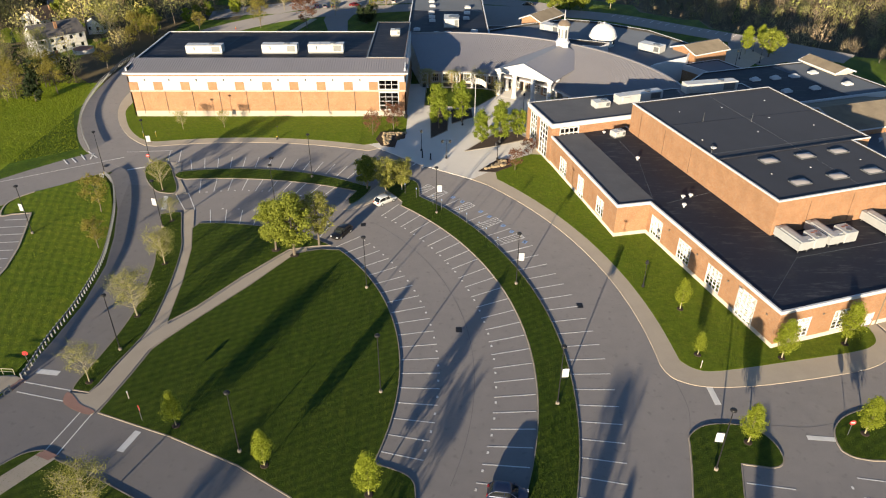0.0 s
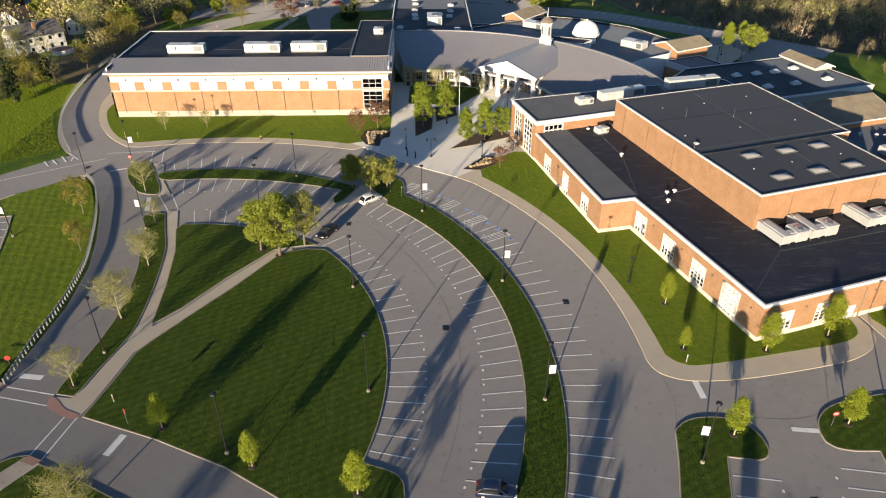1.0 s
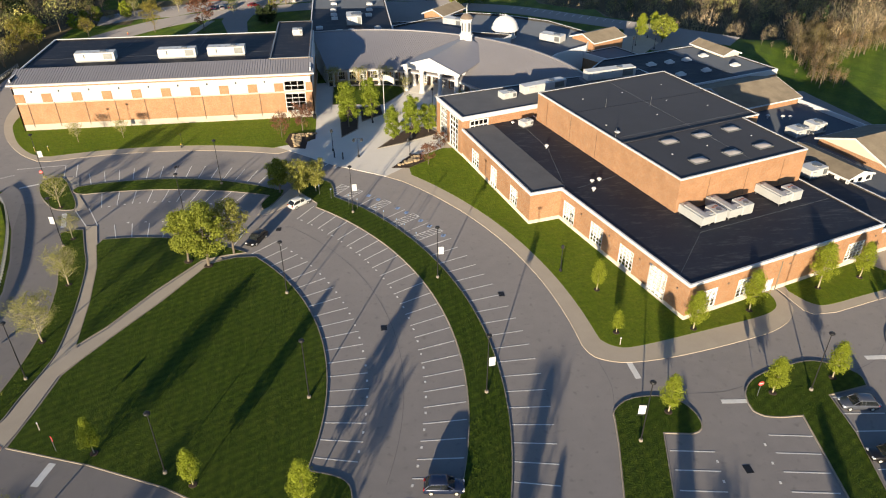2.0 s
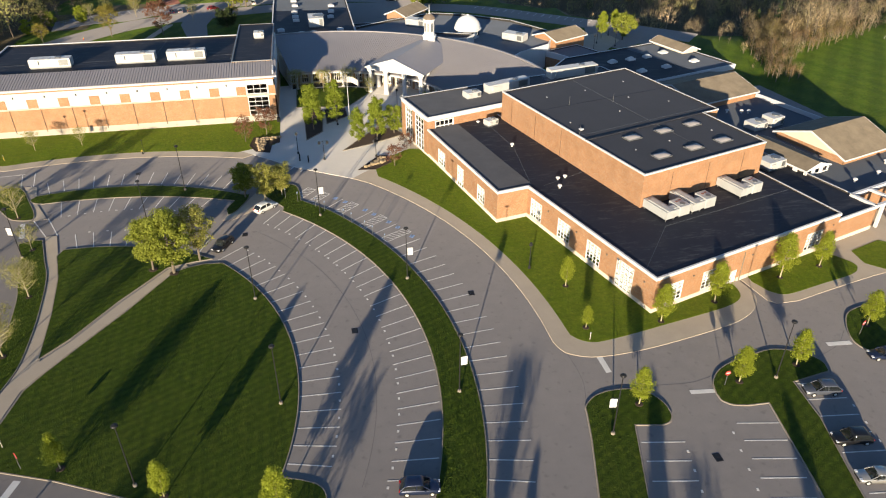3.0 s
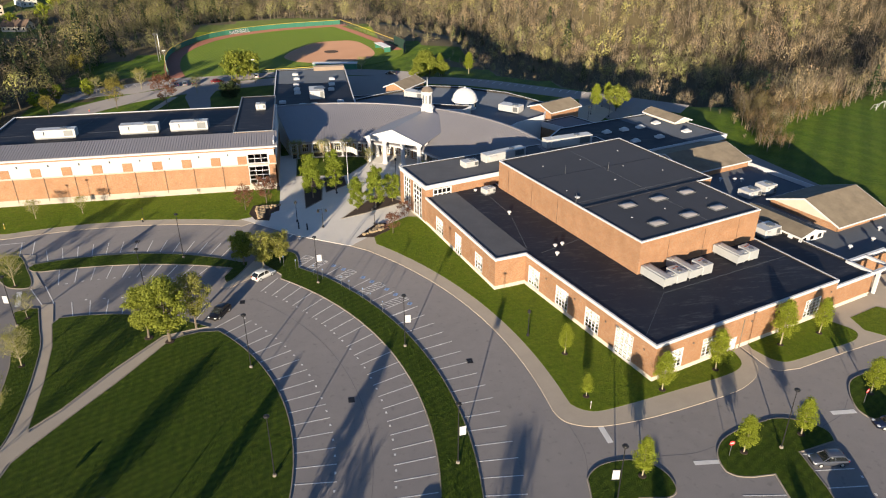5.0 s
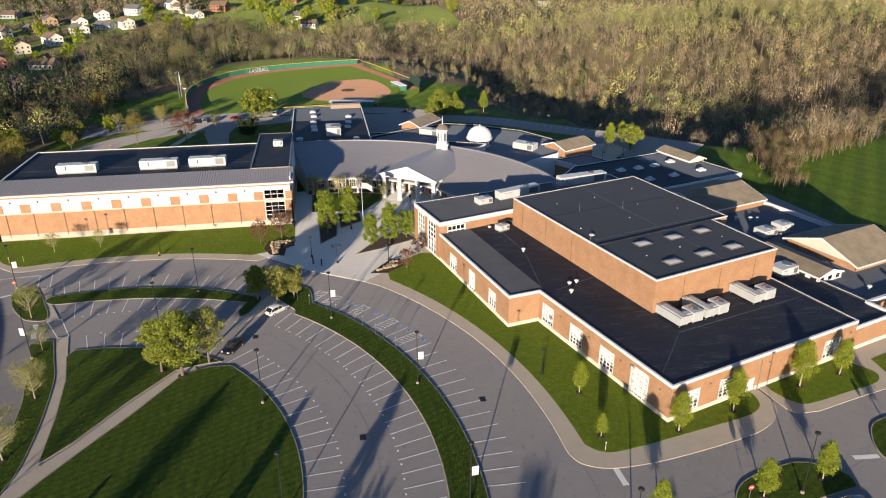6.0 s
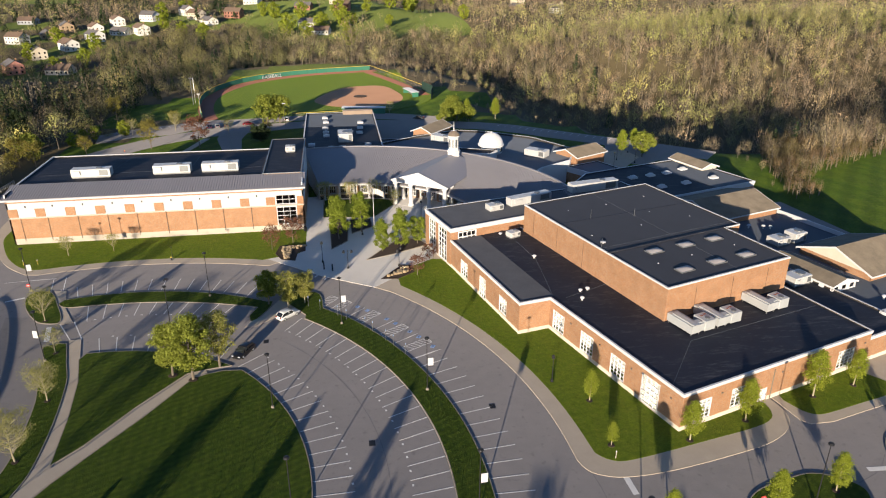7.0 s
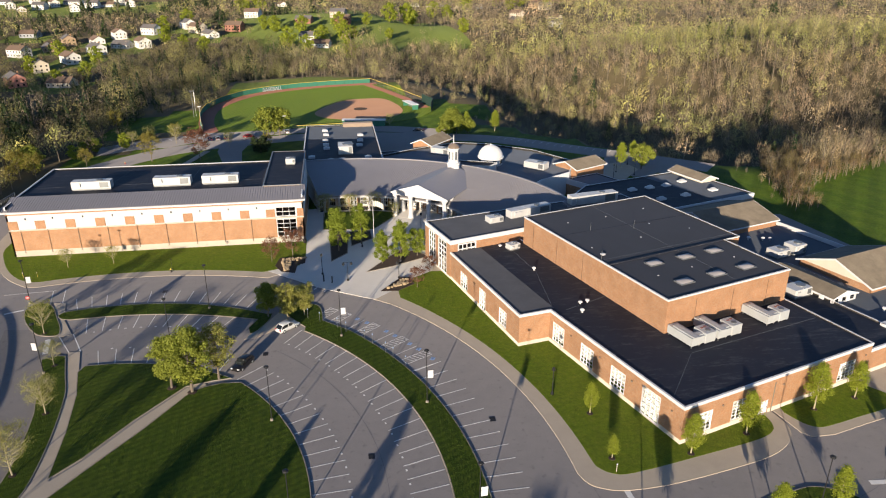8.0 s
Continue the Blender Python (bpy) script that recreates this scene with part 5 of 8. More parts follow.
bm = bmesh.new()
box(bm, -76.32, -9.0, 165.38, 165.5, 6.5, 6.75)
part("string_course", bm, M_BASE, wing)
bm = bmesh.new()
box(bm, -76.32, -9.0, 165.36, 165.5, 10.35, 10.6)
part("string_course", bm, M_BRICK, wing, "thin brick string course under the eaves")
for k in range(9):
    x = -76.2 if k == 0 else -70.3 + (k - 1) * 6.6
    bm = bmesh.new()
    box(bm, x, x + 2.15, 165.42, 165.5, 6.85, 8.85)
    part("brick_panel", bm, M_BRICK, wing, "square brick panel in the white band")
    bm = bmesh.new()
    tube(bm, (x + 2.45, 165.36, 1.0), (x + 2.45, 165.36, 6.7), 0.045, 0.045, 6)
    part("downpipe", bm, M_CAP, wing)
    bm = bmesh.new()
    box(bm, x + 3.9, x + 4.1, 165.3, 165.5, 9.2, 9.6)
    part("wall_lamp", bm, M_DARK, wing, "small dark wall lamp")
for x0, x1, za, zb in ((-18.0, -15.85, 6.85, 8.85), (-10.6, -9.05, 6.85, 8.85)):
    bm = bmesh.new()
    box(bm, x0, x1, 165.42, 165.5, za, zb)
    part("brick_panel", bm, M_BRICK, wing)
bm = bmesh.new()
box(bm, -15.7, -10.8, 165.44, 165.5, 6.35, 6.9)
part("spandrel", bm, M_WHITE, wing)
stair_poly = [(-18.8, 171.7), (-9.3, 171.7), (-9.3, 206.2), (-18.8, 206.2)]
block("stair_block", pose(0, 0, 0), stair_poly, 12.9, "raised roof block at the wing's end", "school wing", z0=11.6, cap=0.16, parapet=0.2, floor=False, bands=((99, 0),), cap_mat=M_GREYMETAL)
block("wing_annexe", pose(0, 0, 0), [(-76.3, 198.2), (-30, 198.2), (-30, 205), (-76.3, 205)], 8.0, "lower rear annexe of the long wing", cap=0.5, parapet=0.3)

# rear centre wing
rear = block("rear_wing", pose(0, 0, 0), [(-10.8, 207.0), (13.9, 207.0), (13.9, 264.5), (-10.8, 264.5)], 7.6, "rear wing with a black flat roof", cap=0.5, parapet=0.35)
bm = bmesh.new()
prism(bm, [(-10.3, 244), (13.4, 242), (13.4, 264), (-10.3, 264)], 7.6, 7.64)
part("roof_patch", bm, M_GRAVELROOF, rear, "paler grey roof patch, old felt or painted sunlight")
bm = bmesh.new()
box(bm, 2.6, 13.6, 261.5, 264.2, 7.6, 9.0)
part("parapet_panel", bm, M_TANMETAL, rear, "tan raised parapet panel")
mid = block("library_wing", pose(0, 0, 0), [(14.2, 206), (40, 196), (53, 182), (57.6, 187.0), (67.8, 193.4), (73.5, 205), (64.3, 221.6), (51, 232), (41, 235.6), (26.2, 229.2), (14.2, 222)], 6.1,
            "low wing with a broad grey-blue roof", roof_mat=M_BLUEROOF, cap=0.85, parapet=0.65, bands=((99, 2),))
block("court_wing", pose(0, 0, 0), [(66.9, 192.9), (72.3, 184.6), (82.0, 189.0), (78.0, 197.5)], 4.6, "low white-edged wing beside a small court", roof_mat=M_BLUEROOF, cap=1.6, parapet=0.3)
block("clerestory_block", pose(0, 0, 0), [(30.5, 200), (44.5, 197.2), (47.5, 201), (34, 206.5)], 8.2, "raised roof block behind the cupola", cap=0.5, parapet=0.35, z0=5.8, floor=False, bands=((99, 2),))
block("low_white_wing", pose(0, 0, 0), [(14.2, 222.4), (26, 229.6), (26, 236), (14.2, 236)], 4.0, "low white-walled rear passage", bands=((99, 2),), roof_mat=M_GRAVELROOF)

# dome
dome = thing("dome", pose(47.0, 207.8, 6.1), "white roof dome on a short drum", "dome")
bm = bmesh.new()
lathe(bm, [(3.5, 0.0), (3.5, 2.2), (4.0, 2.25), (4.1, 2.6), (3.8, 2.7)], n=28)
part("drum", bm, M_WHITE, dome)
bm = bmesh.new()
lathe(bm, [(3.8 * math.cos(radians(a)), 2.65 + 3.5 * math.sin(radians(a))) for a in range(0, 88, 6)] + [(0.2, 6.15), (0.2, 6.5), (0.05, 6.6)], n=28)
for f in bm.faces:
    f.smooth = True
part("shell", bm, M_WHITE, dome)
for k in range(8):
    bm = bmesh.new()
    box(bm, 3.42, 3.53, -0.55, 0.55, 0.6, 1.9)
    p = part("window", bm, M_CARGLASS, dome)
    p.matrix_basis = pose(0, 0, 0, 0, 0, k * 45 + 10)

# curved central building
CEN = (1.0, 153.3)
cb = thing("rotunda_wing", pose(CEN[0], CEN[1], 0), "curved school centre under a grey metal roof", "school wing")
A0, A1 = 101.5, 3.0


def polar(r, a, z):
    return (r * math.cos(radians(a)), r * math.sin(radians(a)), z)


bm = bmesh.new()
N = 64
prof = [(33.6, 4.45), (33.6, 4.75), (56.2, 9.1), (56.2, 8.8)]
rows = [[bm.verts.new(polar(r, A0 + (A1 - A0) * k / N, z)) for r, z in prof] for k in range(N + 1)]
for a, b in zip(rows, rows[1:]):
    for i in range(4):
        j = (i + 1) % 4
        bm.faces.new((a[i], b[i], b[j], a[j]))
bm.faces.new(rows[0])
bm.faces.new(rows[-1][::-1])
roof = part("metal_roof", bm, M_METALROOF, cb, "grey standing-seam curved roof")
bm = bmesh.new()
ns = 150
for k in range(ns + 1):
    a = A0 + (A1 - A0) * k / ns
    da = 0.06
    v = [bm.verts.new(polar(r, a + s, z)) for r, z, s in ((33.6, 4.75, -da), (33.6, 4.75, da), (56.2, 9.1, da * 0.6), (56.2, 9.1, -da * 0.6))]
    w = [bm.verts.new((q.co.x, q.co.y, q.co.z + 0.10)) for q in v]
    bm.faces.new(w)
    for i in range(4):
        j = (i + 1) % 4
        bm.faces.new((v[i], v[j], w[j], w[i]))
tagged(part("seams", bm, M_METALROOF, roof), kind="stuff")


def arc_wall(name, r0, r1, z0, z1, a0, a1, mat, label="", n=48, parent=None):
    bm = bmesh.new()
    prof = [(r0, z0), (r0, z1), (r1, z1), (r1, z0)]
    rows = [[bm.verts.new(polar(r, a0 + (a1 - a0) * k / n, z)) for r, z in prof] for k in range(n + 1)]
    for a, b in zip(rows, rows[1:]):
        for i in range(4):
            j = (i + 1) % 4
            bm.faces.new((a[i], b[i], b[j], a[j]))
    bm.faces.new(rows[0])
    bm.faces.new(rows[-1][::-1])
    return part(name, bm, mat, parent or cb, label)


arc_wall("eaves_beam", 33.7, 34.5, 4.0, 4.44, A0, A1, M_WHITE, "white eaves beam")
arc_wall("back_wall", 55.4, 56.0, 0, 8.78, A0, A1, M_WHITE)
arc_wall("ridge_cap", 56.0, 56.6, 8.8, 9.3, A0, A1, M_METALROOF)
for a0 in (A0, A1):
    bm = bmesh.new()
    pts = [polar(34.4, a0, 0), polar(55.6, a0, 0), polar(55.6, a0, 8.75), polar(34.4, a0, 4.6)]
    side = [(p[0] * 1.0 + 0.25 * math.sin(radians(a0)), p[1] - 0.25 * math.cos(radians(a0)), p[2]) for p in pts]
    v0, v1 = [bm.verts.new(p) for p in pts], [bm.verts.new(p) for p in side]
    bm.faces.new(v0)
    bm.faces.new(v1[::-1])
    for i in range(4):
        j = (i + 1) % 4
        bm.faces.new((v0[j], v0[i], v1[i], v1[j]))
    part("end_wall", bm, M_WHITE, cb)
# front wall with openings, in straight bays
NB = 22
for k in range(NB):
    a, b = A0 + (A1 - A0) * k / NB, A0 + (A1 - A0) * (k + 1) / NB
    p, q = polar(37.6, a, 0)[:2], polar(37.6, b, 0)[:2]
    length = math.dist(p, q)
    bm = bmesh.new()
    # outer face looks to the plaza
    ops = [(0.45, length - 0.45, 0.5, 3.3)]
    wall(bm, p, q, 0, 5.3, 0.3, ops, ((99, 0),), 1)
    bay = part("wall", bm, [M_BASE if k % 3 else M_BRICK, M_INTERIOR], cb)
    window_unit(cb, edge_pose(p, q, 0.45, 0.5), length - 0.9, 2.8, 3, 2, 0.0, 0.14)
bm = bmesh.new()
lathe(bm, [(0.42, 0.0), (0.42, 0.35), (0.32, 0.45), (0.28, 3.6), (0.42, 3.75), (0.42, 4.0)], n=12)
col_mesh = to_mesh("column", bm, [M_WHITE])
for k in range(15):
    a = A0 - 2.5 - k * 6.9
    if 62 > a > 35:
        continue
    piece("column", col_mesh, cb, Matrix.Translation(polar(34.1, a, 0)))
floor_poly = [polar(34.5, A0 + (A1 - A0) * k / 24, 0)[:2] for k in range(25)] + [polar(55.5, A1 + (A0 - A1) * k / 24, 0)[:2] for k in range(25)]
floor_slab(cb, floor_poly, 0.13)

# portico with its pediment, and the cupola behind it
portico = thing("portico", pose(20.76, 177.0, 0, 0, 0, -34.7), "white columned portico with a broad pediment", "portico")
bm = bmesh.new()
gable_roof(bm, -8.2, 8.2, 0.2, 21.6, 6.75, 2.85, 0.5, 0.2)
part("metal_roof", bm, M_METALROOF, portico, "grey metal gable roof")
bm = bmesh.new()
gable_end(bm, -8.2, 8.2, 0.1, 6.75, 2.75, 0.4)
box(bm, -8.2, 8.2, 0.0, 0.6, 6.2, 6.75)
part("pediment", bm, M_WHITE, portico, "white pediment")
for xe in (-8.7, 8.7):
    bm = bmesh.new()
    z0, z1 = 6.75 - 0.17, 9.6
    v0 = [bm.verts.new(p) for p in ((xe, -0.5, z0 - 0.1), (0, -0.5, z1 - 0.1), (0, -0.5, z1 + 0.35), (xe, -0.5, z0 + 0.35))]
    v1 = [bm.verts.new((q.co.x, -0.35, q.co.z)) for q in v0]
    bm.faces.new(v0)
    bm.faces.new(v1[::-1])
    for i in range(4):
        j = (i + 1) % 4
        bm.faces.new((v0[j], v0[i], v1[i], v1[j]))
    part("raking_cornice", bm, M_WHITE, portico)
for xe in (-7.9, 7.9):
    bm = bmesh.new()
    box(bm, xe - 0.3, xe + 0.3, 0.6, 9.0, 6.2, 6.75)
    part("side_beam", bm, M_WHITE, portico)
bm = bmesh.new()
lathe(bm, [(0.75, 0.1), (0.75, 0.7), (0.6, 0.85), (0.5, 5.6), (0.7, 5.8), (0.7, 6.2)], n=14)
big_col = to_mesh("column", bm, [M_WHITE])
for x, y in ((-7.4, 0.4), (-2.7, 0.4), (2.7, 0.4), (7.4, 0.4), (-7.4, 4.6), (7.4, 4.6), (7.4, 8.6), (-7.4, 8.6)):
    piece("column", big_col, portico, Matrix.Translation((x, y, 0)))
bm = bmesh.new()
wall(bm, (-8.2, 9.5), (8.2, 9.5), 0, 6.8, 0.3, [(1.4, 4.2, 0.2, 3.6), (6.2, 10.2, 0.2, 4.6), (12.2, 15.0, 0.2, 3.6)], ((99, 0),), 1)
part("wall", bm, [M_BRICK, M_INTERIOR], portico, "orange brick entrance wall")
for s0, s1, h in ((1.4, 4.2, 3.4), (6.2, 10.2, 4.4), (12.2, 15.0, 3.4)):
    window_unit(portico, edge_pose((-8.2, 9.5), (8.2, 9.5), s0, 0.2), s1 - s0, h, 3, 3, 0, 0.14, name="entrance_door")
bm = bmesh.new()
box(bm, -8.4, 8.4, -0.5, 9.4, -0.2, 0.16)
part("floor", bm, M_PLAZA, portico)

cupola = thing("cupola", pose(33.1, 194.6, 9.1), "white octagonal cupola with a dark cap and spire", "cupola")
bm = bmesh.new()
lathe(bm, [(1.8, -0.9), (1.8, 1.2), (2.0, 1.3), (2.0, 1.6), (1.65, 1.7), (1.65, 2.0)], n=8)
part("base", bm, M_WHITE, cupola)
bm = bmesh.new()
lathe(bm, [(1.45, 1.9), (1.45, 5.6), (1.75, 5.7), (1.75, 6.1)], n=8)
part("lantern", bm, M_WHITE, cupola)
for k in range(8):
    bm = bmesh.new()
    box(bm, 1.30, 1.38, -0.3, 0.3, 2.7, 5.0)
    p = part("louvre", bm, M_GREYMETAL, cupola, "grey louvred opening")
    p.matrix_basis = pose(0, 0, 0, 0, 0, 22.5 + 45 * k)
bm = bmesh.new()
lathe(bm, [(1.75, 6.05), (1.7, 6.25), (1.45, 6.75), (0.85, 7.2), (0.3, 7.4)], n=16)
part("cap", bm, M_CAP, cupola, "brown domed cap")
bm = bmesh.new()
lathe(bm, [(0.3, 7.38), (0.16, 7.6), (0.10, 9.2), (0.02, 10.0)], n=8)
part("spire", bm, M_WHITE, cupola, "slim white spire")


# ---- rooftop plant ----
def rooftop_unit(name, m, l, w, h, label, bays=3):
    """An air handler: casing on a kerb, hood, fan bay, seams and an access door."""
    t = thing(name, m, label, "rooftop unit", "rooftop units")
    bm = bmesh.new()
    box(bm, -l / 2 + 0.1, l / 2 - 0.1, -w / 2 + 0.1, w / 2 - 0.1, -0.02, 0.3)
    part("kerb", bm, M_GREYMETAL, t)
    bm = bmesh.new()
    box(bm, -l / 2, l / 2, -w / 2, w / 2, 0.3, h)
    bmesh.ops.bevel(bm, geom=bm.edges[:], offset=0.06, segments=1, affect="EDGES")
    part("casing", bm, M_GALV, t, "pale sheet-metal casing")
    for k in range(1, bays + 1):
        bm = bmesh.new()
        x = -l / 2 + l * k / (bays + 1)
        box(bm, x - 0.04, x + 0.04, -w / 2 - 0.03, w / 2 + 0.03, 0.35, h + 0.03)
        part("seam", bm, M_GALV, t)
    bm = bmesh.new()
    box(bm, l / 2 - l * 0.28, l / 2 - l * 0.06, -w / 2 - 0.04, -w / 2 + 0.02, 0.6, h - 0.25)
    for s in range(4):
        z = 0.65 + (h - 1.0) * s / 4
        box(bm, l / 2 - l * 0.27, l / 2 - l * 0.07, -w / 2 - 0.09, -w / 2 - 0.03, z, z + 0.12)
    part("grille", bm, M_GREYMETAL, t, "dark louvred grille")
    bm = bmesh.new()
    box(bm, -l / 2 + l * 0.08, -l / 2 + l * 0.24, -w / 2 - 0.35, -w / 2, h * 0.45, h * 0.85)
    part("hood", bm, M_GALV, t)
    bm = bmesh.new()
    lathe(bm, [(w * 0.28, h), (w * 0.28, h + 0.18), (w * 0.22, h + 0.18)], l * 0.2, 0, 12)
    part("fan_ring", bm, M_GREYMETAL, t)
    return t


rooftop_unit("rooftop_unit", pose(-60.6, 178.6, 12.15), 9.2, 2.6, 2.2, "long cream air handler on the wing roof", 5)
rooftop_unit("rooftop_unit", pose(-41.5, 178.9, 12.15), 9.0, 2.6, 2.3, "long cream air handler on the wing roof", 5)
rooftop_unit("rooftop_unit", pose(-29.8, 179.2, 12.15), 9.0, 2.6, 2.3, "long cream air handler on the wing roof", 5)
rooftop_unit("rooftop_unit", pose(-12.9, 192.5, 12.9), 2.6, 2.6, 1.6, "small tan square rooftop unit", 1)
rooftop_unit("rooftop_unit", pose(2.6, 223.5, 7.6), 4.6, 6.5, 2.8, "big white air handler on the rear roof", 1)
rooftop_unit("rooftop_unit", HALL @ pose(11.2, 72.6, 8.6, 0, 0, 0), 3.6, 2.4, 1.6, "boxy white rooftop unit", 1)
rooftop_unit("rooftop_unit", HALL @ pose(21.2, 73.6, 8.6, 0, 0, 3), 11.6, 2.4, 2.1, "long white air handler behind the parapet", 4)
rooftop_unit("rooftop_unit", HALL @ pose(40.2, 73.9, 8.75, 0, 0, -6), 13.0, 2.6, 2.5, "long white air handler beyond the gymnasium", 5)
rooftop_unit("rooftop_unit", pose(59.8, 201.0, 6.1, 0, 0, -42), 6.8, 3.6, 2.2, "white rooftop unit with slanted hoods", 2)
rooftop_unit("rooftop_unit", pose(34.0, 222.6, 6.1, 0, 0, -39), 6.8, 3.4, 2.2, "white rooftop unit with slanted hoods", 2)
rooftop_unit("rooftop_unit", HALL @ pose(62.6, 36.4, 4.2), 4.0, 3.2, 1.8, "pale grey rooftop unit with slanted hood", 1)
rooftop_unit("rooftop_unit", HALL @ pose(67.6, 36.2, 4.2), 3.6, 3.2, 2.3, "pale grey rooftop unit with slanted hood", 1)
rooftop_unit("rooftop_unit", HALL @ pose(48.6, 20.6, 4.6), 4.6, 3.2, 1.9, "pale grey rooftop unit beside the gymnasium", 1)
rooftop_unit("rooftop_unit", HALL @ pose(9.6, 61.6, 6.23, 0, 0, 8), 2.7, 1.9, 1.4, "small white rooftop unit", 1)


def duct_unit(u, v):
    """A square duct that leaves the brick wall, turns and ends in an air handler."""
    t = thing("duct_unit", HALL @ pose(u, v, 6.1), "grey galvanised duct and air handler on legs", "rooftop unit", "duct units")
    bm = bmesh.new()
    box(bm, 0, 2.0, 0.0, 5.6, 0.5, 1.9)
    part("duct", bm, M_DUCT, t)
    bm = bmesh.new()
    box(bm, 0.35, 1.4, -0.15, 4.8, 1.9, 2.1)
    part("duct_cover", bm, M_DUCT, t)
    bm = bmesh.new()
    box(bm, 3.0, 5.3, 0.0, 2.8, 0.35, 2.15)
    bmesh.ops.bevel(bm, geom=bm.edges[:], offset=0.05, segments=1, affect="EDGES")
    part("air_handler", bm, M_DUCT, t, "boxy galvanised air handler")
    bm = bmesh.new()
    box(bm, 1.98, 3.02, 0.15, 1.75, 0.5, 1.85)
    part("elbow", bm, M_DUCT, t)
    bm = bmesh.new()
    box(bm, 1.4, 2.7, 0.45, 1.4, 1.88, 2.05)
    part("duct_cover", bm, M_DUCT, t)
    for x, y in ((3.9, 1.9), (4.7, 2.1)):
        bm = bmesh.new()
        box(bm, x - 0.28, x + 0.28, y - 0.15, y + 0.15, 2.15, 2.19)
        part("warning_label", bm, M_TRACK, t, "small faded red label")
    bm = bmesh.new()
    lathe(bm, [(0.45, 2.15), (0.45, 2.27), (0.36, 2.27)], 4.2, 0.9, 12)
    part("fan_ring", bm, M_GREYMETAL, t)
    for x, y in ((0.1, 0.1), (1.8, 0.1), (0.1, 5.2), (1.8, 5.2), (5.1, 0.2), (5.1, 2.6), (3.2, 0.2), (3.2, 2.6)):
        bm = bmesh.new()
        box(bm, x - 0.06, x + 0.06, y - 0.06, y + 0.06, 0, 0.5)
        part("leg", bm, M_GREYMETAL, t)


for u in (12.9, 18.8, 30.2):
    duct_unit(u, 12.0)


def skylight(m, l=3.2, w=2.0, label="pale domed acrylic skylight on the black roof", deep=0.35, kerb=None, lens=None, rise=0.22):
    t = thing("skylight", m, label, "skylight", "skylights")
    bm = bmesh.new()
    box(bm, -l / 2, l / 2, -w / 2, w / 2, 0, deep)
    part("kerb", bm, kerb or M_TANMETAL, t)
    bm = bmesh.new()
    n = 6
    vs = [[bm.verts.new((-l / 2 + 0.1 + (l - 0.2) * i / n, -w / 2 + 0.1 + (w - 0.2) * j / n, deep + rise * math.sin(math.pi * i / n) ** 0.6 * math.sin(math.pi * j / n) ** 0.6 if 0 < i < n and 0 < j < n else deep)) for j in range(n + 1)] for i in range(n + 1)]
    for i in range(n):
        for j in range(n):
            bm.faces.new((vs[i][j], vs[i + 1][j], vs[i + 1][j + 1], vs[i][j + 1])).smooth = True
    part("lens", bm, lens or M_LENS, t, "milky grey-white lens")


for x, y in ((57.1, 112.4), (64.3, 114.4), (71.2, 116.5), (58.9, 103.9), (66.2, 106.2), (73.1, 108.3)):
    skylight(pose(x, y, 12.2, 0, 0, 17.5), 3.2, 2.0, kerb=M_GREYMETAL)
for u, v in ((61.4, 83.5), (67.2, 83.0), (72.8, 82.7), (63.0, 73.8), (71.2, 73.5), (81.3, 73.7), (79.5, 83.6)):
    skylight(HALL @ pose(u, v, 6.3), 2.3, 1.6, "small white domed skylight on the rear roof", 0.45, M_WHITE, M_GALV, 0.5)
for x, y in ((-8, 218), (-2, 213.5), (1.5, 213.8), (-3.4, 229), (-3.6, 234), (-3.8, 240), (-3.6, 249), (-4, 256), (7.5, 232), (8, 239), (8.4, 247), (9.5, 216)):
    skylight(pose(x, y, 7.6), 2.0, 1.7, "small pale skylight on the rear roof", 0.6, M_WHITE, M_GALV, 0.3)


def roof_vent(m, h=0.9, r=0.28, label="small white mushroom roof vent"):
    t = thing("roof_vent", m, label, "roof vent", "roof vents")
    bm = bmesh.new()
    lathe(bm, [(r * 0.6, 0), (r * 0.6, h * 0.7)], n=10)
    part("pipe", bm, M_GALV, t)
    bm = bmesh.new()
    lathe(bm, [(r * 1.3, h * 0.65), (r * 1.4, h * 0.8), (r * 0.9, h), (0.05, h * 1.05)], n=12)
    part("cowl", bm, M_WHITE, t)


for u, v, h in ((7.4, 49.8, 0.9), (6.7, 33.3, 0.7), (8.2, 33.2, 0.8), (4.9, 30.3, 0.9), (7.8, 64.0, 0.6)):
    roof_vent(HALL @ pose(u, v, 6.1), h, 0.30)
for u, v, h in ((15.7, 42.4, 0.3), (15.3, 38.5, 0.5), (29.8, 55.9, 0.25), (20.0, 56.3, 0.25), (35.3, 48.2, 0.25), (41, 42.3, 0.25), (28.3, 42.7, 0.25), (26.4, 26.7, 0.25), (41, 56.6, 0.25), (37.1, 26.7, 0.25), (18.2, 26.5, 0.25)):
    roof_vent(HALL @ pose(u, v, 12.2), h, 0.11 if h < 0.4 else 0.4)
for u, v in ((65, 9), (71, 11.5), (69, 8), (58, 9), (64.5, 46.2), (67.3, 44.5), (68.6, 43.6)):
    roof_vent(HALL @ pose(u, v, 4.2), 0.9, 0.32, "stubby white exhaust vent")
for u, v in ((21.5, 50.5), (30.5, 47.5), (13.6, 36.8)):
    t = thing("lightning_rod", HALL @ pose(u, v, 12.2), "thin pale roof mast", "mast", "roof masts")
    bm = bmesh.new()
    tube(bm, (0, 0, 0), (0, 0, 2.0), 0.06, 0.03, 6)
    part("rod", bm, M_GREYMETAL, t)
    bm = bmesh.new()
    box(bm, -0.2, 0.2, -0.2, 0.2, 0, 0.15)
    part("foot", bm, M_GREYMETAL, t)
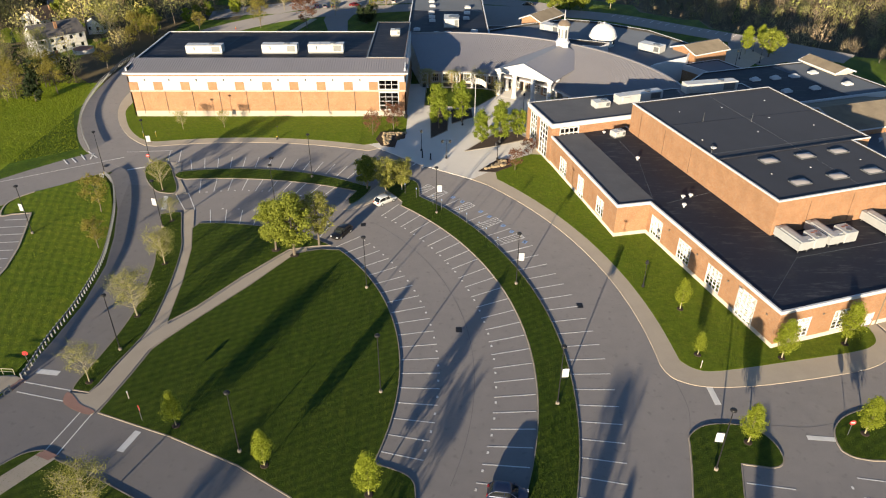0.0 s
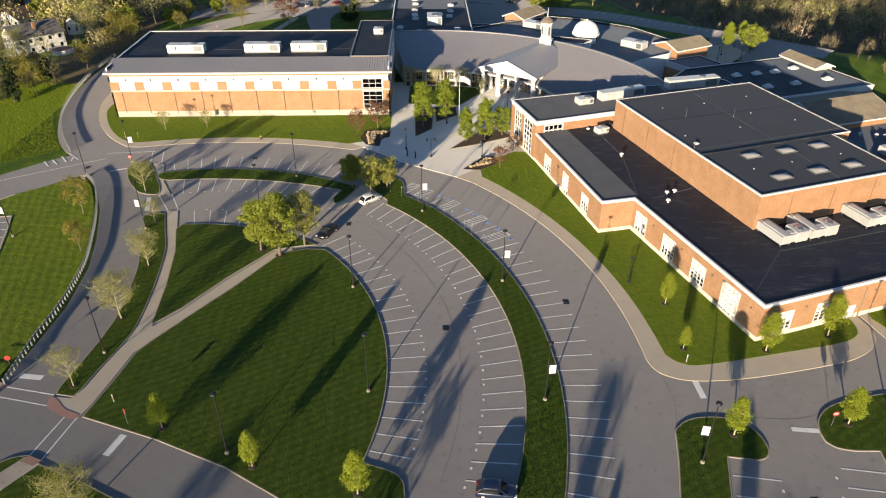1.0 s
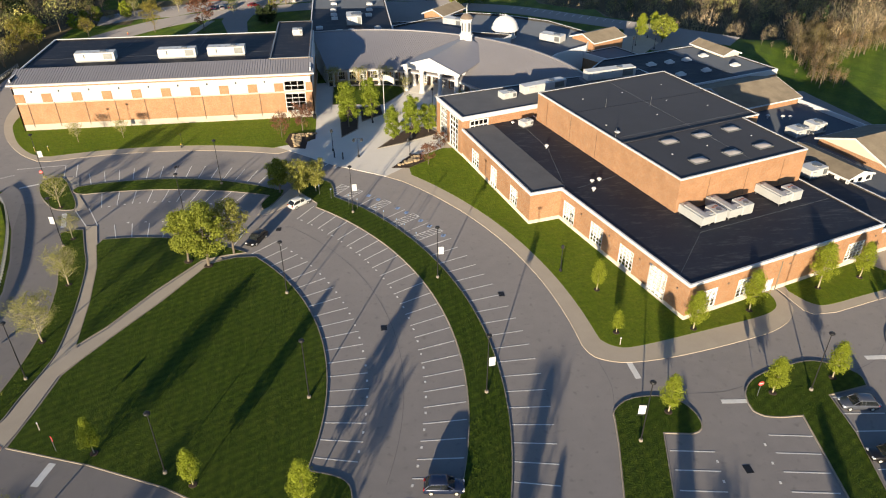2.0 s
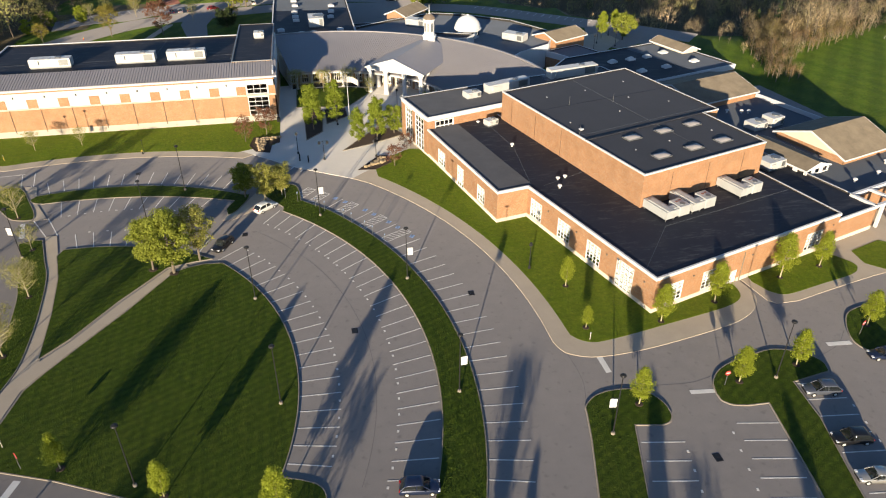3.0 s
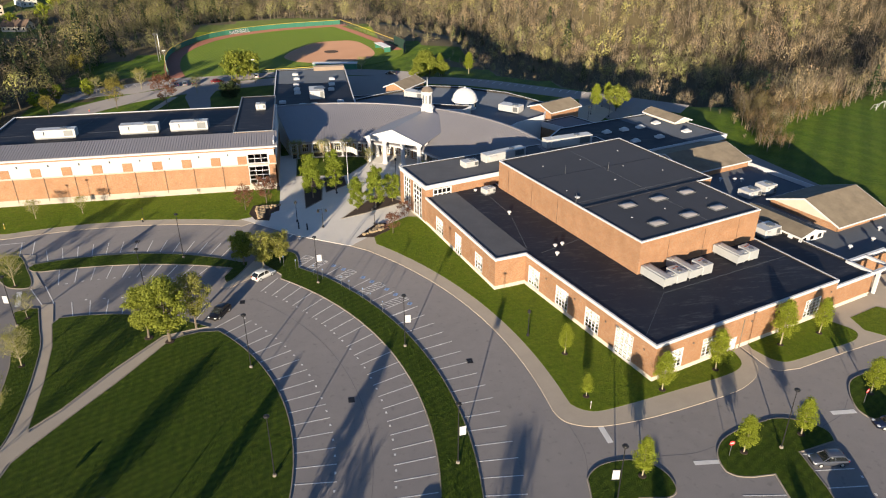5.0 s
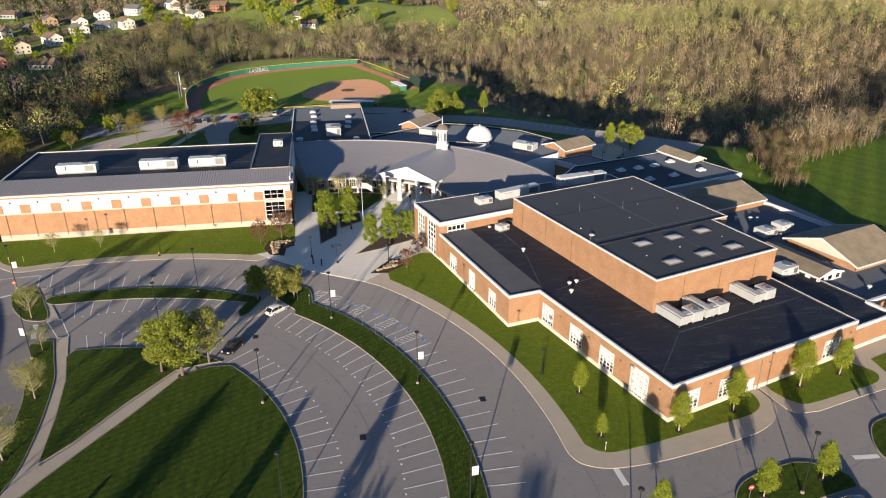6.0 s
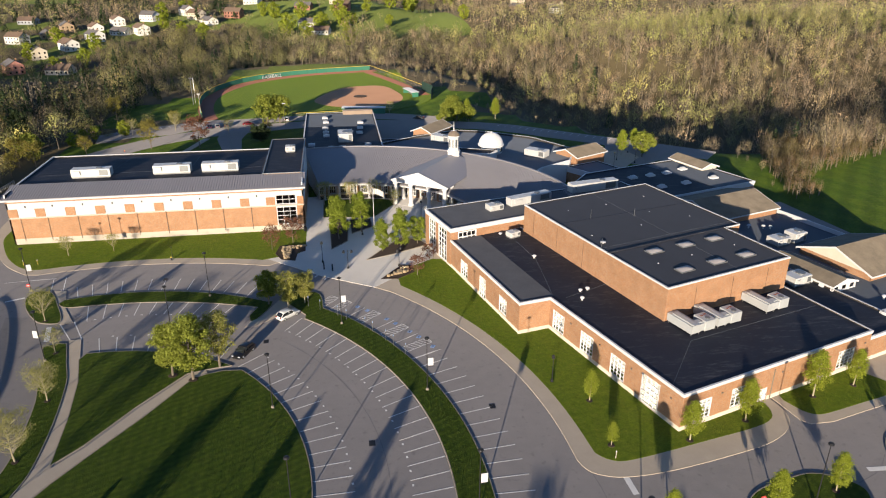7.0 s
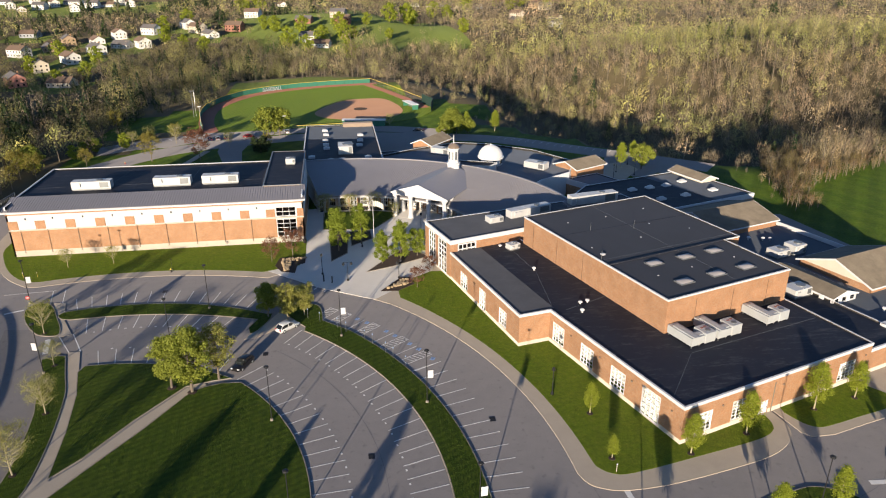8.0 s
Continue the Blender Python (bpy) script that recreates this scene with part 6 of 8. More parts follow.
# ---- trees ----
def branches(bm, rng, base, tip, r, n_limb, spread, lift, start=0.35, twigs=2):
    """A tapered trunk with limbs and twigs. Returns the limbs' ends."""
    base, tip = Vector(base), Vector(tip)
    ends = []
    pts = [base + (tip - base) * k / 4 + Vector((rng.uniform(-1, 1), rng.uniform(-1, 1), 0)) * (0.0 if k in (0,) else r * 0.8) for k in range(5)]
    for k in range(4):
        tube(bm, pts[k], pts[k + 1], r * (1 - 0.2 * k), r * (1 - 0.2 * (k + 1)), 7, cap=k == 0)
    ends.append(pts[4])
    for i in range(n_limb):
        f = start + (0.95 - start) * (i + rng.random() * 0.6) / n_limb
        a = i * 2.4 + rng.uniform(-0.4, 0.4)
        o = base + (tip - base) * f
        reach = spread * (0.55 + 0.6 * math.sin(math.pi * min(1, (f - start) / (1 - start) * 0.8 + 0.2))) * rng.uniform(0.75, 1.1)
        e = o + Vector((math.cos(a) * reach, math.sin(a) * reach, reach * lift * rng.uniform(0.7, 1.2)))
        m = o.lerp(e, 0.5) + Vector((0, 0, -0.06 * reach))
        tube(bm, o, m, r * 0.38, r * 0.26, 5, cap=False)
        tube(bm, m, e, r * 0.26, r * 0.10, 5, cap=False)
        ends.append(e)
        for _ in range(twigs):
            s = m.lerp(e, rng.uniform(0.0, 0.8))
            d = Vector((rng.uniform(-1, 1), rng.uniform(-1, 1), rng.uniform(0.1, 1.1))).normalized() * reach * rng.uniform(0.25, 0.5)
            tube(bm, s, s + d, r * 0.14, r * 0.04, 4, cap=False)
            ends.append(s + d)
    return ends


def leaves(bm, rng, centres, per, radius, size, flat=0.7):
    for c in centres:
        cr = radius * rng.uniform(0.6, 1.25)
        for _ in range(int(per * rng.uniform(0.6, 1.3))):
            d = Vector((rng.gauss(0, 1), rng.gauss(0, 1), rng.gauss(0, 0.85)))
            d = d.normalized() * cr * rng.random() ** 0.45
            p = Vector(c) + d
            n = (d.normalized() + Vector((rng.uniform(-1, 1), rng.uniform(-1, 1), rng.uniform(-0.3, 1.2))) * flat).normalized()
            s = n.orthogonal().normalized()
            s = (Matrix.Rotation(rng.uniform(0, 6.28), 3, n) @ s) * size * rng.uniform(0.6, 1.3)
            t = n.cross(s) * rng.uniform(0.5, 0.8)
            bend = n * size * 0.2
            bm.faces.new([bm.verts.new(q) for q in (p - s, p - t - bend, p + s, p + t - bend)])


def flame(z):
    """Outline of an upright young crown, widest below the middle and pointed on top."""
    return 0.62 + 0.38 * step(-1, -0.45, z) if z < -0.4 else max(0.03, 1 - ((z + 0.4) / 1.4) ** 1.35)


def tree_thing(name, seed, h, crown_r, crown_low, trunk_r, bark, leaf, label, category="tree", clumps=26, per=34, size=0.2, clump_r=0.75, shape="round", n_limb=9, lift=0.55, twigs=2):
    rng = random.Random(seed)
    t = thing(name, pose(0, 0, 0), label, category)
    bm = bmesh.new()
    ends = branches(bm, rng, (0, 0, -0.05), (0, 0, h * 0.88), trunk_r, n_limb, crown_r * (0.5 if shape == "flame" else 0.8), lift, crown_low / h * 1.05, twigs)
    part("trunk", bm, bark, t)
    bm = bmesh.new()
    centres = []
    mid = (h + crown_low) / 2
    half = (h - crown_low) / 2
    for k in range(clumps):
        z = rng.uniform(-1, 1)
        if shape == "cone":
            rad = crown_r * (0.14 + 0.86 * ((1 - z) / 2) ** 0.72) * (1 if z > -0.75 else 0.75)
        elif shape == "flame":
            z = -1 + 2 * (k + 0.5) / clumps
            rad = flame(z) * crown_r
        else:
            rad = crown_r * math.sqrt(max(0.06, 1 - abs(z) ** 2.4))
        a = k * 2.39996 + rng.uniform(-0.3, 0.3)
        q = rad * rng.uniform(0.35, 0.92)
        centres.append((q * math.cos(a), q * math.sin(a), mid + z * half * 0.92))
    centres += [e for e in ends if e.z > crown_low and (shape != "flame" or math.hypot(e.x, e.y) < crown_r * flame((e.z - mid) / half) + 0.1)]
    leaves(bm, rng, centres, per, clump_r, size)
    part("crown", bm, leaf, t, "loose leafy crown")
    return t


TREES = {
    "oak": tree_thing("tree", 1, 11.4, 3.5, 2.6, 0.26, M_BARK, M_LEAFDARK, "full olive-green oak on the lawn", clumps=96, per=84, size=0.175, clump_r=0.95, n_limb=12),
    "maple": tree_thing("tree", 2, 8.4, 2.9, 2.0, 0.2, M_BARK, M_LEAFDARK, "leafy olive-green tree in a median", clumps=72, per=70, size=0.18, clump_r=0.88, n_limb=10),
    "thin": tree_thing("tree", 15, 10.2, 3.0, 2.4, 0.2, M_BARK, M_BUD, "tall oak still thin with yellow-olive buds", clumps=84, per=40, size=0.14, clump_r=0.85, n_limb=14, lift=0.8, twigs=4),
    "young": tree_thing("tree", 16, 8.2, 2.5, 1.8, 0.16, M_PALEBARK, M_BUD, "yellow-green budding tree in a median", clumps=76, per=52, size=0.14, clump_r=0.8, n_limb=12, lift=0.8, twigs=4),
    "linden": tree_thing("tree", 3, 5.9, 1.4, 1.3, 0.09, M_PALEBARK, M_LEAF, "young yellow-green street tree", clumps=84, per=44, size=0.082, clump_r=0.56, shape="flame", n_limb=12, lift=0.8),
    "linden2": tree_thing("tree", 4, 6.3, 1.6, 1.4, 0.10, M_PALEBARK, M_LEAF, "young yellow-green street tree", clumps=94, per=46, size=0.086, clump_r=0.6, shape="flame", n_limb=13, lift=0.8),
    "plaza": tree_thing("tree", 5, 11.2, 2.8, 1.3, 0.16, M_BARK, M_PLAZALEAF, "tall fresh-green plaza tree", clumps=84, per=60, size=0.185, clump_r=0.85, shape="cone", n_limb=12),
    "plaza2": tree_thing("tree", 6, 7.8, 2.7, 1.2, 0.14, M_BARK, M_PLAZALEAF, "round fresh-green plaza tree", clumps=46, per=54, size=0.18, clump_r=0.8, n_limb=10),
    "bare": tree_thing("tree", 7, 7.4, 3.4, 1.7, 0.13, M_PALEBARK, M_BUD, "bare spreading tree with pale yellow buds", clumps=40, per=13, size=0.075, clump_r=0.8, n_limb=30, lift=0.85, twigs=12),
    "bare2": tree_thing("tree", 8, 6.2, 2.3, 1.5, 0.09, M_PALEBARK, M_BUD, "bare young tree with pale yellow buds", clumps=16, per=10, size=0.065, clump_r=0.6, n_limb=24, lift=1.0, twigs=10),
    "amber": tree_thing("tree", 9, 7.4, 2.7, 2.0, 0.12, M_BARK, M_AMBER, "tree with thin amber spring buds", clumps=34, per=20, size=0.13, clump_r=0.7, n_limb=13, lift=0.9, twigs=5),
    "plum": tree_thing("tree", 10, 5.6, 2.2, 1.1, 0.09, M_BARK, M_REDLEAF, "small tree with thin dark red leaves", clumps=34, per=18, size=0.12, clump_r=0.6, n_limb=12, lift=0.9, twigs=5),
    "round": tree_thing("tree", 11, 9.0, 4.0, 1.4, 0.24, M_BARK, M_LEAFDARK, "round olive-green tree behind the school", clumps=50, per=34, size=0.34, clump_r=1.2, n_limb=10),
    "garden": tree_thing("tree", 13, 11.0, 4.8, 1.0, 0.3, M_BARK, M_LEAF, "round bright green garden tree in a field", clumps=46, per=16, size=0.55, clump_r=1.5, n_limb=6),
    "pine": tree_thing("tree", 14, 9.0, 3.0, 0.8, 0.2, M_BARK, M_EVERGREEN, "dark grey-green pine on the meadow", clumps=60, per=24, size=0.34, clump_r=0.8, shape="cone", n_limb=12, lift=0.2),
    "yew": tree_thing("tree", 12, 5.5, 3.6, 0.3, 0.2, M_BARK, M_EVERGREEN, "broad dark evergreen shrub", clumps=50, per=40, size=0.3, clump_r=1.0, n_limb=10),
}
PLANTED = [
    ("oak", -25.3, 100.9, 1.0), ("oak", -28.8, 102.6, 0.82), ("thin", -21.6, 104.2, 1.0), ("maple", -15.2, 125.8, 0.84), ("young", -11.3, 123.6, 0.95), ("young", -8.2, 125.4, 0.85),
    ("linden", -32.8, 61.7, 0.95), ("linden", -20.6, 55.5, 1.0), ("linden2", -8.2, 51.4, 1.06),
    ("bare", -45.8, 83.9, 1.0), ("bare2", -46.8, 69.5, 1.0), ("bare", -46.5, 98.2, 0.84), ("bare2", -50.1, 112.8, 0.8), ("bare2", -56.0, 125.1, 1.05), ("bare", -38.0, 49.2, 0.9),
    ("amber", -64.7, 116.5, 1.0), ("amber", -59.7, 103.3, 0.78),
    ("plaza", -1.0, 157.7, 1.0), ("plaza", 4.6, 161.4, 0.95), ("plaza", 8.8, 148.6, 0.74), ("plaza", 13.1, 149.9, 0.9), ("plaza2", 17.3, 152.0, 0.9),
    ("plum", -16.4, 153.4, 1.05), ("plum", -11.8, 156.6, 1.1), ("plum", 15.2, 134.6, 0.8), ("plum", 18.8, 142.0, 0.7), 
    ("bare2", -61.9, 157.0, 0.75), ("bare2", -52.4, 158.2, 0.7), 
    ("linden", 36.0, 85.6, 1.0), ("linden", 35.4, 75.0, 0.72), ("linden2", 46.8, 74.3, 1.0), ("linden2", 57.0, 77.3, 1.1), ("linden2", 70.7, 81.4, 1.25), ("linden2", 79.0, 83.2, 1.0),
    ("linden2", 36.5, 59.0, 0.92), ("linden2", 51.2, 60.4, 0.9), ("linden2", 60.6, 62.0, 0.92), ("linden2", 75.9, 67.8, 0.95), 
    ("round", -27.0, 283.5, 1.3), ("round", -22.4, 285.5, 0.95), ("yew", -27.5, 257.0, 1.0), ("amber", -25.5, 262.0, 0.8), ("amber", -89.4, 304.2, 1.2), ("bare2", -61.0, 277.5, 1.2), ("bare2", -75.5, 272.5, 1.0), ("pine", -107, 256, 1.1), ("amber", -103, 247, 1.1), ("pine", -111, 264, 1.3), ("amber", -101, 235, 1.3), ("plaza2", -90.3, 264, 0.7), ("plaza2", -86.4, 265, 0.85), ("amber", -64.2, 251, 1.4), ("plum", -47.8, 250.5, 1.9), ("amber", -62, 283, 0.9),
    ("round", 47.4, 283, 0.8), ("linden2", 52.6, 279, 1.3), ("linden2", 64.8, 280, 1.3), ("linden2", 94.7, 219.0, 1.3), ("round", 100.8, 216.0, 0.72), ("linden2", 101.9, 226.0, 1.1), ("amber", -84, 246, 0.9), ("bare2", 22.6, 295, 0.9),
    ("amber", -98.8, 222.8, 1.0), ("amber", -99, 204, 1.0), ("bare2", -4.4, 182.6, 1.1), ("bare2", 2.5, 183.4, 1.0), ("bare2", 8.6, 181.6, 1.1), ("bare2", 14, 177.6, 0.8), ("bare2", 27.5, 166.4, 0.7), ("bare2", 30.2, 163.5, 0.66),
    # trees that stand outside the view and throw their shadows into it
    ("bare2", 5.8, 25.4, 1.15), ("linden2", 11.4, 38.3, 0.7), ("linden", 8.6, 23.2, 0.85), ("amber", -13.5, 29.6, 0.85), ("linden2", 22.4, 20.5, 1.0), ("bare2", 22.5, 9.5, 1.0), ("linden2", 37.6, 14.0, 1.0), ("bare", -41, 17, 0.9), ("bare", -54, 22, 0.7),
]
FIELD_TREES = [(-49, 680, 1.3), (-78, 864, 1.4), (8, 672, 1.2), (-8, 626, 1.1), (12, 638, 1.1), (14, 562, 1.0), (81, 774, 1.5), (60, 744, 1.3), (136, 979, 1.5), (-25, 668, 1.1), (-35, 615, 1.2), (-19, 594, 1.0), (148, 930, 1.3), (-97, 865, 1.5),
               (53, 664, 0.7), (35, 705, 0.8), (132, 720, 1.0), (-60, 690, 0.9), (20, 650, 0.7), (88, 790, 1.1), (-160, 500, 0.8), (-172, 480, 0.7), (-205, 590, 0.9), (-140, 650, 0.9), (-120, 620, 0.8), (-100, 600, 0.9), (-205, 530, 0.8), (-170, 560, 0.9),
               (250, 960, 1.5), (230, 930, 1.2), (300, 990, 1.4), (330, 1040, 1.5), (190, 1010, 1.4), (240, 1060, 1.5), (-150, 700, 1.0), (-135, 730, 1.1)]
PLANTED += [("garden", x, y, s) for x, y, s in FIELD_TREES]
# shrubs and small trees by the rear road
PLANTED += [("amber", -95, 232, 1.2), ("round", -99, 240, 0.8), ("bare", -121, 209, 1.4), ("bare2", -118, 199, 1.3), ("bare", -126, 196, 1.5), ("round", -141, 268, 0.9), ("round", -130, 283, 1.2), ("bare", -113, 241, 1.3)]
PLANTED += [("pine", -107, 177, 0.75), ("amber", -104, 183, 1.2), ("pine", -113, 190, 0.8), ("amber", -109, 189, 1.3), ("amber", -113, 179, 1.3), ("pine", -107, 197, 0.6), ("amber", -118, 186, 1.2), ("amber", -110, 200, 0.8)]
PLANTED += [("round", 42, 268, 0.6), ("round", 48, 276, 0.7), ("round", 53, 277, 0.55), ("linden2", 66, 285, 0.9), ("round", 45, 283, 0.6), ("yew", 50, 290, 0.6), ("garden", -92, 258, 0.35), ("garden", -78, 272, 0.4), ("amber", -70, 270, 0.8), ("bare2", -40, 268, 1.0)]
placed = set()
for k, (kind, x, y, s) in enumerate(PLANTED):
    m = pose(x, y, 0.08 if y < 295 and x > -100 else terrain(x, y), 0, 0, (k * 67) % 360) @ Matrix.Diagonal((s, s, s, 1))
    if kind in placed:
        copy_thing(TREES[kind], m)
    else:
        placed.add(kind)
        TREES[kind].matrix_basis = m
# mulch rings round the young trees
for kind, x, y, s in PLANTED[:41]:
    if kind in ("linden", "linden2", "bare", "bare2", "oak") and y < 130:
        bm = bmesh.new()
        r = 0.55 if kind != "oak" else 0.8
        lathe(bm, [(r, 0.1), (r * 0.8, 0.2), (0.15, 0.22)], x, y, 10)
        solid("mulch_ring", bm, M_MULCH, "dark mulch ring round a tree trunk", "mulch", group="mulch rings")


# ---- woods ----
def wood_template(seed, kind, fine=True):
    """One woodland tree as plain arrays: trunk and limbs first, then its crown."""
    rng = np.random.default_rng(seed)
    V, F, S, N = [], [], [], []

    def prong(p, q, r0, r1, n):
        p, q = np.array(p, float), np.array(q, float)
        d = q - p
        d /= np.linalg.norm(d)
        s = np.cross(d, [0.3, 0.5, 0.81])
        s /= np.linalg.norm(s)
        t = np.cross(d, s)
        b = len(V)
        for c, r in ((p, r0), (q, r1)):
            for k in range(n):
                a = 2 * math.pi * k / n
                V.append(c + (s * math.cos(a) + t * math.sin(a)) * r)
                N.append(s * math.cos(a) + t * math.sin(a))
        for k in range(n):
            j = (k + 1) % n
            F.append((b + k, b + j, b + n + j))
            F.append((b + k, b + n + j, b + n + k))
            S.extend((0, 0))

    def flake(p, n, size, ratio, slot=1):
        n = n / np.linalg.norm(n)
        s = np.cross(n, rng.normal(size=3))
        s /= np.linalg.norm(s)
        t = np.cross(n, s)
        b = len(V)
        V.extend((p + s * size, p - s * size * 0.6 + t * size * ratio, p - s * size * 0.6 - t * size * ratio))
        F.append((b, b + 1, b + 2))
        S.append(slot)
        N.extend((n, n, n))

    h = rng.uniform(8.5, 12.5)
    if kind == "evergreen":
        h = rng.uniform(8, 12)
        prong((0, 0, 0), (0, 0, h), 0.25, 0.05, 4)
        for k in range(190 if fine else 60):
            f = rng.random() ** 1.3
            z = 0.8 + f * (h - 1.0)
            rad = (1 - f) * 3.0 + 0.2
            a = rng.uniform(0, 6.283)
            q = rad * rng.uniform(0.5, 1.0)
            d = np.array([math.cos(a), math.sin(a), 0.5])
            flake(np.array([q * math.cos(a), q * math.sin(a), z - q * 0.2]), d, rng.uniform(0.32, 0.62) * (1 if fine else 1.9), 0.6)
        return np.array(V), np.array(F), np.array(S), np.array(N)
    prong((0, 0, -0.5), (rng.normal() * 0.4, rng.normal() * 0.4, h * 0.85), 0.19, 0.05, 4)
    full = kind in ("round", "dome")
    R = rng.uniform(4.4, 5.8) if kind == "round" else rng.uniform(3.6, 4.8) if full else rng.uniform(2.6, 3.9)
    low = h * (0.05 if kind == "round" else rng.uniform(0.10, 0.24))
    limbs = 2 if not fine else 4 if full else 7
    for k in range(limbs):
        z = low + (h * 0.75 - low) * k / limbs
        a = k * 2.4 + rng.normal() * 0.3
        q = R * rng.uniform(0.35, 0.75)
        prong((0, 0, z), (q * math.cos(a), q * math.sin(a), min(h, z + q * rng.uniform(1.6, 2.8))), 0.06, 0.02, 3)
    lumps = rng.normal(size=(9, 3))
    lumps /= np.linalg.norm(lumps, axis=1)[:, None]

    mid, half = np.array([0, 0, (h + low) / 2]), np.array([R, R, (h - low) / 2])

    def bulge(d):
        return 0.78 + 0.3 * np.max(lumps @ d) ** 3

    def place():
        d = rng.normal(size=3)
        d /= np.linalg.norm(d)
        return mid + d * half * bulge(d) * rng.uniform(0.55 if kind == "bare" else 0.8 if kind == "round" else 0.66, 1.02), d

    # leaf or bud sprays, then upright twigs: how many near, how many far, and the sprays' size
    near_n, far_n, twig_near, twig_far, small, large = {"green": (150, 46, 46, 10, 0.155, 0.36), "bare": (50, 44, 140, 44, 0.13, 0.28), "round": (540, 80, 36, 0, 0.17, 0.35), "dome": (90, 36, 100, 22, 0.145, 0.33)}[kind]
    for k in range(near_n if fine else far_n):
        c, d = place()
        size = rng.uniform(small, large) * (1.0 if fine else 1.55)
        flake(c, d + rng.normal(size=3) * 0.2 + np.array([0, 0, 0.1]), size, rng.uniform(0.6, 1.0))
        N[-3:] = [d] * 3
    for k in range(twig_near if fine else twig_far):
        c, d = place()
        up = d * 0.4 + np.array([0, 0, 0.8]) + rng.normal(size=3) * 0.2
        side = np.cross(up, d + rng.normal(size=3) * 0.35)
        side /= np.linalg.norm(side)
        L = rng.uniform(0.9, 2.0) if kind == "bare" else rng.uniform(0.6, 1.3)
        b = len(V)
        wd = 0.055 if fine else 0.12
        if np.dot(np.cross(side, up), d) < 0:
            side = -side
        V.extend((c - side * wd, c + side * wd, c + up * L))
        F.append((b, b + 1, b + 2))
        S.append(1)
        N.extend((d, d, d))
    return np.array(V), np.array(F), np.array(S), np.array(N)


def stand(name, kind, spots, seed, mats, label, fine=True):
    """Many woodland trees as one object."""
    temps = [wood_template(seed * 10 + k, kind, fine) for k in range(5)]
    rng = np.random.default_rng(seed)
    wide = 1.0 if fine else 1.3
    vs, fs, ss, ns, tones = [], [], [], [], []
    base = 0
    for i, (x, y, s) in enumerate(spots):
        V, F, S, N = temps[i % 5]
        a = rng.uniform(0, 6.283)
        c, sn = math.cos(a), math.sin(a)
        rot = np.array([[c, -sn, 0], [sn, c, 0], [0, 0, 1]])
        k = s * rng.uniform(0.8, 1.2)
        vs.append(V @ rot.T * np.array([k * rng.uniform(0.85, 1.2) * wide, k * wide, k * rng.uniform(0.85, 1.15)]) + np.array([x, y, terrain(x, y) - 0.2]))
        fs.append(F + base)
        ss.append(S)
        ns.append(N @ rot.T)
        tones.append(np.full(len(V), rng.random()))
        base += len(V)
    vs, fs, ss = np.concatenate(vs), np.concatenate(fs), np.concatenate(ss)
    me = bpy.data.meshes.new(name)
    me.vertices.add(len(vs))
    me.vertices.foreach_set("co", vs.astype(np.float32).ravel())
    me.loops.add(len(fs) * 3)
    me.loops.foreach_set("vertex_index", fs.astype(np.int32).ravel())
    me.polygons.add(len(fs))
    me.polygons.foreach_set("loop_start", np.arange(0, len(fs) * 3, 3, dtype=np.int32))
    me.polygons.foreach_set("material_index", ss.astype(np.int32))
    me.update()
    # a crown is shaded as one rounded body
    me.normals_split_custom_set_from_vertices(np.concatenate(ns).astype(np.float32))
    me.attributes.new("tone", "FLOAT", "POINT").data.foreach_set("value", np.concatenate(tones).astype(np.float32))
    for m in mats:
        me.materials.append(m)
    tagged(new(name, me), label, "woods", kind="stuff")


def scatter(d_lo, d_hi, rings):
    rng = random.Random(int(77 + d_lo))
    bare, green, dark = [], [], []
    for step_m, d0, d1, s0 in rings:
        r = d0
        while r < d1:
            n = int(r * radians(86) / step_m)
            for k in range(n):
                az = radians(-38 + 86 * (k + rng.random()) / n)
                rr = r + rng.uniform(-0.5, 0.5) * step_m
                x, y = rr * math.sin(az), rr * math.cos(az)
                pick = rng.random()
                if open_land(x, y):
                    if rr > 440 and rng.random() < (0.34 if x < -70 else 0.2 if rr > 800 else 0.05):
                        (dark if pick < 0.3 and x < -70 else green if pick < 0.7 else bare).append((x, y, rng.uniform(0.5, 0.95)))
                    continue
                o = outside(x, y)
                edge = min(1.0, (0.34 if y > 325 else 0.14) + o / 165) if x > 40 and not (x > 124 and y < 260) else min(1.0, 0.6 + o / 60)
                g = noise.noise((x * 0.007, y * 0.007, 2.0))
                s = s0 * rng.choice((0.5, 0.75, 0.9, 1.0, 1.2, 1.45)) * rng.uniform(0.9, 1.1) * edge * (0.7 if 124 < x < 165 and y < 225 else 1.0) * (0.5 if x < 142 and y < 195 and x > 120 else 1.0) * (0.8 if x < -70 and 430 < y < 900 else 1.0)
                if x < -92 and 240 < y < 385:
                    s = max(s, 0.75) * 1.3
                if any(abs(x - h[0] * y / h[1]) < 17 and 0 < h[1] - y < (125 if h[1] < 500 else 58) for h in HOUSES[:23]):
                    s *= 0.45
                if (x < -40 and 285 < y < 560 and pick < 0.16 + 0.8 * bell(x, y, -145, 350, 34, 20)) or pick < 0.03 + (0.3 if x < -40 and 640 < y < 1000 else 0):
                    dark.append((x, y, s))
                elif pick < 0.30 + 0.7 * g + (0.38 if x < -40 else 0) + (0.10 if y > 520 else 0) + 0.5 * bell(x, y, 270, 540, 130, 80) + 0.4 * bell(x, y, 420, 470, 90, 80):
                    green.append((x, y, s))
                else:
                    bare.append((x, y, s))
            r += step_m * 0.92
    return bare, green, dark


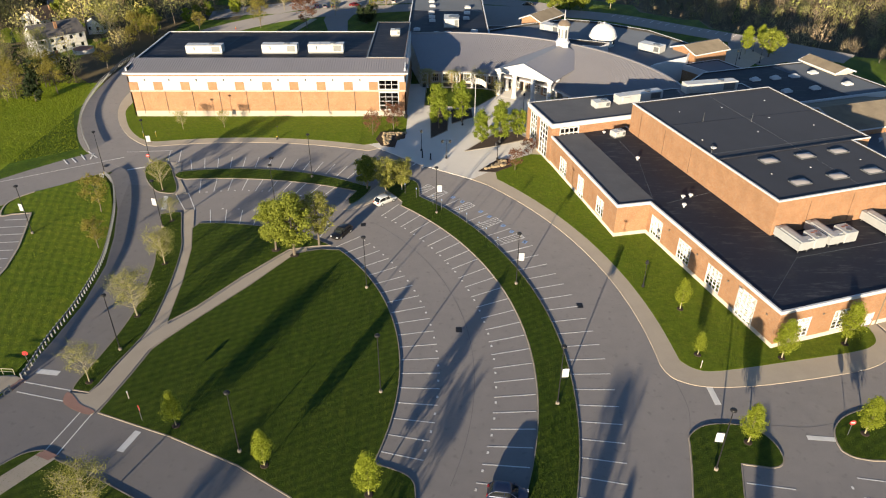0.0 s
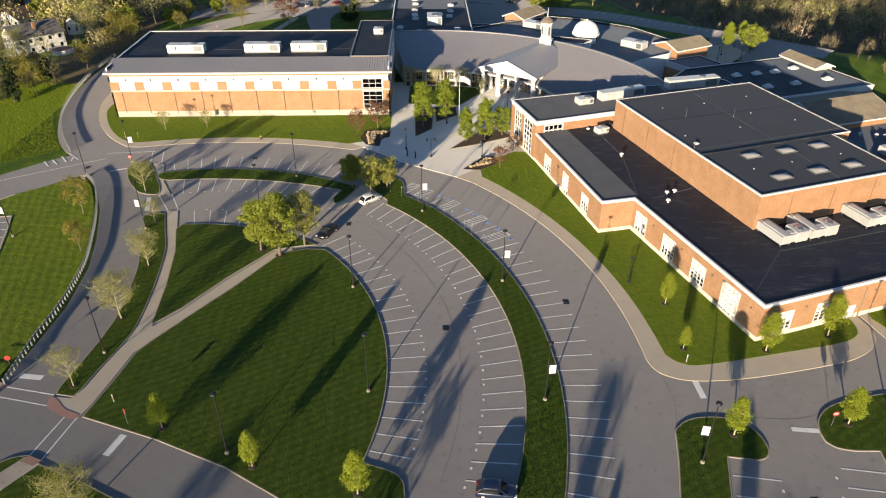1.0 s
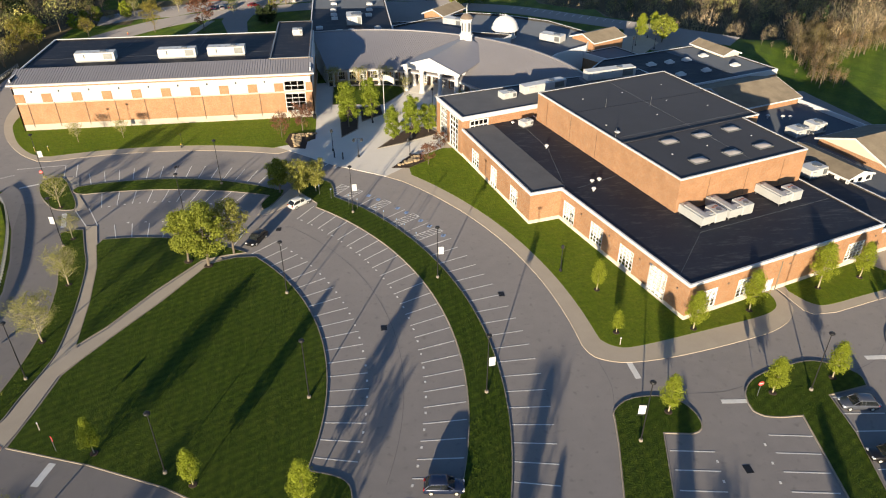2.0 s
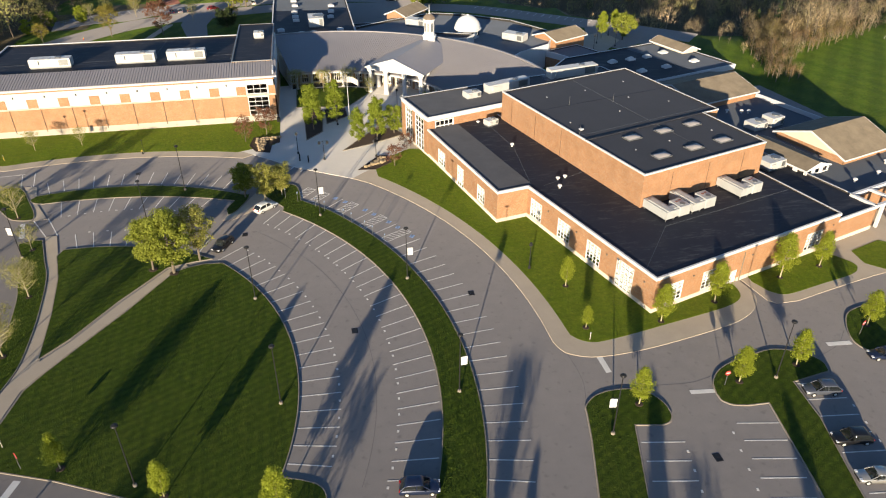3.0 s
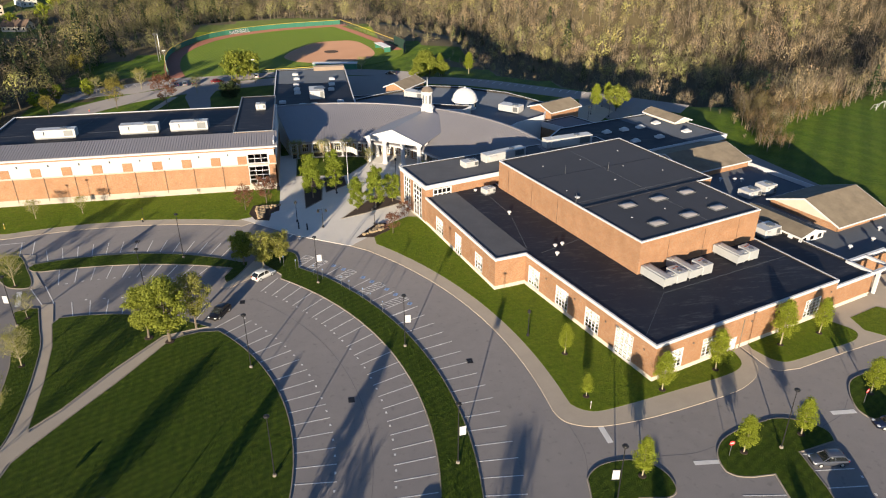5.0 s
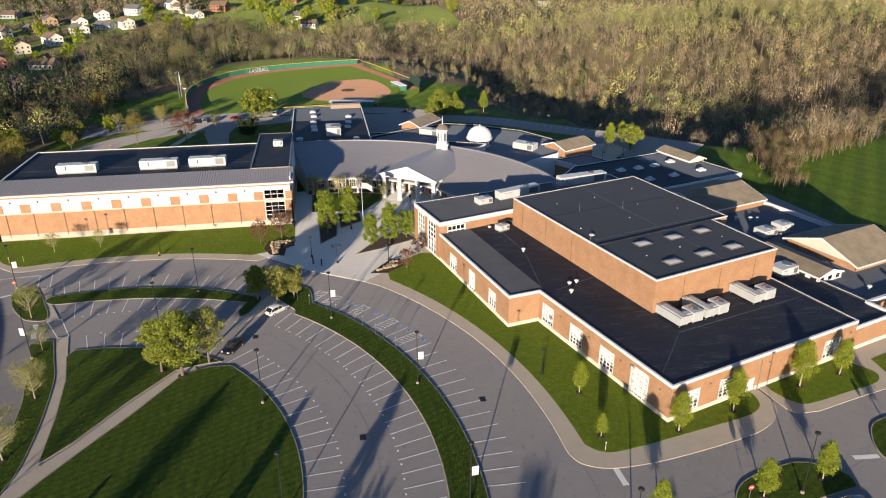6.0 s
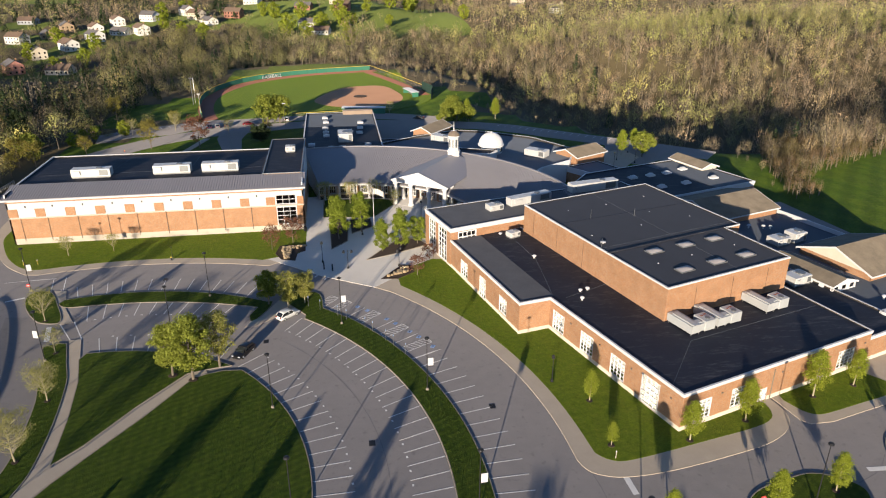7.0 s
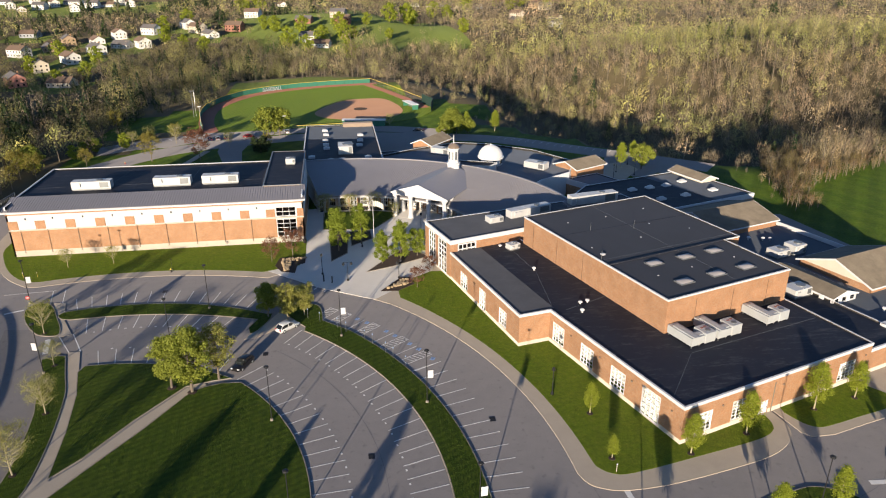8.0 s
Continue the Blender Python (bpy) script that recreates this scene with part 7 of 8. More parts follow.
near_bare, near_green, near_dark = scatter(190, 520, ((6.4, 190, 400, 0.97), (7.2, 400, 640, 1.05)))
far_bare, far_green, far_dark = scatter(520, 2100, ((9.8, 640, 860, 1.08), (14.0, 860, 1250, 1.3), (29, 1250, 2200, 1.9)))
# the hedgerow woods by the village stand in full round crowns, olive and russet
west_wood = [p for p in near_green + near_bare if p[0] < -30 and 268 < p[1] < 640]
west = set(west_wood)
near_green = [p for p in near_green if p not in west]
near_bare = [p for p in near_bare if p not in west]
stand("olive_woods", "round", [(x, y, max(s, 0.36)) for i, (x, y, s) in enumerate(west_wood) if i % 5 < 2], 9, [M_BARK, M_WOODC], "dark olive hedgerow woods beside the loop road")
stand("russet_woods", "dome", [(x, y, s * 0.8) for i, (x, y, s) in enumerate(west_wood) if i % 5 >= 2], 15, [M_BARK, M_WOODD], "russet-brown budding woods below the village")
rng = random.Random(21)
brush = []
for _ in range(900):
    x, y = rng.uniform(126, 190), rng.uniform(167, 232)
    back = y - meadow_edge(x)
    if 0.5 < back < 26 and (x > 131 or y < 197) and math.hypot(x - 137, y - 216) > 5:
        brush.append((x, y, rng.uniform(0.28, 0.5) + back * 0.006))
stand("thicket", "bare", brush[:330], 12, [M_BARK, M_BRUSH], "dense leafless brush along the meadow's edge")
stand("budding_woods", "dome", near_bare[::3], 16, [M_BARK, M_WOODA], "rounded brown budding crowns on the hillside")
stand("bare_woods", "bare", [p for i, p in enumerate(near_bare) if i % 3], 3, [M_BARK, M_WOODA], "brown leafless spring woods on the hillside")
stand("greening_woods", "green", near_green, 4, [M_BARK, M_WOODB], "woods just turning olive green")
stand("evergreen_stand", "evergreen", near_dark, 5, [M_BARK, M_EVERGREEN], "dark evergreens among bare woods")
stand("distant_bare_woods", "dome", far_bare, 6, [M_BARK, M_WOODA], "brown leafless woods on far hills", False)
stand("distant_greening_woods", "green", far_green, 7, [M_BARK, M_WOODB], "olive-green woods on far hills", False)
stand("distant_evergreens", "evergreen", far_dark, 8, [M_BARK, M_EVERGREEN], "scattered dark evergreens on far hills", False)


# ---- light poles ----
def light_pole():
    t = thing("light_pole", pose(0, 0, 0), "tall dark car-park light pole on a concrete base", "light pole", "light poles")
    bm = bmesh.new()
    lathe(bm, [(0.24, 0.0), (0.24, 0.35), (0.19, 0.4)], n=12)
    part("base", bm, M_KERB, t, "round pale concrete base")
    bm = bmesh.new()
    tube(bm, (0, 0, 0.35), (0, 0, 9.35), 0.085, 0.055, 8)
    part("pole", bm, M_DARK, t)
    bm = bmesh.new()
    lathe(bm, [(0.08, 9.2), (0.34, 9.34), (0.38, 9.46), (0.3, 9.58), (0.08, 9.66)], n=14)
    part("lamp_head", bm, M_DARK, t, "dark domed lamp head")
    return t


pole0 = light_pole()
POLES = [(-73.7, 108.3), (-45.3, 76.1), (-24.0, 57.6), (-8.1, 67.6), (-12.1, 91.2), (-1.2, 115.8), (11.7, 92.3), (14.6, 65.5), (31.3, 54.9), (-27.1, 131.2), (-31.7, 116.9), (-51.0, 110.4),
         (-70.6, 132.6), (-63.4, 139.0), (56.4, 60.2), (-38.3, 152.2)]
pole0.matrix_basis = pose(*POLES[0], 0.05)
for k, (x, y) in enumerate(POLES[1:]):
    copy_thing(pole0, pose(x, y, 0.05, 0, 0, 40 * k) if k < 14 else pose(x, y, 0.05) @ Matrix.Diagonal((0.6, 0.6, 0.28, 1)))
banner = thing("pole_banner", pose(0, 0, 0), "plain white banner on a light pole", "banner", "pole banners")
bm = bmesh.new()
box(bm, 0.16, 1.0, -0.02, 0.02, 4.5, 5.85)
part("cloth", bm, M_WHITE, banner)
bm = bmesh.new()
for z in (4.3, 5.98):
    tube(bm, (0.04, 0, z), (1.15, 0, z), 0.02, 0.02, 5)
part("arms", bm, M_DARK, banner)
for k, (x, y, a) in enumerate(((11.7, 92.3, 0), (14.6, 65.5, 5), (31.3, 54.9, 170), (-73.7, 108.3, 160), (-51.0, 110.4, 165), (-1.2, 115.8, 0), (-63.4, 139.0, 10))):
    m = pose(x, y, 0.05, 0, 0, a)
    if k:
        copy_thing(banner, m)
    else:
        banner.matrix_basis = m


def lantern(double):
    t = thing("plaza_lantern", pose(0, 0, 0), "dark plaza lantern post" + (" with two hanging lamps" if double else ""), "lamp post", "plaza lanterns")
    bm = bmesh.new()
    lathe(bm, [(0.25, 0), (0.25, 0.3), (0.12, 0.5), (0.08, 0.7), (0.06, 4.4)], n=10)
    part("post", bm, M_DARK, t)
    if double:
        bm = bmesh.new()
        tube(bm, (-0.9, 0, 4.3), (0.9, 0, 4.3), 0.04, 0.04, 6)
        part("arm", bm, M_DARK, t)
    for x in ((-0.85, 0.85) if double else (0,)):
        bm = bmesh.new()
        z = 3.6 if double else 4.3
        lathe(bm, [(0.12, z), (0.3, z + 0.15), (0.24, z + 0.55), (0.08, z + 0.75)], x, 0, 10)
        part("lamp", bm, M_DARK, t)
    return t


l1, l2 = lantern(False), lantern(True)
l1.matrix_basis = pose(-4.8, 144.5, 0.1)
copy_thing(l1, pose(4.7, 159.6, 0.1))
copy_thing(l1, pose(20.2, 168.2, 0.1))
copy_thing(l1, pose(31.8, 91.5, 0.1))
for x, y in ((77.5, 205.8), (82.4, 206.3), (87.1, 206.2), (95.6, 209.5), (91.0, 213.6), (82.9, 212.8), (98.3, 221.8)):
    copy_thing(l1, pose(x, y, 0.0))
l2.matrix_basis = pose(0.7, 140.4, 0.1)
copy_thing(l2, pose(11.8, 139.9, 0.1, 0, 0, 60))
for x, y in ((-4.5, 140.8), (-2.7, 139.7)):
    t = thing("bollard", pose(x, y, 0.1), "slim black plaza bollard", "bollard", "bollards")
    bm = bmesh.new()
    lathe(bm, [(0.14, 0), (0.14, 1.5), (0.05, 1.6)], n=10)
    part("shaft", bm, M_DARK, t)
    bm = bmesh.new()
    lathe(bm, [(0.2, 0), (0.2, 0.08)], n=10)
    part("foot", bm, M_DARK, t)
t = thing("waste_bin", pose(-9.2, 164.4, 0.1), "dark round waste bin at the wall", "bin")
bm = bmesh.new()
lathe(bm, [(0.35, 0), (0.42, 0.9), (0.44, 1.0)], n=12)
part("body", bm, M_DARK, t)
bm = bmesh.new()
lathe(bm, [(0.44, 1.0), (0.3, 1.15), (0.1, 1.18)], n=12)
part("lid", bm, M_DARK, t)

flag = thing("flagpole", pose(7.8, 163.2, 0.1), "tall white flagpole with a pale flag", "flagpole")
bm = bmesh.new()
tube(bm, (0, 0, 0), (0, 0, 10.7), 0.10, 0.05, 8)
part("pole", bm, M_WHITE, flag)
bm = bmesh.new()
lathe(bm, [(0.03, 10.7), (0.12, 10.8), (0.03, 10.92)], n=8)
part("finial", bm, M_YELLOW, flag)
bm = bmesh.new()
NX = 10
for i in range(NX):
    q = []
    for k, z in ((i, 9.0), (i + 1, 9.0), (i + 1, 10.4), (i, 10.4)):
        f = k / NX
        q.append((0.08 + 2.5 * f, 0.22 * math.sin(5 * f), z - 0.9 * f * f))
    hull_quad(bm, q, 1 if i % 2 else 0)
bmesh.ops.remove_doubles(bm, verts=bm.verts[:], dist=0.001)
part("flag", bm, [M_WHITE, M_BASE], flag, "drooping pale flag")
bm = bmesh.new()
lathe(bm, [(0.5, -0.02), (0.5, 0.12), (0.2, 0.18)], n=14)
part("base", bm, M_BASE, flag)


# ---- guard rails ----
def guard_rail(pts, label, gap=0.9, h=0.98):
    """Posts with a corrugated beam and a top pipe."""
    g = thing("guard_rail", pose(0, 0, 0), label, "guard rail", "guard rails")
    bm = bmesh.new()
    box(bm, -0.1, 0.1, -0.1, 0.1, -0.3, h)
    post = to_mesh("post", bm, [M_RAIL])
    line = smooth(pts, 8)
    acc = 0.0
    for a, b in zip(line, line[1:]):
        a, b = Vector(a), Vector(b)
        length = (b - a).length
        ang = math.degrees(math.atan2(b.y - a.y, b.x - a.x))
        while acc < length:
            p = a + (b - a) * acc / length
            piece("post", post, g, pose(p.x, p.y, 0, 0, 0, ang))
            acc += gap
        acc -= length
    for name, dz, hh, w in (("beam", 0.62, 0.28, 0.06),):
        bm = bmesh.new()
        strip(bm, line, w, dz, dz + hh)
        part(name, bm, M_RAIL, g, "dull galvanised steel rail")
    return g


guard_rail([(-70.3, 132.2), (-67.2, 128.2), (-63.0, 118.6), (-59.5, 107.6), (-57.2, 98.1), (-56.2, 87), (-56.4, 78.5), (-56.1, 72.6), (-56.1, 70.2)], "grey steel guard rail along the west drive")
guard_rail([(-56.4, 67.9), (-57.6, 65.4), (-60.0, 61.0)], "short grey steel guard rail past the crossing")
guard_rail([(-79.4, 145.4), (-84.6, 154), (-90.6, 167), (-95.0, 186), (-96.6, 205), (-96.0, 217)], "grey steel guard rail round the loop road", 1.0)


# ---- west crossing ----
bm = bmesh.new()
prism(bm, [(-55.5, 69.9), (-56.4, 68.0), (-64.0, 66.6), (-64.0, 70.4), (-57.5, 70.9)], -0.3, 0.09)
west_walk = solid("pavement_west_crossing", bm, M_WALK, "concrete walk that ends at the west crossing", "pavement", "structure")
bm = bmesh.new()
prism(bm, [(-55.4, 69.9), (-56.3, 68.0), (-57.1, 68.3), (-56.2, 70.3)], 0.0, 0.10)
part("paver_ramp", bm, M_BRICKPAVE, west_walk, "red paver ramp")
for y0 in (70.9, 67.4):
    hr = thing("handrail", pose(-57.4, y0, 0.06, 0, 0, 176), "pale tubular handrail beside the walk", "handrail", "handrails")
    for k in range(4):
        bm = bmesh.new()
        tube(bm, (k * 1.6, 0, 0), (k * 1.6, 0, 1.05), 0.05, 0.05, 6)
        part("post", bm, M_YELLOWRAIL, hr)
    for z in (0.55, 1.05):
        bm = bmesh.new()
        tube(bm, (0, 0, z), (4.8, 0, z), 0.05, 0.05, 6)
        part("rail", bm, M_YELLOWRAIL, hr)


# ---- tall poles by the ball field ----
def tall_pole(x, y, h, label, mat, lamp):
    t = thing("floodlight_pole" if lamp else "foul_pole", pose(x, y, -0.1), label, "pole")
    bm = bmesh.new()
    tube(bm, (0, 0, 0), (0, 0, h), 0.08, 0.05, 8)
    part("shaft", bm, mat, t)
    bm = bmesh.new()
    if lamp:
        box(bm, -0.6, 0.6, -0.2, 0.2, h - 0.2, h + 0.1)
    else:
        box(bm, 0.08, 0.3, -0.02, 0.02, h * 0.5, h)
    part("lamp_head" if lamp else "wing_screen", bm, M_GALV, t)


tall_pole(-62.6, 332.0, 11.5, "tall white foul pole at the outfield fence", M_GALV, False)
tall_pole(-51.4, 280.2, 13.5, "tall pale floodlight pole beside the loop road", M_GALV, True)
tall_pole(-19.8, 280.1, 9.0, "slim dark lamp pole on the rear road", M_DARK, True)
# stall lines of the strip beside the loop road
for k in range(12):
    a = Vector((-84, 273)).lerp(Vector((-52, 288)), k / 11)
    bar((a.x, a.y), (a.x - 2.2, a.y + 4.6), 0.12)


# ---- hydrants ----
def hydrant(m, body, label):
    t = thing("fire_hydrant", m, label, "hydrant", "hydrants")
    bm = bmesh.new()
    lathe(bm, [(0.2, 0), (0.2, 0.08), (0.13, 0.1), (0.13, 0.62)], n=12)
    part("barrel", bm, body, t)
    bm = bmesh.new()
    lathe(bm, [(0.16, 0.6), (0.17, 0.68), (0.12, 0.82), (0.04, 0.9)], n=12)
    part("bonnet", bm, M_YELLOW, t, "yellow bonnet")
    for sx in (-1, 1):
        bm = bmesh.new()
        tube(bm, (sx * 0.1, 0, 0.48), (sx * 0.24, 0, 0.48), 0.07, 0.07, 8)
        part("nozzle", bm, body, t)


hydrant(pose(-38.3, 150.9, 0.1), M_DARK, "dark fire hydrant with a yellow top beside the walk")
hydrant(pose(-72.6, 249.0, -0.12), M_RED, "red fire hydrant on the verge behind the wing")


# ---- signs ----
def sign_post(m, kind, label):
    t = thing("road_sign", m, label, "sign")
    bm = bmesh.new()
    tube(bm, (0, 0, 0), (0, 0, 2.2), 0.035, 0.035, 6)
    part("post", bm, M_GREYMETAL, t)
    bm = bmesh.new()
    if kind == "stop":
        pts = [(0.4 * math.cos(radians(22.5 + 45 * k)), 0.4 * math.sin(radians(22.5 + 45 * k))) for k in range(8)]
        v0 = [bm.verts.new((x, -0.05, 2.1 + z)) for x, z in pts]
        v1 = [bm.verts.new((x, -0.03, 2.1 + z)) for x, z in pts]
        bm.faces.new(v0)
        bm.faces.new(v1[::-1])
        for i in range(8):
            j = (i + 1) % 8
            bm.faces.new((v0[j], v0[i], v1[i], v1[j]))
        part("plate", bm, M_RED, t, "red octagonal plate")
        bm = bmesh.new()
        box(bm, -0.26, 0.26, -0.062, -0.052, 2.02, 2.2)
        part("lettering_bar", bm, M_WHITE, t)
    else:
        box(bm, -0.13, 0.13, -0.05, -0.03, 1.8, 2.25)
        part("plate", bm, M_GREYMETAL if kind == "white" else M_BLUE, t)
        bm = bmesh.new()
        box(bm, -0.09, 0.09, -0.058, -0.051, 1.9, 2.15)
        part("symbol_bar", bm, M_BLUE if kind == "white" else M_WHITE, t)
    return t


for x, y, a in ((-37.3, 62.6, 130), (49.0, 60.2, 0), (73.5, 66.2, 20), (-62.9, 137.2, 10), (-56.4, 72.8, 190)):
    sign_post(pose(x, y, 0.1, 0, 0, a), "stop", "red octagonal stop sign at a kerb")
for x, y in ((-7.5, 123.8), (-5.2, 121.9), (-1.9, 119.0), (-0.3, 117.2), (3.0, 113.6), (4.3, 111.9), (6.4, 108.6), (7.6, 106.6), (9.4, 103.4)):
    sign_post(pose(x, y, 0.12, 0, 0, 35), "white", "small dull accessible-parking sign on a thin post")
for x, y in ((-40.4, 66.4), (35.0, 72.3), (-69.7, 152.5), (-66.8, 152.5)):
    t = thing("marker_post", pose(x, y, 0.1), "thin pale marker post in the grass", "post", "marker posts")
    bm = bmesh.new()
    tube(bm, (0, 0, 0), (0, 0, 1.2), 0.045, 0.04, 6)
    part("shaft", bm, M_YELLOW if y > 150 else M_BASE, t)
    bm = bmesh.new()
    box(bm, -0.07, 0.07, -0.03, 0.03, 1.1, 1.3)
    part("cap", bm, M_WHITE, t)


# ---- boulders ----
def boulder(seed):
    rng = random.Random(seed)
    bm = bmesh.new()
    bmesh.ops.create_icosphere(bm, subdivisions=2, radius=0.62)
    for v in bm.verts:
        n = noise.noise(v.co * 1.6 + Vector((seed * 3.1, 0, 0)))
        v.co = Vector([math.copysign(abs(q / 0.62) ** 0.6 * 0.5, q) for q in v.co]) * (1 + 0.3 * n)
        v.co.z = max(v.co.z * 0.8, -0.25)
    return to_mesh("boulder", bm, [M_BOULDER])


STONES = [boulder(k) for k in range(5)]
rng = random.Random(5)
rows = [(-13.8 + 0.72 * k, 153.9 + 0.05 * k) for k in range(8)] + [(-13.6 + 0.72 * k, 153.1 + 0.05 * k) for k in range(5)]
rows += [(-13.8 + 0.1 * k, 152.6 - 0.8 * k) for k in range(7)] + [(-13.0 + 0.1 * k, 152.2 - 0.8 * k) for k in range(6)] + [(-12.3 + 0.1 * k, 151.8 - 0.8 * k) for k in range(3)]
rows += [(9.0 + 0.72 * k, 135.0 + 0.28 * k) for k in range(7)] + [(10.4 + 0.72 * k, 136.1 + 0.3 * k) for k in range(5)] + [(11.4 + 0.6 * k, 137.0 + 0.5 * k) for k in range(4)] + [(12.0 + 0.6 * k, 138.2 + 0.4 * k) for k in range(2)]
for k, (x, y) in enumerate(rows):
    ob = tagged(new("boulder", STONES[k % 5]), "rough tan boulder at a bed's edge", "boulder", "boulders")
    s = rng.uniform(0.55, 0.85)
    ob.matrix_basis = pose(x + rng.uniform(-0.15, 0.15), y + rng.uniform(-0.15, 0.15), 0.32, 0, 0, rng.uniform(0, 360)) @ Matrix.Diagonal((s, s, s, 1))


# ---- cars ----
def paint(name, c, metal=0.3):
    m, nt, b = graph(name)
    n = tex_noise(nt, 3.0, 3)
    nt.links.new(mixc(nt, n, tuple(v * 0.9 for v in c), c), b.inputs["Base Color"])
    b.inputs["Metallic"].default_value = metal
    b.inputs["Roughness"].default_value = 0.34
    b.inputs["Coat Weight"].default_value = 0.3
    return m


M_HEAD = coloured("lamp_lens", (0.75, 0.76, 0.78), 0.9, 0.1, 1.0, 3.0, bumpy=0)
M_TAIL = coloured("tail_lens", (0.4, 0.02, 0.02), 0.9, 0.2, 1.0, 3.0, bumpy=0)


def loft(bm, sections, mi=0):
    """Skins closed cross sections of equal length."""
    rows = [[bm.verts.new(p) for p in s] for s in sections]
    n = len(rows[0])
    for a, b in zip(rows, rows[1:]):
        for i in range(n):
            j = (i + 1) % n
            f = bm.faces.new((a[i], a[j], b[j], b[i]))
            f.material_index, f.smooth = mi, True
    bm.faces.new(rows[0][::-1]).material_index = mi
    bm.faces.new(rows[-1]).material_index = mi


def car(m, colour, label, suv=False):
    t = thing("car", m, label, "car", "parked cars")
    L, W, H = (4.55, 1.86, 1.64) if suv else (4.6, 1.8, 1.45)
    belt = 0.97 if suv else 0.88
    w = W / 2
    bm = bmesh.new()
    prof = [(-L / 2, 0.56, 0.84), (-L / 2 + 0.07, belt - 0.14, 0.93), (-L / 2 + 0.35, belt - 0.01, 0.98), (-0.2, belt + 0.01, 1.0), (L / 2 - 1.35, belt - 0.02, 0.99), (L / 2 - 0.75, belt - 0.09, 0.96), (L / 2 - 0.25, belt - 0.2, 0.89), (L / 2 - 0.05, 0.66, 0.8), (L / 2, 0.5, 0.74)]
    secs = []
    for x, z, k in prof:
        y = w * k
        secs.append([(x, -y * 0.95, 0.26), (x, -y, 0.5), (x, -y * 0.99, z - 0.22), (x, -y * 0.95, z - 0.06), (x, -y * 0.84, z), (x, 0, z + 0.03), (x, y * 0.84, z), (x, y * 0.95, z - 0.06), (x, y * 0.99, z - 0.22), (x, y, 0.5), (x, y * 0.95, 0.26)])
    loft(bm, secs)
    part("body", bm, colour, t)
    # raked rear glass, low arched roof, long windscreen
    back = -L / 2 + (0.14 if suv else 0.5)
    line = [(back, belt - 0.02, 0.84), (back + (0.5 if suv else 0.85), H - 0.13, 0.745), (back + (0.85 if suv else 1.25), H - 0.03, 0.735), (0.0, H, 0.73), (0.45, H - 0.04, 0.725), (L / 2 - 1.9, H - 0.14, 0.72), (L / 2 - 1.12, belt - 0.03, 0.82)]
    bm = bmesh.new()
    secs = []
    for x, z, k in line:
        lo = min(belt - 0.05, z - 0.05)
        secs.append([(x, -w * 0.91, lo), (x, -w * (k + 0.05), z - 0.07), (x, -w * (k - 0.04), z - 0.005), (x, 0, z + 0.02), (x, w * (k - 0.04), z - 0.005), (x, w * (k + 0.05), z - 0.07), (x, w * 0.91, lo)])
    loft(bm, secs)
    part("cabin", bm, M_CARGLASS, t, "dark glass cabin")
    bm = bmesh.new()
    secs = []
    for x, z, k in line[1:6]:
        k += 0.02
        secs.append([(x, -w * (k + 0.045), z - 0.11), (x, -w * (k + 0.04), z - 0.03), (x, -w * (k - 0.06), z + 0.025), (x, 0, z + 0.05), (x, w * (k - 0.06), z + 0.025), (x, w * (k + 0.04), z - 0.03), (x, w * (k + 0.045), z - 0.11)])
    loft(bm, secs)
    part("roof", bm, colour, t)
    for sx in (-1, 1):
        for p, q in ((line[0], line[1]), (line[6], line[5])):
            bm = bmesh.new()
            tube(bm, (p[0], sx * w * 0.88, p[1]), (q[0], sx * w * (q[2] + 0.03), q[1] - 0.04), 0.06, 0.05, 6)
            part("pillar", bm, colour, t)
        bm = bmesh.new()
        tube(bm, (-0.38, sx * w * 0.93, belt - 0.03), (-0.3, sx * w * 0.77, H - 0.06), 0.04, 0.04, 5)
        part("pillar", bm, colour, t)
        bm = bmesh.new()
        box(bm, L / 2 - 1.75, L / 2 - 1.55, sx * w * 1.0 - 0.06 if sx > 0 else -w - 0.14, sx * w * 1.0 + 0.14 if sx > 0 else -w + 0.06, belt, belt + 0.14)
        part("mirror", bm, colour, t)
        for x in (-L / 2 + 0.85, L / 2 - 0.9):
            bm = bmesh.new()
            tube(bm, (x, sx * (w - 0.22), 0.33), (x, sx * (w - 0.0), 0.33), 0.33, 0.33, 16)
            wheel = part("wheel", bm, M_RUBBER, t)
            bm = bmesh.new()
            tube(bm, (x, sx * (w - 0.05), 0.33), (x, sx * (w + 0.015), 0.33), 0.21, 0.2, 10)
            part("rim", bm, M_GALV, wheel)
        bm = bmesh.new()
        box(bm, L / 2 - 0.28, L / 2 - 0.02, sx * w * 0.68 - 0.17, sx * w * 0.68 + 0.17, 0.58, 0.72)
        part("headlight", bm, M_HEAD, t)
        bm = bmesh.new()
        box(bm, -L / 2 - 0.01, -L / 2 + 0.12, sx * w * 0.68 - 0.16, sx * w * 0.68 + 0.16, 0.66, 0.86)
        part("tail_light", bm, M_TAIL, t)
    bm = bmesh.new()
    box(bm, L / 2 - 0.04, L / 2 + 0.04, -0.5, 0.5, 0.36, 0.54)
    part("grille", bm, M_DARK, t)
    return t


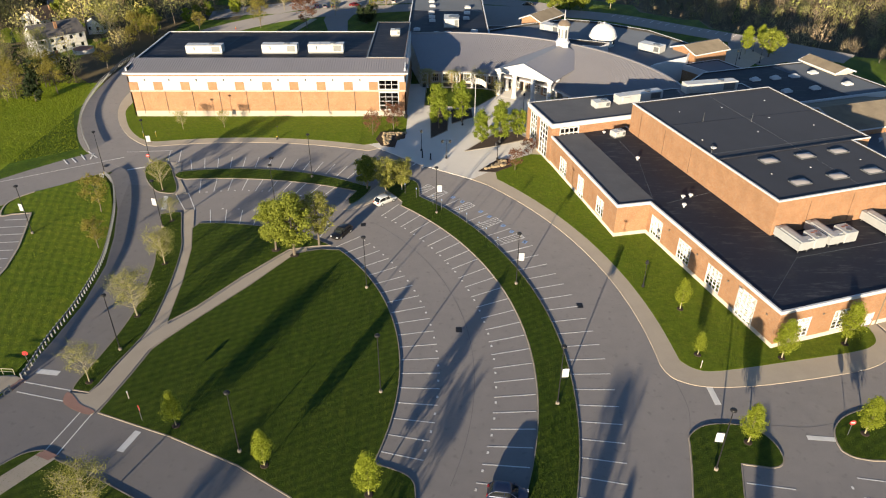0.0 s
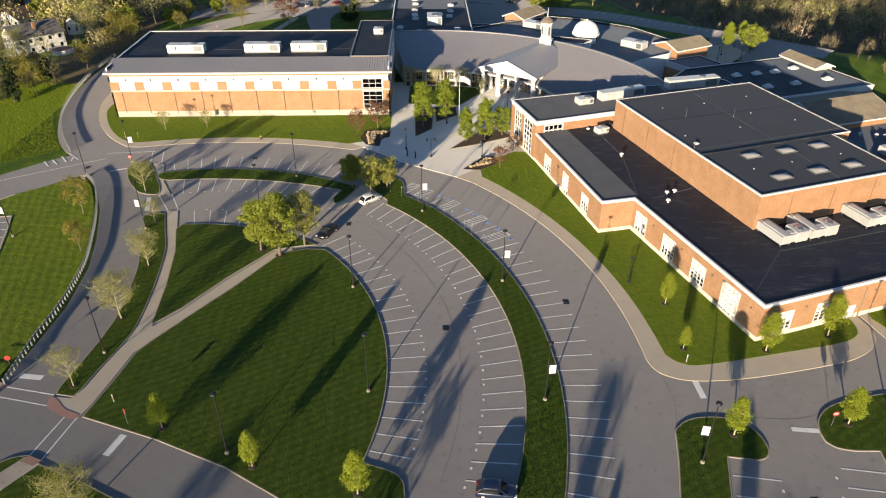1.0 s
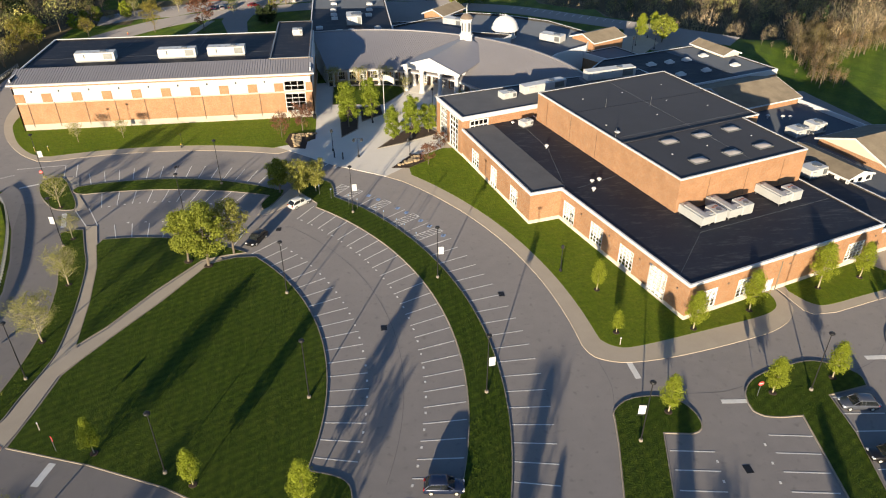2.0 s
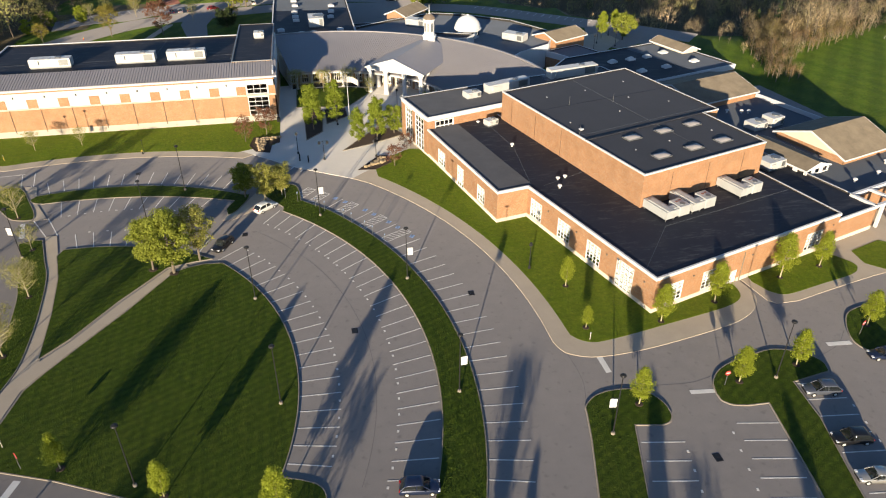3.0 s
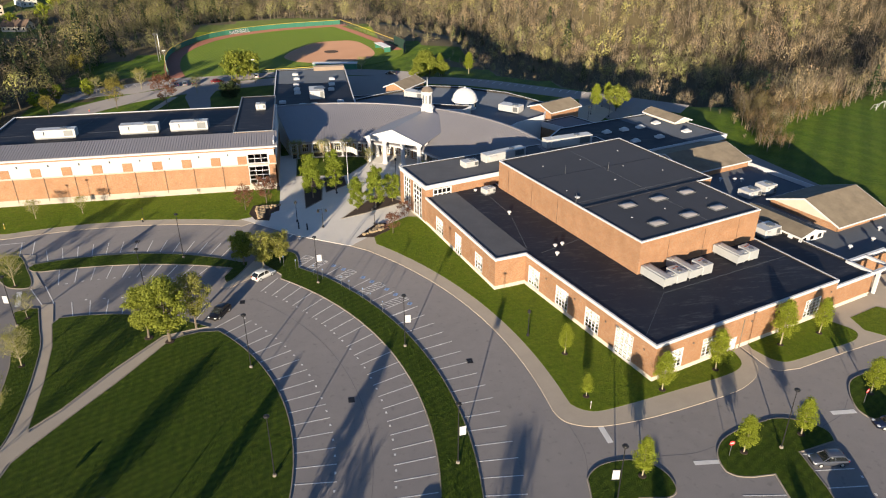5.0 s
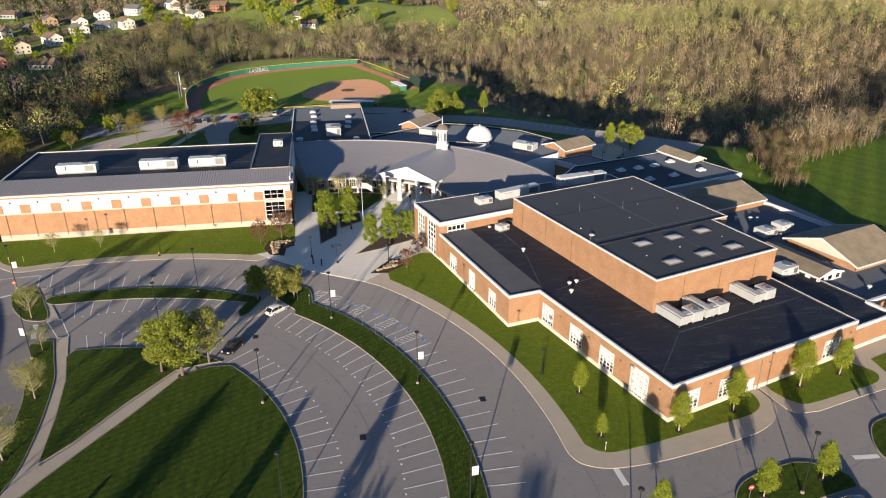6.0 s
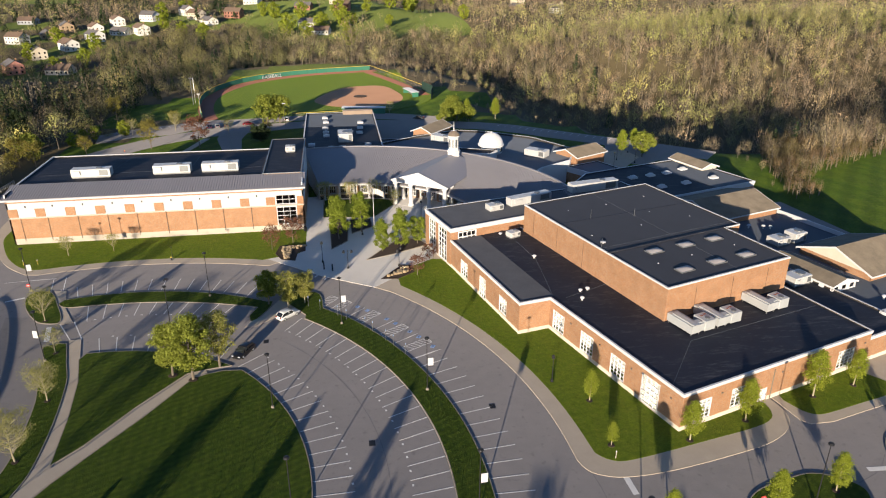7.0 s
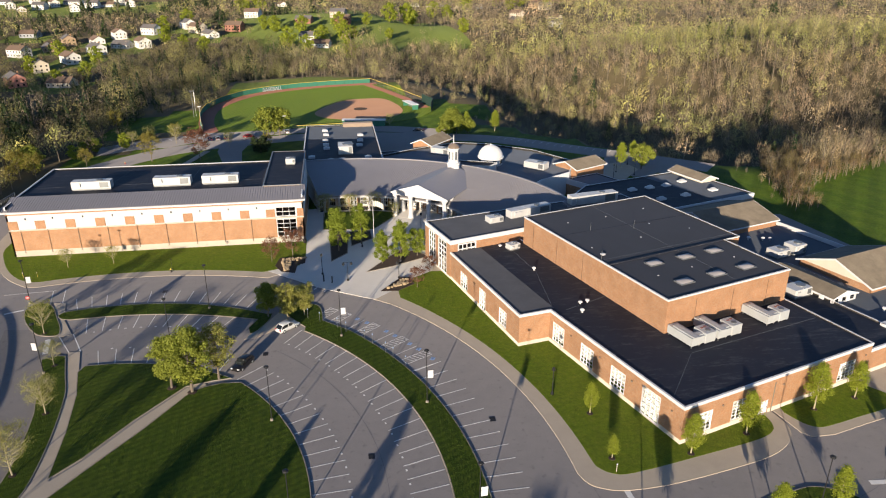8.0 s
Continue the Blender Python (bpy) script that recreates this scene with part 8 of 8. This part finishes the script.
P_BLACK, P_WHITE, P_SILVER, P_NAVY, P_RED, P_GREY = (paint(n, c, mt) for n, c, mt in (("black_car_paint", (0.012, 0.012, 0.014), 0.2), ("white_car_paint", (0.72, 0.72, 0.70), 0.0),
                                                                              ("silver_car_paint", (0.45, 0.44, 0.42), 0.6), ("navy_car_paint", (0.02, 0.03, 0.07), 0.3), ("red_car_paint", (0.30, 0.02, 0.02), 0.2), ("grey_car_paint", (0.11, 0.12, 0.15), 0.4)))
car(pose(-11.2, 120.2, 0.01, 0, 0, 42), P_WHITE, "white hatchback parked at the median's end", True)
car(pose(-18.1, 107.9, 0.01, 0, 0, 240), P_BLACK, "black estate car parked beside the oaks", True)
car(pose(7.1, 51.2, 0.01, 0, 0, -8), P_NAVY, "dark blue off-roader parked in a median stall", True)
car(pose(60.6, 56.8, 0.01, 0, 0, 172), P_GREY, "dark grey hatchback parked beside the east island", True)
car(pose(58.9, 48.7, 0.01, 0, 0, 172), P_BLACK, "black off-roader parked in the east car park", True)
car(pose(57.9, 43.1, 0.01, 0, 0, 170), P_SILVER, "silver saloon parked in the east car park")
car(pose(73.6, 61.3, 0.01, 0, 0, 172), P_NAVY, "dark blue saloon parked at the island")
for x, y, a, c, n in ((-49.0, 281.0, 100, P_NAVY, "dark blue"), (-46.0, 281.5, 100, P_SILVER, "silver"), (-43.0, 282.2, 100, P_NAVY, "dark blue"), (-34.5, 284.0, 10, P_RED, "red"), (33.6, 285.0, 170, P_BLACK, "black"), (-20, 290, 100, P_WHITE, "white")):
    car(pose(x, y, -0.02, 0, 0, a), c, f"{n} car parked on the rear road")


# ---- ball field buildings ----
def dugout(m, l, label):
    t = thing("dugout", m, label, "dugout")
    for name, x0, x1, y0, y1, z0, z1, mat in (("back_wall", -l / 2, l / 2, -1.6, -1.4, -0.1, 2.3, M_FENCEGREEN), ("side_wall", -l / 2, -l / 2 + 0.2, -1.4, 1.4, -0.1, 2.3, M_FENCEGREEN), ("side_wall", l / 2 - 0.2, l / 2, -1.4, 1.4, -0.1, 2.3, M_FENCEGREEN),
                                              ("roof", -l / 2 - 0.3, l / 2 + 0.3, -1.9, 1.8, 2.3, 2.55, M_WHITE), ("bench", -l / 2 + 0.5, l / 2 - 0.5, -1.3, -0.8, 0.1, 0.5, M_GREYMETAL)):
        bm = bmesh.new()
        box(bm, x0, x1, y0, y1, z0, z1)
        part(name, bm, mat, t)


dugout(pose(12, 299.6, 0, 0, 0, -9), 18, "long pale-roofed dugout beside the ball field")
dugout(pose(36, 336, 0, 0, 0, 105), 12, "green dugout with a pale roof")
t = thing("field_light", pose(-63, 329, 0), "tall slim pole at the outfield corner", "pole")
bm = bmesh.new()
tube(bm, (0, 0, -0.3), (0, 0, 11.8), 0.16, 0.1, 8)
part("pole", bm, M_GREYMETAL, t)
bm = bmesh.new()
box(bm, -0.7, 0.7, -0.15, 0.15, 11.2, 11.9)
part("head", bm, M_DARK, t)


# ---- houses in the distance ----
SIDING = [coloured("house_siding_%s" % n, c, 0.9, 0.7, 0.5, 4.0, bumpy=0.05) for n, c in (("white", (0.72, 0.70, 0.66)), ("cream", (0.60, 0.53, 0.42)), ("brick", (0.33, 0.15, 0.10)), ("grey", (0.42, 0.43, 0.45)), ("pink", (0.52, 0.25, 0.19)), ("tan", (0.42, 0.30, 0.19)))]
ROOFS = [coloured("house_roof_%s" % n, c, 0.75, 0.9, 0.4, 3.0) for n, c in (("grey", (0.13, 0.12, 0.12)), ("brown", (0.16, 0.11, 0.08)))]


def house(x, y, a, l, w, h, wall_k, roof_k, label):
    t = thing("house", pose(x, y, terrain(x, y) - 0.1, 0, 0, a), label, "house", "distant houses")
    poly = [(-w / 2, -l / 2), (w / 2, -l / 2), (w / 2, l / 2), (-w / 2, l / 2)]
    for i in range(4):
        p, q = poly[i], poly[(i + 1) % 4]
        length = math.dist(p, q)
        n = max(2, int(length / 3))
        ops = [(length * (k + 0.34) / n, length * (k + 0.66) / n, z, z + 1.15) for k in range(n) for z in ((1.0, 3.7) if h > 4.5 else (1.0,))]
        bm = bmesh.new()
        wall(bm, p, q, -2.0, h, 0.2, ops, ((99, 0),), 1)
        part("wall", bm, [SIDING[wall_k], M_INTERIOR], t)
        for s0, s1, z0, z1 in ops:
            bm = bmesh.new()
            box(bm, 0, s1 - s0, 0.08, 0.12, 0, z1 - z0)
            o = part("window", bm, M_CARGLASS, t)
            o.matrix_basis = edge_pose(p, q, s0, z0)
    rise = w * 0.3
    for yy in (-l / 2, l / 2 - 0.2):
        bm = bmesh.new()
        gable_end(bm, -w / 2, w / 2, yy, h, rise - 0.03, 0.2)
        part("gable", bm, SIDING[wall_k], t)
    bm = bmesh.new()
    gable_roof(bm, -w / 2, w / 2, -l / 2, l / 2, h, rise, 0.45)
    part("roof", bm, ROOFS[roof_k], t)
    bm = bmesh.new()
    box(bm, w * 0.2, w * 0.2 + 0.8, -0.4, 0.4, h, h + rise + 0.6)
    part("chimney", bm, M_BRICK, t)
    return t


NAMES = ("white-sided", "cream-sided", "red brick", "grey-sided", "pink-sided", "tan-sided")
for k, (x, y, a, s) in enumerate(HOUSES):
    two = k % 3 != 1
    house(x, y, a, 15 + (k * 5) % 5, 10 + (k * 3) % 3, 5.6 if two else 3.2, s, k % 2, f"{NAMES[s]} {'two-storey' if two else 'single-storey'} house among trees")


def pool(x, y, r):
    t = thing("swimming_pool", pose(x, y, terrain(x, y)), "round garden pool under a rust-red cover", "pool")
    bm = bmesh.new()
    lathe(bm, [(r, -0.6), (r, 1.2), (r - 0.12, 1.2), (r - 0.12, 1.0)], 0, 0, 24)
    part("pool_wall", bm, SIDING[0], t)
    bm = bmesh.new()
    lathe(bm, [(r - 0.13, 1.1), (r * 0.6, 1.0), (r * 0.2, 0.96), (0.02, 0.95)], 0, 0, 24)
    part("cover", bm, SIDING[2], t)


pool(-114, 222, 3.2)
house(-120, 250, -12, 8, 6, 3.6, 0, 0, "small white outbuilding behind bare branches")
house(-118.5, 212.5, 25, 3.4, 2.6, 1.9, 3, 0, "low grey garden shed on the grass")


def football_goal(x, y, a):
    t = thing("football_goal", pose(x, y, terrain(x, y), 0, 0, a), "white tubular football goal on the sports meadow", "goal")
    for s in (-3.6, 3.6):
        bm = bmesh.new()
        tube(bm, (s, 0, -0.6), (s, 0, 2.4), 0.09, 0.09, 8)
        part("post", bm, M_WHITE, t)
        bm = bmesh.new()
        tube(bm, (s, 0, 2.36), (s, 0.9, 2.3), 0.05, 0.05, 6)
        tube(bm, (s, 0.9, 2.3), (s, 2.1, -0.4), 0.05, 0.05, 6)
        part("side_stay", bm, M_WHITE, t)
    bm = bmesh.new()
    tube(bm, (-3.68, 0, 2.4), (3.68, 0, 2.4), 0.09, 0.09, 8)
    part("crossbar", bm, M_WHITE, t)
    bm = bmesh.new()
    tube(bm, (-3.6, 2.0, 0.12), (3.6, 2.0, 0.12), 0.05, 0.05, 6)
    part("ground_bar", bm, M_WHITE, t)


football_goal(199.5, 211.5, 29)

# the lane to the houses
LANE = ((-151, 281), (-146, 288), (-142, 296), (-141, 306), (-145, 320))
bm = bmesh.new()
rows = []
for x, y in LANE:
    rows.append([bm.verts.new((x + d, y - d * 0.4, terrain(x, y) + 0.45)) for d in (-3.2, 0, 3.2)])
for p, q in zip(rows, rows[1:]):
    for i in range(2):
        bm.faces.new((p[i], p[i + 1], q[i + 1], q[i]))
solid("garden_lane", bm, M_ASPHALT, "grey asphalt lane between garden houses", "road", "structure")


# ---- grass ----
def inside(px, py, poly):
    hit = np.zeros(len(px), bool)
    n = len(poly)
    for i in range(n):
        (x0, y0), (x1, y1) = poly[i], poly[(i + 1) % n]
        cross = (y0 > py) != (y1 > py)
        with np.errstate(divide="ignore", invalid="ignore"):
            hit ^= cross & (px < (x1 - x0) * (py - y0) / (y1 - y0 if y1 != y0 else 1e-9) + x0)
    return hit


def grass(name, areas, density, seed, material, label):
    """Short tufts over the lawns, one small blade each, as one object."""
    rng = np.random.default_rng(seed)
    vs = []
    for poly, z, h in areas:
        a = np.array(poly)
        lo, hi = a.min(0), a.max(0)
        n = int((hi[0] - lo[0]) * (hi[1] - lo[1]) * density)
        px, py = rng.uniform(lo[0], hi[0], n), rng.uniform(lo[1], hi[1], n)
        ok = inside(px, py, [tuple(p) for p in poly])
        px, py = px[ok], py[ok]
        n = len(px)
        t = rng.uniform(0, 6.283, n)
        w = rng.uniform(0.03, 0.06, n)
        hh = h * rng.uniform(0.5, 1.4, n)
        lean = rng.normal(0, 0.06, (n, 2))
        base = np.stack([px, py, np.full(n, z - 0.01)], 1)
        s = np.stack([np.cos(t) * w, np.sin(t) * w, np.zeros(n)], 1)
        tip = base + np.stack([lean[:, 0], lean[:, 1], hh], 1)
        vs.append(np.stack([base - s, base + s, tip], 1).reshape(-1, 3))
    vs = np.concatenate(vs)
    m = len(vs) // 3
    me = bpy.data.meshes.new(name)
    me.vertices.add(len(vs))
    me.vertices.foreach_set("co", vs.astype(np.float32).ravel())
    me.loops.add(m * 3)
    me.loops.foreach_set("vertex_index", np.arange(m * 3, dtype=np.int32))
    me.polygons.add(m)
    me.polygons.foreach_set("loop_start", np.arange(0, m * 3, 3, dtype=np.int32))
    me.update()
    me.materials.append(material)
    tagged(new(name, me), label, "grass", kind="stuff")


grass("bright_lawn_grass", BRIGHT_LAWNS, 20, 13, M_SUNBLADE, "thick grass tufts beside the walls, coloured bright as sunlit")
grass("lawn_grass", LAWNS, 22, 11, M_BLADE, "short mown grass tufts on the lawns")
MEADOWS = [([(-72, 80), (-57.6, 72), (-57.0, 87), (-58.2, 98), (-60.6, 108), (-64.2, 119), (-68.6, 128), (-71.5, 128.6), (-80.5, 121.5), (-77.5, 116.5), (-74.6, 108), (-72.4, 97)], 0.03, 0.12),
           ([(-82, 146), (-88, 157), (-94, 170), (-98, 190), (-108, 200), (-128, 180), (-128, 118), (-100, 134)], -0.15, 0.28)]

grass("meadow_grass", MEADOWS[1:], 18, 12, M_BLADEDRY, "longer yellow-green grass on the meadow")
grass("west_lawn_grass", MEADOWS[:1], 7, 14, M_BLADEDRY, "short yellow-green tufts on the west lawn")
